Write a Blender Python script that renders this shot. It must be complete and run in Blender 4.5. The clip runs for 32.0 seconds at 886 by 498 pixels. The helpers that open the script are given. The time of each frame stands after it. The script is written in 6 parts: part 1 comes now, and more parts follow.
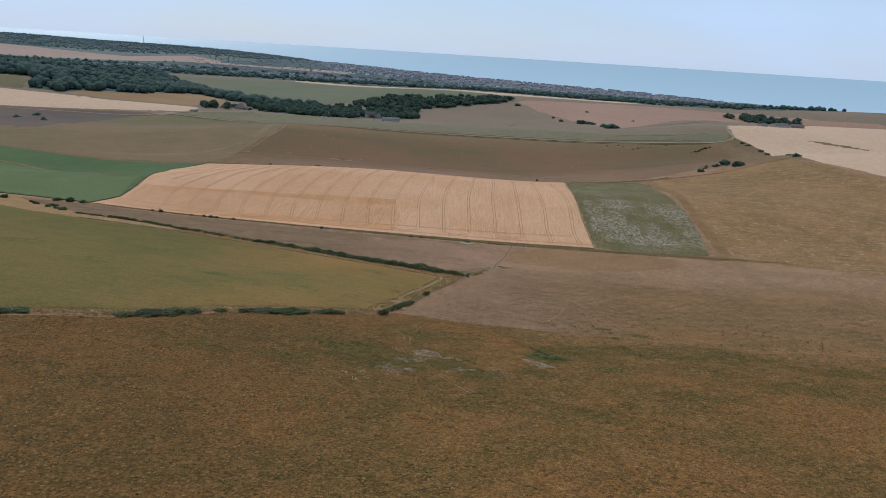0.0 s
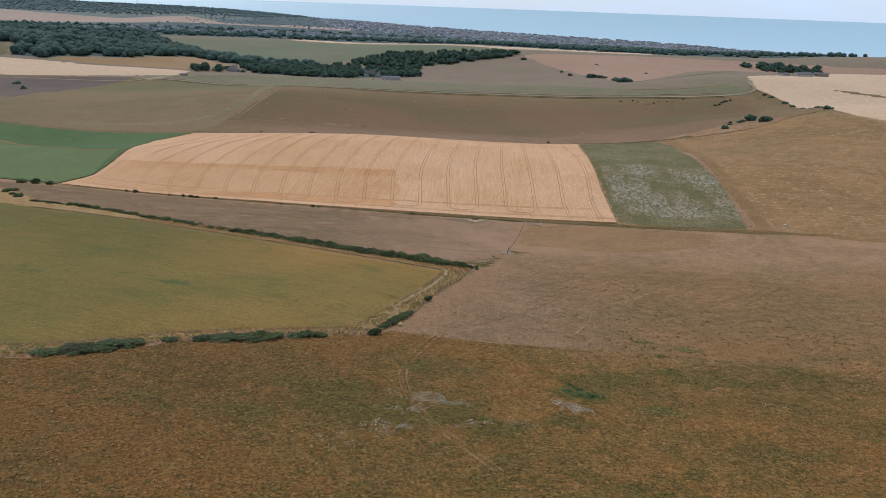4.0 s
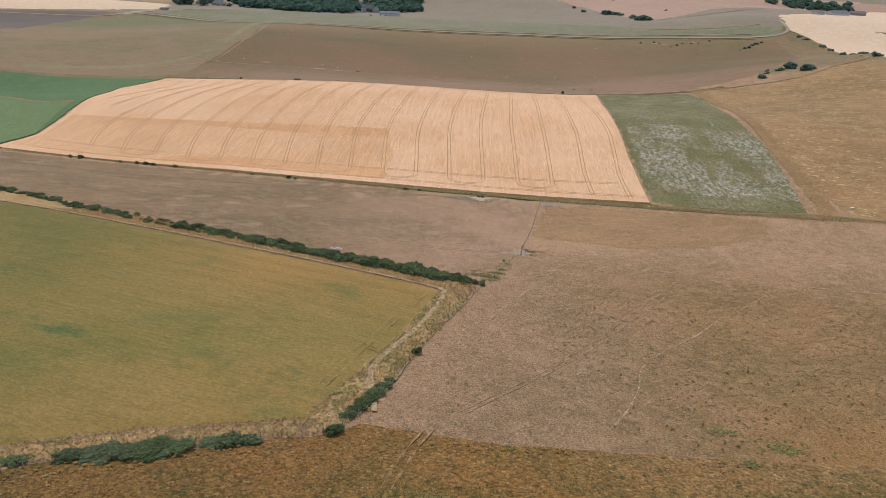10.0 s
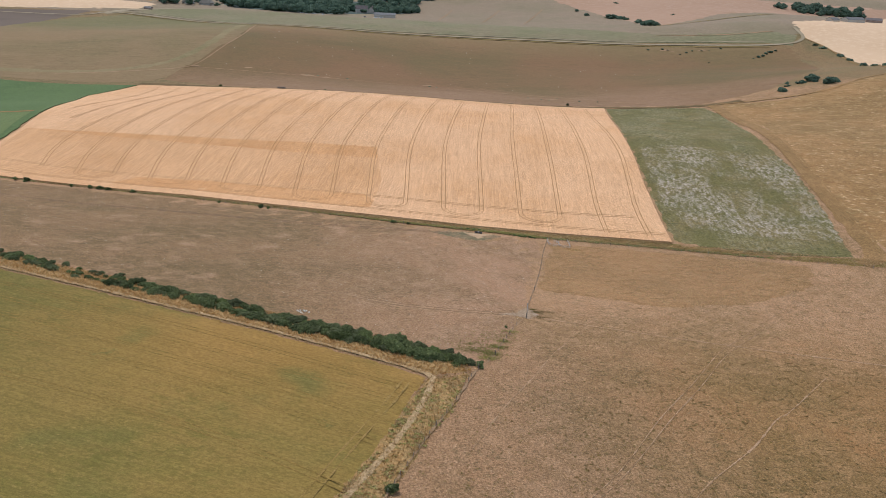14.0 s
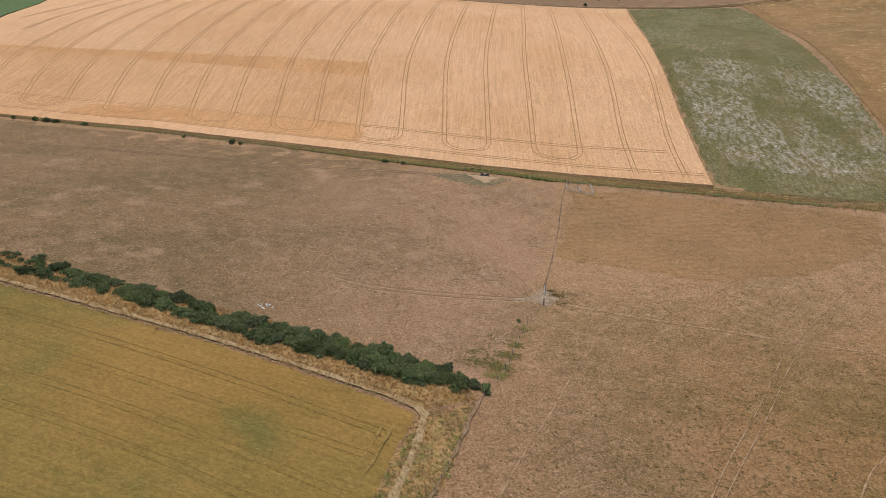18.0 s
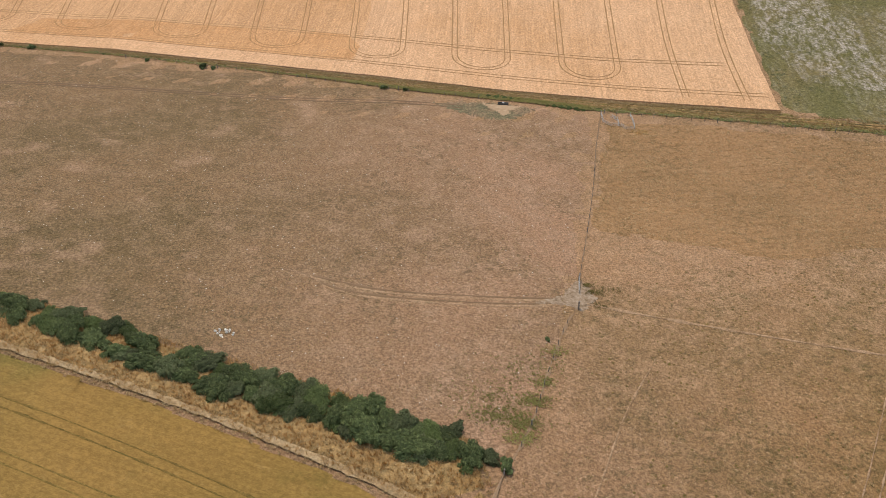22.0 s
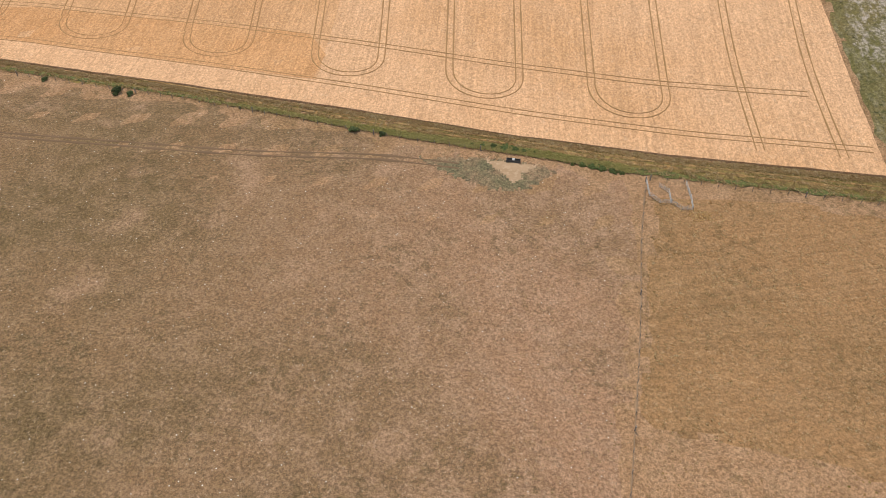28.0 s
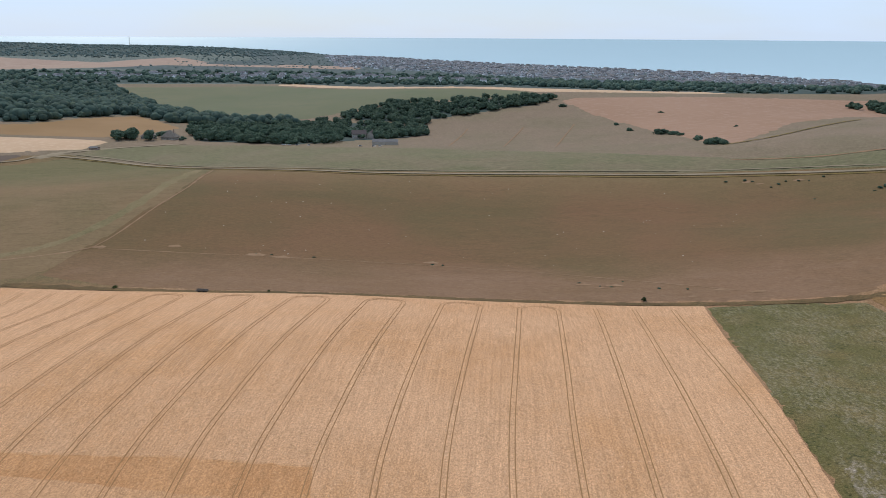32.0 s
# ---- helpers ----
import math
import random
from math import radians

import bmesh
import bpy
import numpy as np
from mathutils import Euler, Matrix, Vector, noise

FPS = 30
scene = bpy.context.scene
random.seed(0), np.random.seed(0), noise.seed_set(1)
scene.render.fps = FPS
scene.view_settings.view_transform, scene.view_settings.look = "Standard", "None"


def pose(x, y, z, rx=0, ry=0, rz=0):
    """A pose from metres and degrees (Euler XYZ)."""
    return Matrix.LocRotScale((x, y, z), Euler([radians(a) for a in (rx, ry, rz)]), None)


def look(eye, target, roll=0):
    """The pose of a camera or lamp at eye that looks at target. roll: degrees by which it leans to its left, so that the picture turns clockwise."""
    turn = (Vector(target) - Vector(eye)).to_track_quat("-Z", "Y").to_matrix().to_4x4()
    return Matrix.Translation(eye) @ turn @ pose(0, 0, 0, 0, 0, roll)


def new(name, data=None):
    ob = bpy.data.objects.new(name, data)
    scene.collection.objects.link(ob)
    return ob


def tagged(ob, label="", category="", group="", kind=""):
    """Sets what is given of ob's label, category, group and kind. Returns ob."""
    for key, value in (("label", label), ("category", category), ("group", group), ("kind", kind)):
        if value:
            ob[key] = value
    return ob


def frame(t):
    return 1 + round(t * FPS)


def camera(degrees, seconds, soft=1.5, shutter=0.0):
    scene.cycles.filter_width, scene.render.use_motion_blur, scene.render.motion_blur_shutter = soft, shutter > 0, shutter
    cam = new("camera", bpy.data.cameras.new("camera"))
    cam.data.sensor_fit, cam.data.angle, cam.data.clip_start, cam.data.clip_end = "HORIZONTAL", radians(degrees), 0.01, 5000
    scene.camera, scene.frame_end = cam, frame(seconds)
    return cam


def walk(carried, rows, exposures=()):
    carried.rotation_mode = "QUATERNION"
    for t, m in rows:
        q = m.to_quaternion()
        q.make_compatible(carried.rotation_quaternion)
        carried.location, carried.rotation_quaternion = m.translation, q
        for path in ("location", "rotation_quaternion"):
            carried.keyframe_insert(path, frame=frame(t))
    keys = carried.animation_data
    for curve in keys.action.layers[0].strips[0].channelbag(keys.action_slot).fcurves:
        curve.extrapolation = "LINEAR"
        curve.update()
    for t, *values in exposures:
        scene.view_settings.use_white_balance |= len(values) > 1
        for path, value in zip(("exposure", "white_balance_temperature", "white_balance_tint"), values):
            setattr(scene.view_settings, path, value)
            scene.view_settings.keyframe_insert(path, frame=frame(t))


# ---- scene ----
ROWS = [
    (0, -36.2, -437.2, 110.9, 76.57, -3.43, -0.14),
    (0.5, -35.8, -429.9, 110.9, 76.52, -3.44, -0.16),
    (1, -35.5, -422.7, 110.8, 76.39, -3.40, -0.17),
    (1.5, -35.3, -415.4, 110.8, 76.09, -3.42, -0.14),
    (2, -35.1, -408.2, 110.8, 75.71, -3.20, -0.11),
    (2.5, -35.0, -400.9, 110.7, 75.20, -3.00, -0.05),
    (3, -34.9, -393.7, 110.7, 74.76, -2.77, -0.00),
    (3.5, -34.8, -386.5, 110.7, 74.16, -2.31, -0.00),
    (5.5, -34.7, -358.2, 110.5, 71.91, -1.69, 0.02),
    (6, -34.6, -351.3, 110.6, 71.33, -1.65, 0.11),
    (6.5, -34.4, -344.5, 110.7, 70.74, -1.52, 0.13),
    (7, -34.2, -337.8, 110.8, 70.21, -1.59, 0.15),
    (7.5, -33.9, -331.1, 110.9, 69.61, -1.66, 0.17),
    (8, -33.7, -324.4, 111.0, 69.06, -1.78, 0.22),
    (8.5, -33.5, -317.6, 111.2, 69.03, -1.91, 0.25),
    (9, -33.2, -310.9, 111.3, 69.08, -2.23, 0.29),
    (9.5, -33.1, -304.2, 111.4, 69.07, -2.34, 0.30),
    (10, -32.9, -297.4, 111.5, 69.06, -2.31, 0.31),
    (10.5, -32.7, -290.7, 111.5, 69.07, -2.24, 0.31),
    (11, -32.6, -284.0, 111.4, 69.11, -2.45, 0.30),
    (11.5, -32.4, -277.2, 111.3, 69.08, -2.46, 0.32),
    (12, -32.2, -270.4, 111.2, 69.10, -2.53, 0.29),
    (12.5, -32.0, -263.5, 111.1, 69.14, -2.67, 0.28),
    (13, -31.8, -256.6, 111.0, 69.16, -2.78, 0.29),
    (13.5, -31.6, -249.7, 110.9, 69.15, -2.85, 0.29),
    (15.5, -30.4, -221.7, 110.5, 67.32, -2.98, 0.35),
    (16, -30.1, -214.8, 110.5, 66.36, -3.02, 0.45),
    (16.5, -29.7, -207.8, 110.5, 65.24, -2.92, 0.46),
    (17, -29.5, -200.9, 110.6, 64.01, -2.82, 0.47),
    (17.5, -29.2, -194.0, 110.6, 62.78, -2.19, 0.61),
    (18, -29.0, -187.3, 110.7, 61.59, -2.35, 0.60),
    (18.5, -28.8, -180.6, 110.8, 60.34, -2.78, 0.68),
    (19, -28.6, -174.0, 110.9, 59.15, -2.84, 0.64),
    (19.5, -28.3, -167.3, 110.9, 58.11, -0.59, 0.86),
    (20, -27.8, -160.6, 111.0, 56.90, -0.21, 0.79),
    (20.5, -27.4, -154.0, 110.9, 55.75, -0.30, 0.90),
    (21, -26.9, -147.4, 110.9, 54.57, -0.29, 0.99),
    (21.5, -26.5, -140.7, 110.8, 53.39, -0.38, 1.09),
    (22, -26.2, -133.9, 110.8, 52.20, -0.33, 1.13),
    (22.5, -25.9, -127.1, 110.8, 51.03, -0.35, 1.17),
    (23, -25.7, -120.3, 110.8, 49.84, -0.32, 1.22),
    (23.5, -25.6, -113.5, 110.9, 48.64, -0.26, 1.21),
    (24, -25.5, -106.7, 110.9, 43.87, -0.27, 1.22),
    (24.5, -25.4, -99.8, 110.9, 36.84, -0.23, 1.24),
    (25, -25.3, -93.0, 110.9, 34.40, -0.24, 1.28),
    (25.5, -25.1, -86.1, 110.9, 34.10, -0.26, 1.33),
    (26, -25.0, -79.2, 110.8, 34.50, -0.29, 1.39),
    (26.5, -24.8, -72.3, 110.8, 35.20, -0.31, 1.44),
    (27, -24.7, -65.3, 110.9, 36.37, -0.23, 1.37),
    (27.5, -24.6, -58.4, 111.1, 40.04, -0.16, 1.34),
    (28, -24.5, -51.4, 111.3, 44.16, -0.15, 1.33),
    (28.5, -24.4, -44.3, 111.5, 48.28, -0.18, 1.36),
    (29, -24.3, -37.1, 111.8, 52.35, -0.18, 1.40),
    (29.5, -24.2, -30.0, 112.3, 56.36, -0.17, 1.29),
    (30, -24.0, -22.9, 112.9, 60.38, -0.28, 1.39),
    (30.5, -23.6, -15.7, 113.6, 64.29, -0.25, 1.43),
    (31, -23.3, -8.5, 114.5, 68.22, -0.30, 1.46),
    (31.5, -22.8, -1.3, 115.3, 72.15, -0.41, 1.45),
    (32, -22.4, 5.9, 116.2, 75.46, -0.33, 1.44),
]
cam = camera(55.77, 32.0, soft=0.85)
walk(cam, [(r[0], pose(*r[1:])) for r in ROWS],
     exposures=[(0, -0.66, 5900, 10), (3.5, -0.52, 6050, 10), (7, -0.02, 6080, 10), (13, -0.08, 6300, 10), (17, -0.14, 6680, 10), (19, -0.2, 6900, 10), (21, -0.17, 7000, 10), (22, -0.08, 6900, 10), (23, -0.07, 6850, 10), (24, -0.04, 6950, 10),
                (25.5, 0.29, 6900, 10), (27, 0.25, 6850, 10), (28.5, -0.24, 7200, 10), (30, -0.66, 7650, 10), (31, -0.64, 7150, 10), (32, -0.44, 6250, 10)])

# ---- light ----
SUN_AZ, SUN_EL = radians(-24), radians(56)   # azimuth from +y, towards -x negative
world = bpy.data.worlds.new("sky")
scene.world = world
world.use_nodes = True
wn = world.node_tree
sky = wn.nodes.new("ShaderNodeTexSky")
sky.sky_type = "NISHITA"
sky.sun_disc = False
sky.sun_elevation, sky.sun_rotation = SUN_EL, SUN_AZ
sky.air_density, sky.dust_density, sky.ozone_density = 1.0, 0.3, 2.0
wn.nodes["Background"].inputs["Strength"].default_value = 0.12
# a thin milky veil of high cloud over the clear sky
veil = wn.nodes.new("ShaderNodeMix")
veil.data_type = "RGBA"
wtc, wno, wra = (wn.nodes.new(k) for k in ("ShaderNodeTexCoord", "ShaderNodeTexNoise", "ShaderNodeMapRange"))
wmp = wn.nodes.new("ShaderNodeMapping")
wmp.inputs["Scale"].default_value = (1.0, 1.0, 5.0)
wno.inputs["Scale"].default_value, wno.inputs["Detail"].default_value = 2.2, 5.0
wra.inputs["From Min"].default_value, wra.inputs["From Max"].default_value = 0.3, 0.7
wra.inputs["To Min"].default_value, wra.inputs["To Max"].default_value = 0.5, 1.0
wn.links.new(wtc.outputs["Generated"], wmp.inputs["Vector"])
wn.links.new(wmp.outputs["Vector"], wno.inputs["Vector"])
wn.links.new(wno.outputs["Fac"], wra.inputs["Value"])
wn.links.new(wra.outputs[0], veil.inputs["Factor"])
wn.links.new(sky.outputs[0], veil.inputs["A"])
veil.inputs["B"].default_value = (7.6, 9.3, 11.9, 1)
wn.links.new(veil.outputs["Result"], wn.nodes["Background"].inputs["Color"])
sun_data = bpy.data.lights.new("sun", "SUN")
sun_data.energy, sun_data.angle, sun_data.color = 3.2, radians(1.5), (1.0, 0.93, 0.83)
sun = new("sun", sun_data)
sun_way = Vector((math.sin(SUN_AZ) * math.cos(SUN_EL), math.cos(SUN_AZ) * math.cos(SUN_EL), math.sin(SUN_EL)))
sun.matrix_world = look(sun_way * 600, (0, 0, 0))


# ---- materials ----
def material(name, colours, scales, rough=0.95, bump=0.3, bump_scale=None, spread=(0.36, 0.64), detail=6.0, island=0.0,
             stretch=(1, 1, 1), turn=0.0, mottle=0.16, leaf=False):
    """Two scales of noise mix three colours: the first two by patches, the third by grain."""
    m = bpy.data.materials.new(name)
    m.use_nodes = True
    nt = m.node_tree
    bsdf = nt.nodes["Principled BSDF"]
    bsdf.inputs["Roughness"].default_value = rough
    bsdf.inputs["Specular IOR Level"].default_value = 0.12
    tc = nt.nodes.new("ShaderNodeTexCoord")
    mp = nt.nodes.new("ShaderNodeMapping")
    mp.inputs["Scale"].default_value = stretch
    mp.inputs["Rotation"].default_value = (0, 0, turn)
    nt.links.new(tc.outputs["Object"], mp.inputs["Vector"])

    def noise_node(scale, det, vec):
        n = nt.nodes.new("ShaderNodeTexNoise")
        n.inputs["Scale"].default_value, n.inputs["Detail"].default_value = scale, det
        n.inputs["Roughness"].default_value = 0.62
        nt.links.new(vec, n.inputs["Vector"])
        return n

    def ramp(lo, hi, fac):
        r = nt.nodes.new("ShaderNodeMapRange")
        r.inputs["From Min"].default_value, r.inputs["From Max"].default_value = lo, hi
        nt.links.new(fac, r.inputs["Value"])
        return r.outputs[0]

    def mix(fac, a, b):
        n = nt.nodes.new("ShaderNodeMix")
        n.data_type = "RGBA"
        for sock, val in ((n.inputs["Factor"], fac), (n.inputs["A"], a), (n.inputs["B"], b)):
            if isinstance(val, (tuple, list)):
                sock.default_value = (*val, 1)
            elif isinstance(val, (int, float)):
                sock.default_value = val
            else:
                nt.links.new(val, sock)
        return n.outputs["Result"]

    big = noise_node(scales[0], detail, tc.outputs["Object"])
    fine = noise_node(scales[1], detail, mp.outputs["Vector"])
    col = mix(ramp(spread[0], spread[1], big.outputs["Fac"]), colours[0], colours[1])
    if len(colours) > 2:
        col = mix(ramp(0.50, 0.63, fine.outputs["Fac"]), col, colours[2])
    if len(colours) > 3:
        col = mix(ramp(0.49, 0.37, fine.outputs["Fac"]), col, colours[3])
    if len(scales) > 2:
        mid = noise_node(scales[2], 5.0, tc.outputs["Object"])
        g = nt.nodes.new("ShaderNodeMixRGB")
        g.blend_type = "MULTIPLY"
        g.inputs["Fac"].default_value = 1.0
        nt.links.new(col, g.inputs["Color1"])
        v = nt.nodes.new("ShaderNodeMapRange")
        v.inputs["From Min"].default_value, v.inputs["From Max"].default_value = 0.3, 0.7
        v.inputs["To Min"].default_value, v.inputs["To Max"].default_value = 1 - mottle, 1 + mottle
        nt.links.new(mid.outputs["Fac"], v.inputs["Value"])
        nt.links.new(v.outputs[0], g.inputs["Color2"])
        col = g.outputs["Color"]
    if island:
        gi = nt.nodes.new("ShaderNodeNewGeometry")
        oi = nt.nodes.new("ShaderNodeObjectInfo")
        ad = nt.nodes.new("ShaderNodeMath")
        ad.operation = "ADD"
        nt.links.new(gi.outputs["Random Per Island"], ad.inputs[0])
        nt.links.new(oi.outputs["Random"], ad.inputs[1])
        hs = nt.nodes.new("ShaderNodeHueSaturation")
        v = nt.nodes.new("ShaderNodeMapRange")
        v.inputs["From Max"].default_value = 2.0
        v.inputs["To Min"].default_value, v.inputs["To Max"].default_value = 1 - island, 1 + island
        nt.links.new(ad.outputs[0], v.inputs["Value"])
        nt.links.new(v.outputs[0], hs.inputs["Value"])
        nt.links.new(col, hs.inputs["Color"])
        col = hs.outputs["Color"]
    nt.links.new(col, bsdf.inputs["Base Color"])
    if leaf:   # daylight shines through the leaves
        tr, mx = nt.nodes.new("ShaderNodeBsdfTranslucent"), nt.nodes.new("ShaderNodeMixShader")
        mx.inputs["Fac"].default_value = 0.3
        nt.links.new(col, tr.inputs["Color"])
        nt.links.new(bsdf.outputs[0], mx.inputs[1])
        nt.links.new(tr.outputs[0], mx.inputs[2])
        nt.links.new(mx.outputs[0], nt.nodes["Material Output"].inputs["Surface"])
    if bump:
        b = nt.nodes.new("ShaderNodeBump")
        b.inputs["Strength"].default_value, b.inputs["Distance"].default_value = bump, 0.35
        src = noise_node(bump_scale or scales[1], 4.0, mp.outputs["Vector"])
        nt.links.new(src.outputs["Fac"], b.inputs["Height"])
        nt.links.new(b.outputs["Normal"], bsdf.inputs["Normal"])
    return m


def turf(name, main, patch, tone, dark, pale, grain=1.5, big=0.02, mid=0.16, clump=0.42, straw=0.85, weights=(0.45, 0.5, 0.4), stretch=(1, 1, 1), turn=0.0,
         cut=(0.40, 0.62), contrast=0.34, bands=None, bump=0.5, streak=None, fade=None, smudge=None, growth=None):
    """Grass, crop or soil: broad drifts of two colours, middling tone, dark clumps, pale straw and grain; bands of the drill, streaks of soil, a fade along y into other colours."""
    m = bpy.data.materials.new(name)
    m.use_nodes = True
    nt = m.node_tree
    bsdf = nt.nodes["Principled BSDF"]
    bsdf.inputs["Roughness"].default_value = 0.95
    bsdf.inputs["Specular IOR Level"].default_value = 0.08
    tc = nt.nodes.new("ShaderNodeTexCoord")
    plain = tc.outputs["Object"]

    def drawn_out(size, angle):
        n = nt.nodes.new("ShaderNodeMapping")
        n.vector_type = "TEXTURE"
        n.inputs["Scale"].default_value, n.inputs["Rotation"].default_value = tuple(1 / q for q in size), (0, 0, -angle)
        nt.links.new(plain, n.inputs["Vector"])
        return n.outputs["Vector"]

    drawn = drawn_out(stretch, turn)

    def fog(scale, det, rough, vec):
        n = nt.nodes.new("ShaderNodeTexNoise")
        for key, val in (("Scale", scale), ("Detail", det), ("Roughness", rough)):
            n.inputs[key].default_value = val
        nt.links.new(vec, n.inputs["Vector"])
        return n.outputs["Fac"]

    def span(fac, lo, hi, a=0.0, c=1.0):
        r = nt.nodes.new("ShaderNodeMapRange")
        for key, val in (("From Min", lo), ("From Max", hi), ("To Min", a), ("To Max", c)):
            r.inputs[key].default_value = val
        nt.links.new(fac, r.inputs["Value"])
        return r.outputs[0]

    def maths(how, a, c):
        n = nt.nodes.new("ShaderNodeMath")
        n.operation = how
        for sock, val in zip(n.inputs, (a, c)):
            if isinstance(val, (float, int)):
                sock.default_value = val
            else:
                nt.links.new(val, sock)
        return n.outputs[0]

    def times(a, c):
        return maths("MULTIPLY", a, c)

    def blend(fac, a, c, how="MIX"):
        n = nt.nodes.new("ShaderNodeMix")
        n.data_type, n.blend_type = "RGBA", how
        for sock, val in ((n.inputs["Factor"], fac), (n.inputs["A"], a), (n.inputs["B"], c)):
            if isinstance(val, tuple):
                sock.default_value = (*val, 1)
            elif isinstance(val, float):
                sock.default_value = val
            else:
                nt.links.new(val, sock)
        return n.outputs["Result"]

    if fade:   # blends into another palette along y or x
        sep = nt.nodes.new("ShaderNodeSeparateXYZ")
        nt.links.new(plain, sep.inputs[0])
        wander = span(fog(0.012, 6.0, 0.6, plain), 0.0, 1.0, -1.0, 1.0)
        for other, y0, y1, loose, *axis in fade:
            way = span(maths("ADD", sep.outputs[axis[0] if axis else "Y"], times(wander, loose)), y0, y1)
            main, patch, tone, dark, pale = (blend(way, a, c) for a, c in zip((main, patch, tone, dark, pale), other))
    col = blend(span(fog(big, 6.0, 0.52, plain), cut[0] + 0.02, cut[1] - 0.03), main, patch)
    col = blend(times(span(fog(mid, 8.0, 0.7, drawn), 0.44, 0.60), weights[0]), col, tone)
    if growth:   # green drifts, thick where the sheet's growth value is high
        att = nt.nodes.new("ShaderNodeAttribute")
        att.attribute_name = "growth"
        ragged = span(fog(0.28, 7.0, 0.72, plain), 0.3, 0.7, -0.38, 0.38)
        thick = span(maths("ADD", att.outputs["Fac"], ragged), 0.30, 0.72)
        col = blend(times(thick, 0.95), col, blend(span(fog(0.6, 5.0, 0.7, plain), 0.42, 0.58), growth[0], growth[1]))
    if smudge:   # small lush spots of darker growth
        colour, size, lo, hi = smudge
        col = blend(times(span(fog(size, 3.0, 0.5, plain), lo, hi), 0.8), col, colour)
    lie = span(fog(big * 2.3, 4.0, 0.5, plain), 0.42, 0.58, 0.08, 1.0)
    col = blend(times(times(span(fog(clump, 7.0, 0.72, drawn), 0.50, 0.61), lie), weights[1]), col, dark)
    col = blend(times(span(fog(straw, 8.0, 0.75, drawn), 0.56, 0.65), weights[2]), col, pale)
    g = fog(grain, 9.0, 0.8, drawn)
    if streak:   # bare soil showing in lines along the drill
        colour, size, angle, amount = streak
        line = fog(1.0, 5.0, 0.7, drawn_out(size, angle))
        broad = span(fog(0.035, 6.0, 0.7, drawn_out((1, 0.45, 1), angle)), 0.41, 0.56, 0.05, 1.0)
        show = times(times(span(line, 0.42, 0.56), broad), span(fog(0.8, 6.0, 0.78, plain), 0.42, 0.56, 0.1, 1.0))
        col = blend(times(show, amount), col, colour)
    v = times(span(g, 0.42, 0.58, 1 - contrast, 1 + contrast), span(fog(grain * 3.1, 4.0, 0.7, drawn), 0.40, 0.60, 1 - contrast * 0.6, 1 + contrast * 0.6))
    if bands:   # the passes of the drill
        v = times(v, span(fog(1.0, 5.0, 0.7, drawn_out(bands[0], bands[1])), 0.36, 0.64, 1 - bands[2], 1 + bands[2]))
    col = blend(1.0, col, v, "MULTIPLY")
    nt.links.new(col, bsdf.inputs["Base Color"])
    if bump:
        u = nt.nodes.new("ShaderNodeBump")
        u.inputs["Strength"].default_value, u.inputs["Distance"].default_value = bump, 0.3
        nt.links.new(g, u.inputs["Height"])
        nt.links.new(u.outputs["Normal"], bsdf.inputs["Normal"])
    return m


M = {}
HILL_COLOURS = ((0.160, 0.076, 0.021), (0.104, 0.063, 0.017), (0.186, 0.096, 0.030), (0.058, 0.044, 0.012), (0.27, 0.155, 0.058))
FENCE_COLOURS = ((0.216, 0.121, 0.063), (0.170, 0.100, 0.050), (0.248, 0.145, 0.080), (0.100, 0.068, 0.031), (0.35, 0.232, 0.143))
SLOPE_COLOURS = ((0.172, 0.108, 0.052), (0.135, 0.100, 0.046), (0.182, 0.118, 0.060), (0.09, 0.066, 0.034), (0.24, 0.165, 0.10))
# far ground turned grey-green: distance haze put into the palette
HAZY_GROUND = ((0.130, 0.146, 0.122), (0.112, 0.132, 0.112), (0.140, 0.150, 0.130), (0.09, 0.105, 0.09), (0.18, 0.18, 0.16))
GRAZED = dict(grain=1.9, big=0.024, mid=0.2, clump=0.55, straw=1.5, weights=(0.6, 0.68, 0.66), cut=(0.42, 0.60), contrast=0.36, bump=0.45)
WARM_COLOURS = ((0.258, 0.145, 0.076), (0.216, 0.125, 0.062), (0.304, 0.182, 0.104), (0.116, 0.078, 0.034), (0.38, 0.248, 0.148))
# darker copy of HILL_COLOURS: shade on the left side put into the grass colour
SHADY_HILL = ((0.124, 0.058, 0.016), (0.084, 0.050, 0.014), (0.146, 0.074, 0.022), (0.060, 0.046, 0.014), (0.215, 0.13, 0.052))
PASTURE_COLOURS = ((0.200, 0.105, 0.043), (0.150, 0.088, 0.034), (0.240, 0.137, 0.062), (0.086, 0.060, 0.022), (0.325, 0.205, 0.105))
BROW_COLOURS = ((0.178, 0.090, 0.031), (0.128, 0.076, 0.026), (0.206, 0.112, 0.044), (0.072, 0.053, 0.018), (0.29, 0.178, 0.082))
ROUGH = dict(grain=1.3, big=0.03, mid=0.24, clump=0.42, straw=0.9, weights=(0.75, 0.85, 0.75), cut=(0.42, 0.58), contrast=0.42, bump=0.5)
M["pasture"] = turf("dry_pasture", *PASTURE_COLOURS, fade=((BROW_COLOURS, -112.0, -156.0, 18.0), (FENCE_COLOURS, 48.0, 2.0, 20.0, "X"), (WARM_COLOURS, -50.0, 10.0, 20.0), (SLOPE_COLOURS, 415.0, 440.0, 8.0), (HAZY_GROUND, 1350.0, 1600.0, 60.0)), **GRAZED)
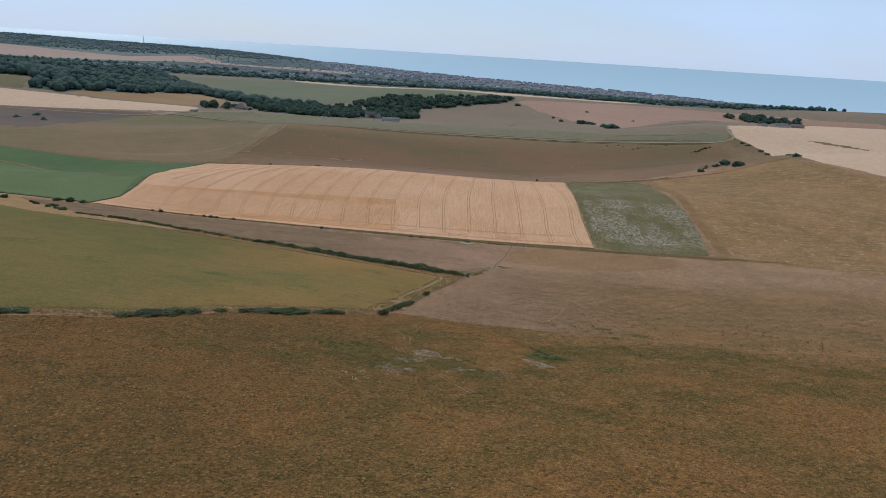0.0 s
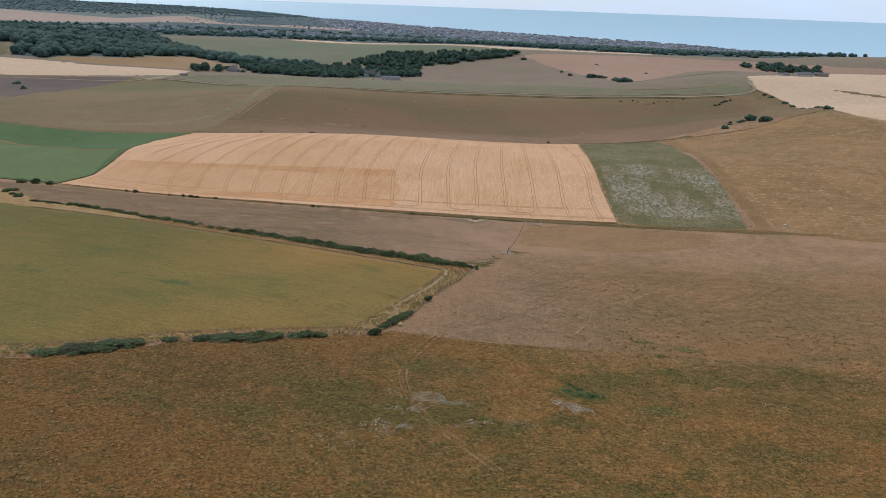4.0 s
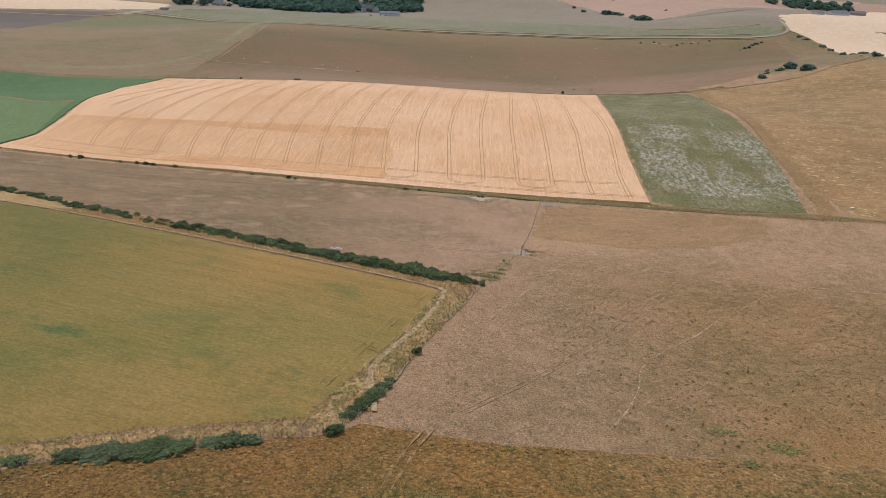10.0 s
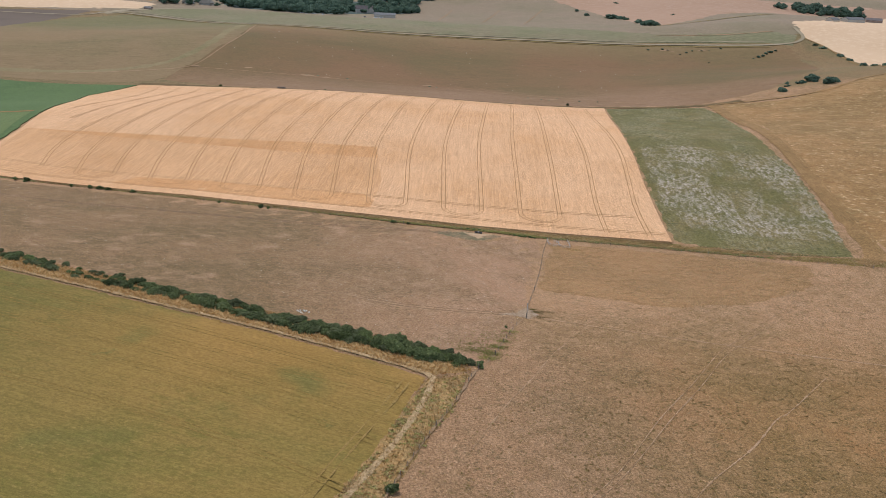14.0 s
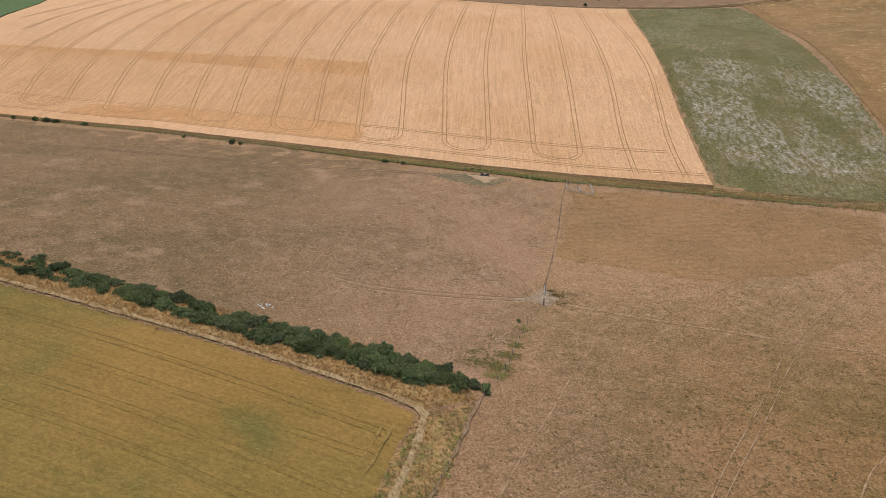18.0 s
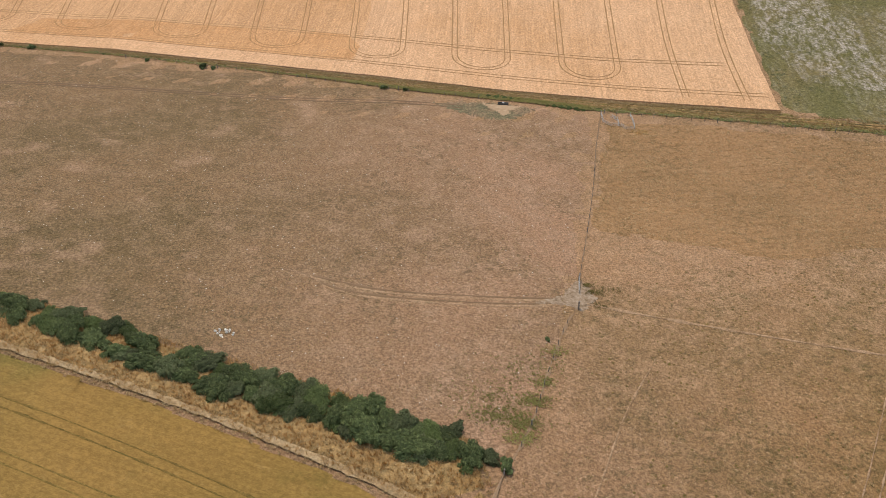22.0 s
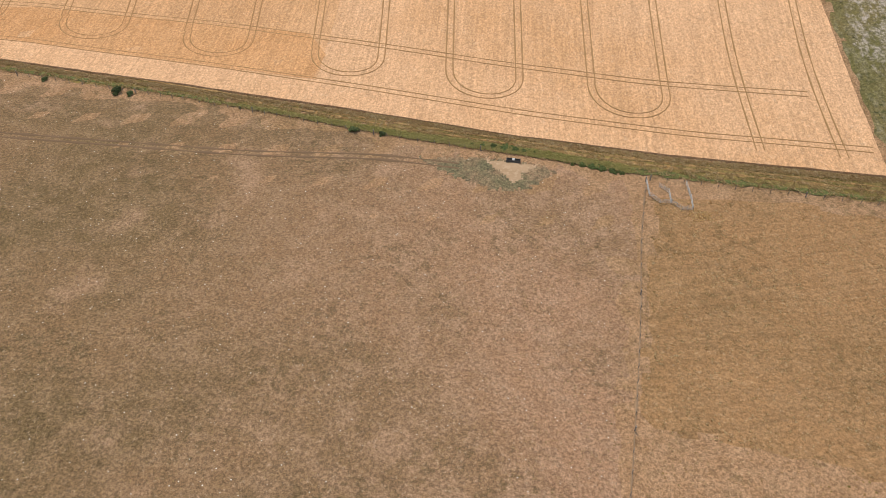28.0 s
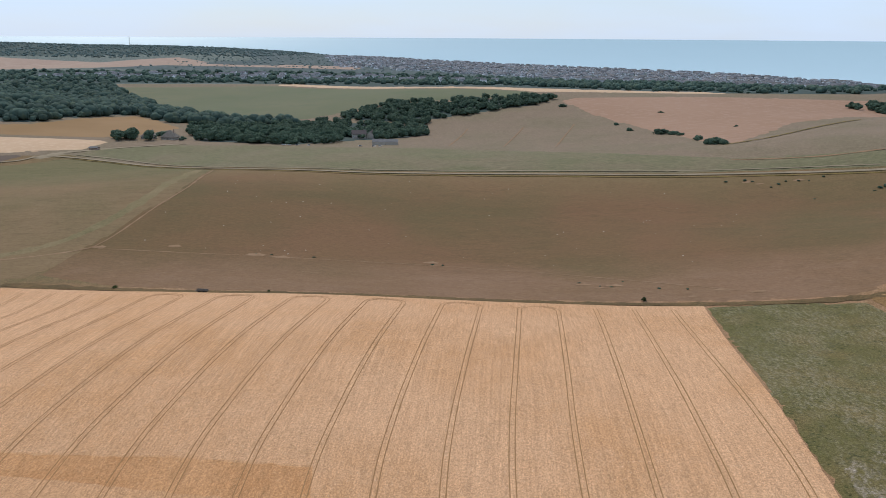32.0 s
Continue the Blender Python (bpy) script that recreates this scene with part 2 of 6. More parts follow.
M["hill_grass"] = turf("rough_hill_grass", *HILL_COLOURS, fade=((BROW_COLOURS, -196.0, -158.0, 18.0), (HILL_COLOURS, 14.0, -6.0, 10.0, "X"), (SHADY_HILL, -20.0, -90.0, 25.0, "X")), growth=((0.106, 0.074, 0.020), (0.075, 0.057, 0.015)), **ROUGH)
# the paddock's palette turns darker towards -x
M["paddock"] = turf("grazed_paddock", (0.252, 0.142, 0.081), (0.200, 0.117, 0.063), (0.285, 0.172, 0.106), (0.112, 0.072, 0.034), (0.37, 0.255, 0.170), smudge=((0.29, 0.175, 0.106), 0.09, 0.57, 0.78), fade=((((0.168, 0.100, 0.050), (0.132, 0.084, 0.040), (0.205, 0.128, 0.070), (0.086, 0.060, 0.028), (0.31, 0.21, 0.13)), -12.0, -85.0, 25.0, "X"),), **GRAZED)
M["gold"] = turf("golden_grass", (0.226, 0.124, 0.051), (0.180, 0.106, 0.043), (0.275, 0.162, 0.074), (0.140, 0.090, 0.034), (0.46, 0.31, 0.17), mid=0.12, clump=0.3, straw=0.5, grain=1.2, contrast=0.26, weights=(0.6, 0.7, 0.95), big=0.016, stretch=(0.5, 1, 1), turn=0.2)
M["gold_strip"] = turf("mown_grass", (0.243, 0.132, 0.060), (0.203, 0.114, 0.051), (0.274, 0.158, 0.078), (0.112, 0.070, 0.030), (0.37, 0.25, 0.145), contrast=0.28, weights=(0.5, 0.6, 0.6), clump=0.5, straw=1.4, grain=1.9, bands=((0.05, 1.1, 1), -0.2, 0.10))
M["slope"] = turf("grazed_slope", (0.158, 0.088, 0.045), (0.118, 0.083, 0.038), (0.154, 0.091, 0.043), (0.084, 0.058, 0.027), (0.205, 0.135, 0.076), grain=0.7, big=0.006, mid=0.05, clump=0.12, straw=0.3, stretch=(0.5, 1, 1), contrast=0.10, weights=(0.45, 0.25, 0.2), cut=(0.38, 0.62), bump=0.2, fade=((((0.190, 0.112, 0.064), (0.172, 0.102, 0.054), (0.205, 0.126, 0.076), (0.10, 0.066, 0.034), (0.28, 0.19, 0.125)), 498.0, 450.0, 26.0), (((0.175, 0.114, 0.056), (0.155, 0.106, 0.050), (0.190, 0.126, 0.064), (0.09, 0.068, 0.03), (0.24, 0.17, 0.09)), 640.0, 735.0, 30.0)))
M["slope_pale"] = turf("pale_slope", (0.180, 0.119, 0.062), (0.150, 0.110, 0.054), (0.196, 0.132, 0.072), (0.100, 0.078, 0.038), (0.235, 0.17, 0.10), grain=0.7, big=0.009, mid=0.05, clump=0.12, straw=0.3, stretch=(0.4, 1, 1), contrast=0.10, weights=(0.4, 0.3, 0.25), bump=0.2, bands=((0.012, 0.2, 1), 0.05, 0.05), fade=((((0.140, 0.116, 0.056), (0.125, 0.108, 0.050), (0.158, 0.126, 0.064), (0.08, 0.07, 0.03), (0.2, 0.16, 0.09)), 660.0, 760.0, 40.0),))
M["band"] = turf("green_ridge_grass", (0.142, 0.128, 0.068), (0.168, 0.134, 0.080), (0.165, 0.142, 0.082), (0.09, 0.085, 0.042), (0.24, 0.20, 0.13), grain=0.6, big=0.012, mid=0.05, clump=0.1, straw=0.3, stretch=(0.3, 1, 1), contrast=0.18, weights=(0.4, 0.3, 0.25))
M["far_slope"] = turf("far_grazed_slope", (0.192, 0.140, 0.094), (0.172, 0.134, 0.084), (0.208, 0.150, 0.102), (0.12, 0.095, 0.058), (0.26, 0.20, 0.14), grain=0.4, big=0.01, mid=0.03, clump=0.08, straw=0.2, contrast=0.14, weights=(0.4, 0.25, 0.2), bump=0.0)
CROP = dict(grain=1.7, mid=0.10, clump=0.5, straw=1.1, stretch=(1.0, 0.7, 1), turn=0.05, contrast=0.24, weights=(0.35, 0.35, 0.45), bands=((1.1, 0.008, 1), 0.05, 0.12), bump=0.4)
M["wheat"] = turf("ripe_wheat", (0.490, 0.282, 0.152), (0.445, 0.242, 0.118), (0.508, 0.302, 0.170), (0.34, 0.200, 0.10), (0.57, 0.39, 0.245), big=0.012, **CROP)
M["wheat_deep"] = turf("orange_wheat", (0.452, 0.250, 0.125), (0.418, 0.222, 0.104), (0.468, 0.266, 0.140), (0.32, 0.184, 0.088), (0.53, 0.355, 0.205), big=0.02, **CROP)
M["wheat_orange"] = turf("rusty_wheat", (0.432, 0.224, 0.101), (0.404, 0.200, 0.085), (0.446, 0.242, 0.117), (0.30, 0.164, 0.075), (0.51, 0.325, 0.175), big=0.03, **CROP)
# flattened crop in the wheat tracks, darkened further for the shade in the grooves
M["tram_faint"] = material("old_wheel_track", [(0.262, 0.142, 0.062), (0.236, 0.126, 0.054), (0.295, 0.164, 0.076)], (0.2, 1.5), bump=0.3)
M["tram"] = material("shaded_flat_crop", [(0.278, 0.157, 0.070), (0.245, 0.138, 0.060), (0.315, 0.18, 0.086)], (0.2, 1.5), bump=0.3)
M["barley"] = turf("yellow_green_crop", (0.172, 0.113, 0.031), (0.126, 0.100, 0.026), (0.192, 0.121, 0.036), (0.090, 0.080, 0.018), (0.25, 0.165, 0.056), grain=1.4, big=0.013, mid=0.05, clump=0.25, straw=0.8, stretch=(0.75, 1, 1), turn=0.33, contrast=0.16, weights=(0.55, 0.45, 0.35), cut=(0.40, 0.60), bands=((0.05, 1.3, 1), 0.33, 0.09), bump=0.3, smudge=((0.112, 0.096, 0.027), 0.04, 0.56, 0.70), growth=((0.062, 0.078, 0.024), (0.080, 0.086, 0.026)), fade=((((0.188, 0.113, 0.032), (0.154, 0.100, 0.027), (0.206, 0.125, 0.039), (0.11, 0.085, 0.02), (0.27, 0.175, 0.06)), -128.0, -158.0, 14.0), (((0.214, 0.121, 0.034), (0.176, 0.107, 0.029), (0.234, 0.132, 0.040), (0.115, 0.082, 0.02), (0.28, 0.175, 0.06)), -105.0, -62.0, 18.0), (((0.138, 0.100, 0.028), (0.108, 0.090, 0.024), (0.158, 0.107, 0.031), (0.080, 0.074, 0.018), (0.22, 0.155, 0.05)), -85.0, -150.0, 25.0, "X")))
M["pale_green"] = turf("lighter_green_crop", (0.108, 0.132, 0.052), (0.092, 0.118, 0.045), (0.120, 0.142, 0.060), (0.055, 0.082, 0.036), (0.15, 0.17, 0.09), grain=0.8, big=0.012, mid=0.05, contrast=0.2, weights=(0.4, 0.25, 0.2))
M["emerald"] = turf("green_crop", (0.078, 0.110, 0.042), (0.066, 0.098, 0.037), (0.090, 0.122, 0.049), (0.045, 0.075, 0.033), (0.12, 0.15, 0.08), grain=0.8, big=0.012, mid=0.05, contrast=0.2, weights=(0.4, 0.25, 0.2))
FALLOW = ((0.110, 0.093, 0.034), (0.140, 0.105, 0.042), (0.092, 0.086, 0.029), (0.044, 0.047, 0.017), (0.22, 0.18, 0.10))
M["stony"] = turf("weedy_fallow", *FALLOW, grain=1.3, big=0.05, mid=0.2, contrast=0.30, clump=0.6, weights=(0.5, 0.85, 0.5), streak=((0.27, 0.225, 0.155), (0.7, 0.2, 1), 0.02, 0.5))
M["chalk"] = turf("chalky_soil", *FALLOW, grain=1.3, big=0.05, mid=0.2, contrast=0.30, clump=0.6, weights=(0.5, 0.6, 0.5), streak=((0.37, 0.305, 0.255), (0.55, 0.24, 1), 0.02, 0.82))
M["verge"] = turf("verge_grass", (0.178, 0.124, 0.040), (0.132, 0.100, 0.031), (0.232, 0.158, 0.060), (0.072, 0.068, 0.022), (0.30, 0.21, 0.10), big=0.05, mid=0.25, contrast=0.30)
M["brown_bank"] = turf("rough_brown_bank", (0.112, 0.072, 0.034), (0.150, 0.094, 0.042), (0.094, 0.070, 0.030), (0.050, 0.040, 0.018), (0.24, 0.16, 0.08), big=0.03, mid=0.2, contrast=0.3)
M["nettle_bed"] = turf("nettle_green", (0.092, 0.104, 0.034), (0.118, 0.106, 0.036), (0.080, 0.094, 0.030), (0.045, 0.055, 0.018), (0.19, 0.16, 0.06), big=0.1, mid=0.4, contrast=0.4)
M["deep_rut"] = material("bare_dark_rut", [(0.118, 0.072, 0.040), (0.145, 0.088, 0.050)], (0.2, 1.0), bump=0.3)
M["bank"] = turf("straw_bank", (0.262, 0.156, 0.062), (0.225, 0.124, 0.046), (0.32, 0.212, 0.098), (0.130, 0.094, 0.038), (0.44, 0.33, 0.19), big=0.12, mid=0.4, contrast=0.28)
FLATTENED = dict(big=0.05, mid=0.5, grain=1.6, contrast=0.25, cut=(0.44, 0.60))
M["barley_faint"] = turf("faint_wheel_track", (0.172, 0.108, 0.030), (0.180, 0.112, 0.031), (0.140, 0.092, 0.026), (0.088, 0.070, 0.018), (0.22, 0.14, 0.05), **FLATTENED)
M["barley_tram"] = turf("crop_wheel_track", (0.150, 0.093, 0.026), (0.170, 0.104, 0.029), (0.120, 0.078, 0.021), (0.070, 0.056, 0.015), (0.19, 0.125, 0.045), **FLATTENED)
M["barley_edge"] = turf("worn_crop_edge", (0.215, 0.132, 0.042), (0.180, 0.114, 0.032), (0.235, 0.150, 0.056), (0.11, 0.08, 0.022), (0.28, 0.19, 0.08), **FLATTENED)
M["bare"] = material("trodden_earth", [(0.330, 0.218, 0.130), (0.280, 0.178, 0.100), (0.370, 0.252, 0.158)], (0.25, 1.2), bump=0.3)
M["grey_earth"] = material("trampled_grey_soil", [(0.255, 0.178, 0.118), (0.215, 0.138, 0.082), (0.300, 0.222, 0.155), (0.150, 0.100, 0.060)], (0.3, 1.4), bump=0.4)
M["damp"] = turf("damp_trampled_grass", (0.132, 0.106, 0.058), (0.205, 0.130, 0.076), (0.104, 0.098, 0.052), (0.075, 0.070, 0.042), (0.30, 0.22, 0.15), big=0.15, mid=0.5, contrast=0.4)
M["path"] = turf("trodden_path", (0.275, 0.168, 0.095), (0.212, 0.124, 0.064), (0.325, 0.208, 0.125), (0.15, 0.10, 0.05), (0.40, 0.28, 0.18), big=0.09, mid=0.5, contrast=0.3, cut=(0.50, 0.64))
M["straw"] = material("dry_straw", [(0.330, 0.225, 0.105), (0.260, 0.165, 0.072), (0.39, 0.28, 0.15)], (0.1, 1.0), bump=0, island=0.4, leaf=True)
M["track"] = turf("brown_track_grass", (0.215, 0.122, 0.052), (0.180, 0.104, 0.042), (0.245, 0.146, 0.066), (0.110, 0.072, 0.028), (0.32, 0.21, 0.11), big=0.06, mid=0.3, contrast=0.30)
M["dark_rut"] = material("worn_rut", [(0.150, 0.092, 0.050), (0.180, 0.110, 0.062)], (0.2, 1.0), bump=0.3)
M["rut"] = material("wheel_rut", [(0.205, 0.122, 0.066), (0.262, 0.165, 0.095)], (0.2, 1.0), bump=0.3)
M["old_rut"] = turf("grown_over_rut", (0.216, 0.124, 0.056), (0.160, 0.090, 0.036), (0.300, 0.192, 0.104), (0.120, 0.080, 0.03), (0.34, 0.22, 0.12), big=0.12, mid=0.6, contrast=0.3, cut=(0.46, 0.6))
M["lane"] = material("chalk_lane", [(0.262, 0.205, 0.135), (0.212, 0.165, 0.104)], (0.05, 0.5), bump=0.2)
M["pink"] = material("far_stubble", [(0.290, 0.176, 0.114), (0.262, 0.156, 0.098), (0.30, 0.190, 0.128)], (0.006, 0.1), bump=0.0)
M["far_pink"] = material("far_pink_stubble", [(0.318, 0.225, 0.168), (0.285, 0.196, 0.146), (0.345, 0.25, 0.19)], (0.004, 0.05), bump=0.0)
M["beige"] = material("far_wheat", [(0.470, 0.318, 0.200), (0.436, 0.290, 0.178), (0.495, 0.345, 0.224)], (0.008, 0.15), bump=0.0)
M["orange"] = material("far_barley", [(0.262, 0.160, 0.078), (0.228, 0.136, 0.062)], (0.008, 0.12), bump=0.0)
M["far_green"] = material("far_meadow", [(0.112, 0.122, 0.066), (0.146, 0.136, 0.078), (0.128, 0.128, 0.074)], (0.004, 0.03), bump=0.0)
# town ground pulled towards blue-grey, haze included in the colour
M["land"] = material("hazy_town_ground", [(0.080, 0.096, 0.090), (0.066, 0.084, 0.078), (0.100, 0.112, 0.106)], (0.006, 0.05), bump=0.0)
# as dark as the crowns above it, with a haze tint in the colour
M["hill_green"] = material("hazy_scrub_ground", [(0.050, 0.068, 0.060), (0.062, 0.078, 0.066), (0.056, 0.072, 0.062)], (0.006, 0.05), bump=0.0)
M["dark_field"] = material("ploughed_strip", [(0.100, 0.072, 0.054), (0.126, 0.090, 0.066)], (0.01, 0.1), bump=0.0)
M["foliage"] = material("hedge_leaves", [(0.094, 0.112, 0.040), (0.064, 0.083, 0.032), (0.148, 0.165, 0.062)], (0.25, 1.2), rough=0.65, bump=0, island=0.7, leaf=True)
M["sage"] = material("grey_green_leaves", [(0.110, 0.120, 0.052), (0.086, 0.100, 0.044), (0.145, 0.152, 0.072)], (0.2, 1.2), rough=0.7, bump=0, island=0.6, leaf=True)
M["foliage_bright"] = material("bramble_leaves", [(0.098, 0.122, 0.039), (0.078, 0.100, 0.032), (0.134, 0.152, 0.054)], (0.2, 1.2), rough=0.7, bump=0, island=0.6, leaf=True)
M["tree"] = material("tree_leaves", [(0.078, 0.120, 0.080), (0.064, 0.104, 0.072), (0.110, 0.152, 0.088)], (0.05, 0.5), rough=0.75, bump=0, island=0.3, leaf=True)
# distant leaves made paler and bluer: haze mixed into the base colour
M["hazy_tree"] = material("hazy_tree_leaves", [(0.165, 0.215, 0.198), (0.146, 0.196, 0.186), (0.180, 0.228, 0.204)], (0.01, 0.1), rough=0.8, bump=0, island=0.15, leaf=True)
# a weaker blue haze tint sits in these leaf colours
M["mid_tree"] = material("hazed_hillside_leaves", [(0.076, 0.118, 0.092), (0.060, 0.100, 0.082), (0.108, 0.146, 0.098)], (0.02, 0.1), rough=0.8, bump=0, island=0.4, leaf=True)
M["bark"] = material("bark", [(0.120, 0.085, 0.055), (0.080, 0.058, 0.040)], (0.6, 4.0), bump=0.6)
M["weed"] = material("dry_weeds", [(0.225, 0.152, 0.066), (0.190, 0.128, 0.055)], (0.05, 1.0), bump=0, island=0.45, leaf=True)
M["weed_green"] = material("green_weeds", [(0.222, 0.196, 0.064), (0.250, 0.206, 0.076)], (0.05, 1.0), bump=0, island=0.45, leaf=True)
M["grass_track"] = turf("pale_track_grass", (0.192, 0.142, 0.074), (0.160, 0.128, 0.062), (0.21, 0.156, 0.084), (0.10, 0.085, 0.04), (0.25, 0.19, 0.11), grain=0.7, big=0.02, mid=0.08, contrast=0.12, bump=0.2)
M["crop_edge"] = turf("pale_trodden_straw", (0.300, 0.200, 0.105), (0.245, 0.150, 0.070), (0.35, 0.25, 0.145), (0.17, 0.115, 0.05), (0.43, 0.32, 0.20), big=0.2, mid=0.6, contrast=0.25)
M["straw_tussock"] = material("golden_straw_grass", [(0.46, 0.285, 0.120), (0.37, 0.215, 0.085), (0.54, 0.37, 0.18)], (0.2, 1.0), bump=0, island=0.4, leaf=True)
M["tussock"] = material("dry_tussock_grass", [(0.200, 0.102, 0.031), (0.150, 0.080, 0.024), (0.255, 0.140, 0.048)], (0.05, 1.0), bump=0, island=0.25)
M["tussock_brown"] = material("brown_pasture_grass", [(0.205, 0.116, 0.046), (0.165, 0.100, 0.038), (0.25, 0.148, 0.066)], (0.05, 1.0), bump=0, island=0.3)
M["tussock_green"] = material("olive_tussock_grass", [(0.136, 0.096, 0.029), (0.104, 0.078, 0.022), (0.172, 0.114, 0.038)], (0.05, 1.0), bump=0, island=0.35)
M["dock"] = material("dark_dock_leaves", [(0.088, 0.070, 0.022), (0.112, 0.082, 0.026)], (0.1, 1.0), bump=0, island=0.35)
M["thatch"] = material("grey_thatch", [(0.175, 0.150, 0.125), (0.140, 0.120, 0.100)], (0.3, 3.0), bump=0.3)
M["thistle"] = material("pale_seed_heads", [(0.78, 0.73, 0.62), (0.66, 0.61, 0.50)], (0.1, 1.0), bump=0, island=0.3, leaf=True)
M["stone"] = material("chalk_stones", [(0.58, 0.53, 0.45), (0.45, 0.40, 0.33)], (0.4, 3.0), bump=0.3, island=0.3)
M["post"] = material("weathered_timber", [(0.240, 0.200, 0.160), (0.170, 0.135, 0.105)], (1.0, 6.0), bump=0.5)
M["wire"] = material("galvanised_wire", [(0.19, 0.155, 0.12), (0.15, 0.12, 0.09)], (1.0, 8.0), rough=0.5, bump=0)
M["metal"] = material("galvanised_steel", [(0.40, 0.38, 0.35), (0.32, 0.305, 0.28)], (1.0, 6.0), rough=0.75, bump=0.1)
M["trough"] = material("dark_trough", [(0.060, 0.056, 0.052), (0.09, 0.08, 0.07)], (1.5, 6.0), rough=0.6, bump=0.2)
M["brick"] = material("brick_wall", [(0.240, 0.170, 0.130), (0.300, 0.225, 0.180)], (0.3, 3.0), bump=0.2, island=0.25)
M["render_wall"] = material("rendered_wall", [(0.40, 0.36, 0.30), (0.32, 0.285, 0.24)], (0.3, 2.0), bump=0.1, island=0.3)
M["roof"] = material("tiled_roof", [(0.125, 0.100, 0.092), (0.100, 0.084, 0.080)], (0.5, 4.0), bump=0.3, island=0.35)
M["roof_grey"] = material("grey_roof", [(0.150, 0.142, 0.136), (0.120, 0.115, 0.112)], (0.5, 3.0), bump=0.1, island=0.3)
# tiles shifted to blue-grey: the haze over the town is in this colour
M["town_roof"] = material("hazed_tile_roof", [(0.165, 0.160, 0.165), (0.130, 0.132, 0.142)], (0.5, 4.0), bump=0.0, island=0.7)
M["town_wall"] = material("pale_town_wall", [(0.62, 0.61, 0.60), (0.46, 0.46, 0.46)], (0.3, 2.0), bump=0.0, island=0.8)
M["white"] = material("white_paint", [(0.78, 0.78, 0.76), (0.70, 0.70, 0.68)], (0.5, 4.0), rough=0.5, bump=0.05)
M["glass"] = material("window_glass", [(0.05, 0.06, 0.07), (0.08, 0.09, 0.10)], (0.5, 2.0), rough=0.15, bump=0)
M["tyre"] = material("rubber", [(0.03, 0.03, 0.03), (0.045, 0.045, 0.045)], (2, 8.0), rough=0.8, bump=0.1)

sea_m = bpy.data.materials.new("sea_water")
sea_m.use_nodes = True
sn = sea_m.node_tree
sb = sn.nodes["Principled BSDF"]
sb.inputs["Base Color"].default_value = (0.34, 0.46, 0.50, 1)
sb.inputs["Roughness"].default_value = 0.4
sb.inputs["IOR"].default_value = 1.33
stc, smp, sno, sbu = (sn.nodes.new(k) for k in ("ShaderNodeTexCoord", "ShaderNodeMapping", "ShaderNodeTexNoise", "ShaderNodeBump"))
smp.inputs["Scale"].default_value = (0.004, 0.012, 0.01)
sno.inputs["Scale"].default_value, sno.inputs["Detail"].default_value = 3.0, 8.0
sbu.inputs["Strength"].default_value = 0.25
sn.links.new(stc.outputs["Object"], smp.inputs["Vector"])
sn.links.new(smp.outputs["Vector"], sno.inputs["Vector"])
sn.links.new(sno.outputs["Fac"], sbu.inputs["Height"])
sn.links.new(sbu.outputs["Normal"], sb.inputs["Normal"])
M["sea"] = sea_m

# ---- lie of the land ----
NEAR_X, NEAR_Y = (-400, -230, -80, 80, 230, 400), (-300, -150, 0, 110, 190, 270, 360, 480, 620, 780)
NEAR_HILLS = [
    (0.4, 6.1, 10.3, 6, 7.2, 0.9),
    (9.4, 12.5, 9.4, 1.4, 1.6, -3.8),
    (9.4, 12, 0.9, 1.5, -4.6, -4),
    (3.1, 2.5, -0, -11.2, -6, -7.2),
    (0.2, -9.7, -9.5, 11.2, 8.7, -6.9),
    (10.6, 9.6, 4.8, -3.7, -2, -2.3),
    (-14.9, -2.2, 7.2, -6.9, -3.4, 6.7),
    (-3.9, 1.6, -6.6, -6.9, 2.1, 11.2),
    (2.5, 15, -5.7, -1.5, -9.4, -4),
    (-6, 5.7, 4.9, 5.4, 3.2, 20.7),
]
FAR_X = (-2100, -1350, -800, -400, 0, 400, 800, 1350)
FAR_Y = ((-800, 380), (250, 330), (960, 130), (1160, 140), (1400, 180), (1750, 230), (2250, 320), (2850, 400), (3550, 450))
FAR_HILLS = [
    (6.1, 28.6, 52.9, 34.3, 24.9, 42.3, 32.1, 43.2),
    (7.9, 38.6, 2.2, -7.2, 2.3, 15.1, 25.4, 57.5),
    (11.8, 27.7, -6.2, 11.5, -2.2, -2.3, 39, 8.3),
    (7.9, 12.6, 37.6, -18, -13, 32.4, -34.4, -0.5),
    (30.9, -4.5, -0.7, -4.8, 24.9, 0.8, 25.7, 33.4),
    (19.7, 10.4, 15.5, 5.5, 14.4, 11.4, 8.6, 3.4),
    (16, 2.9, 4.8, 3.4, 4.7, 3.4, 1.9, 0.1),
    (35.7, 15.1, 15.4, 5.9, 4.3, 0.4, -1.2, -0.3),
    (58.5, 42.3, 27.6, -1, -3.1, -0.4, -0.8, -0.1),
]
BASE, SEA_LEVEL = -13.5, -55.0


def coast_y(x):
    """How far inland-to-seaward the cliff edge lies at x."""
    return np.interp(x, (-2600, -900, -60, 850, 1080, 1500, 2600), (4700, 4400, 3880, 2930, 2350, 1300, -800))


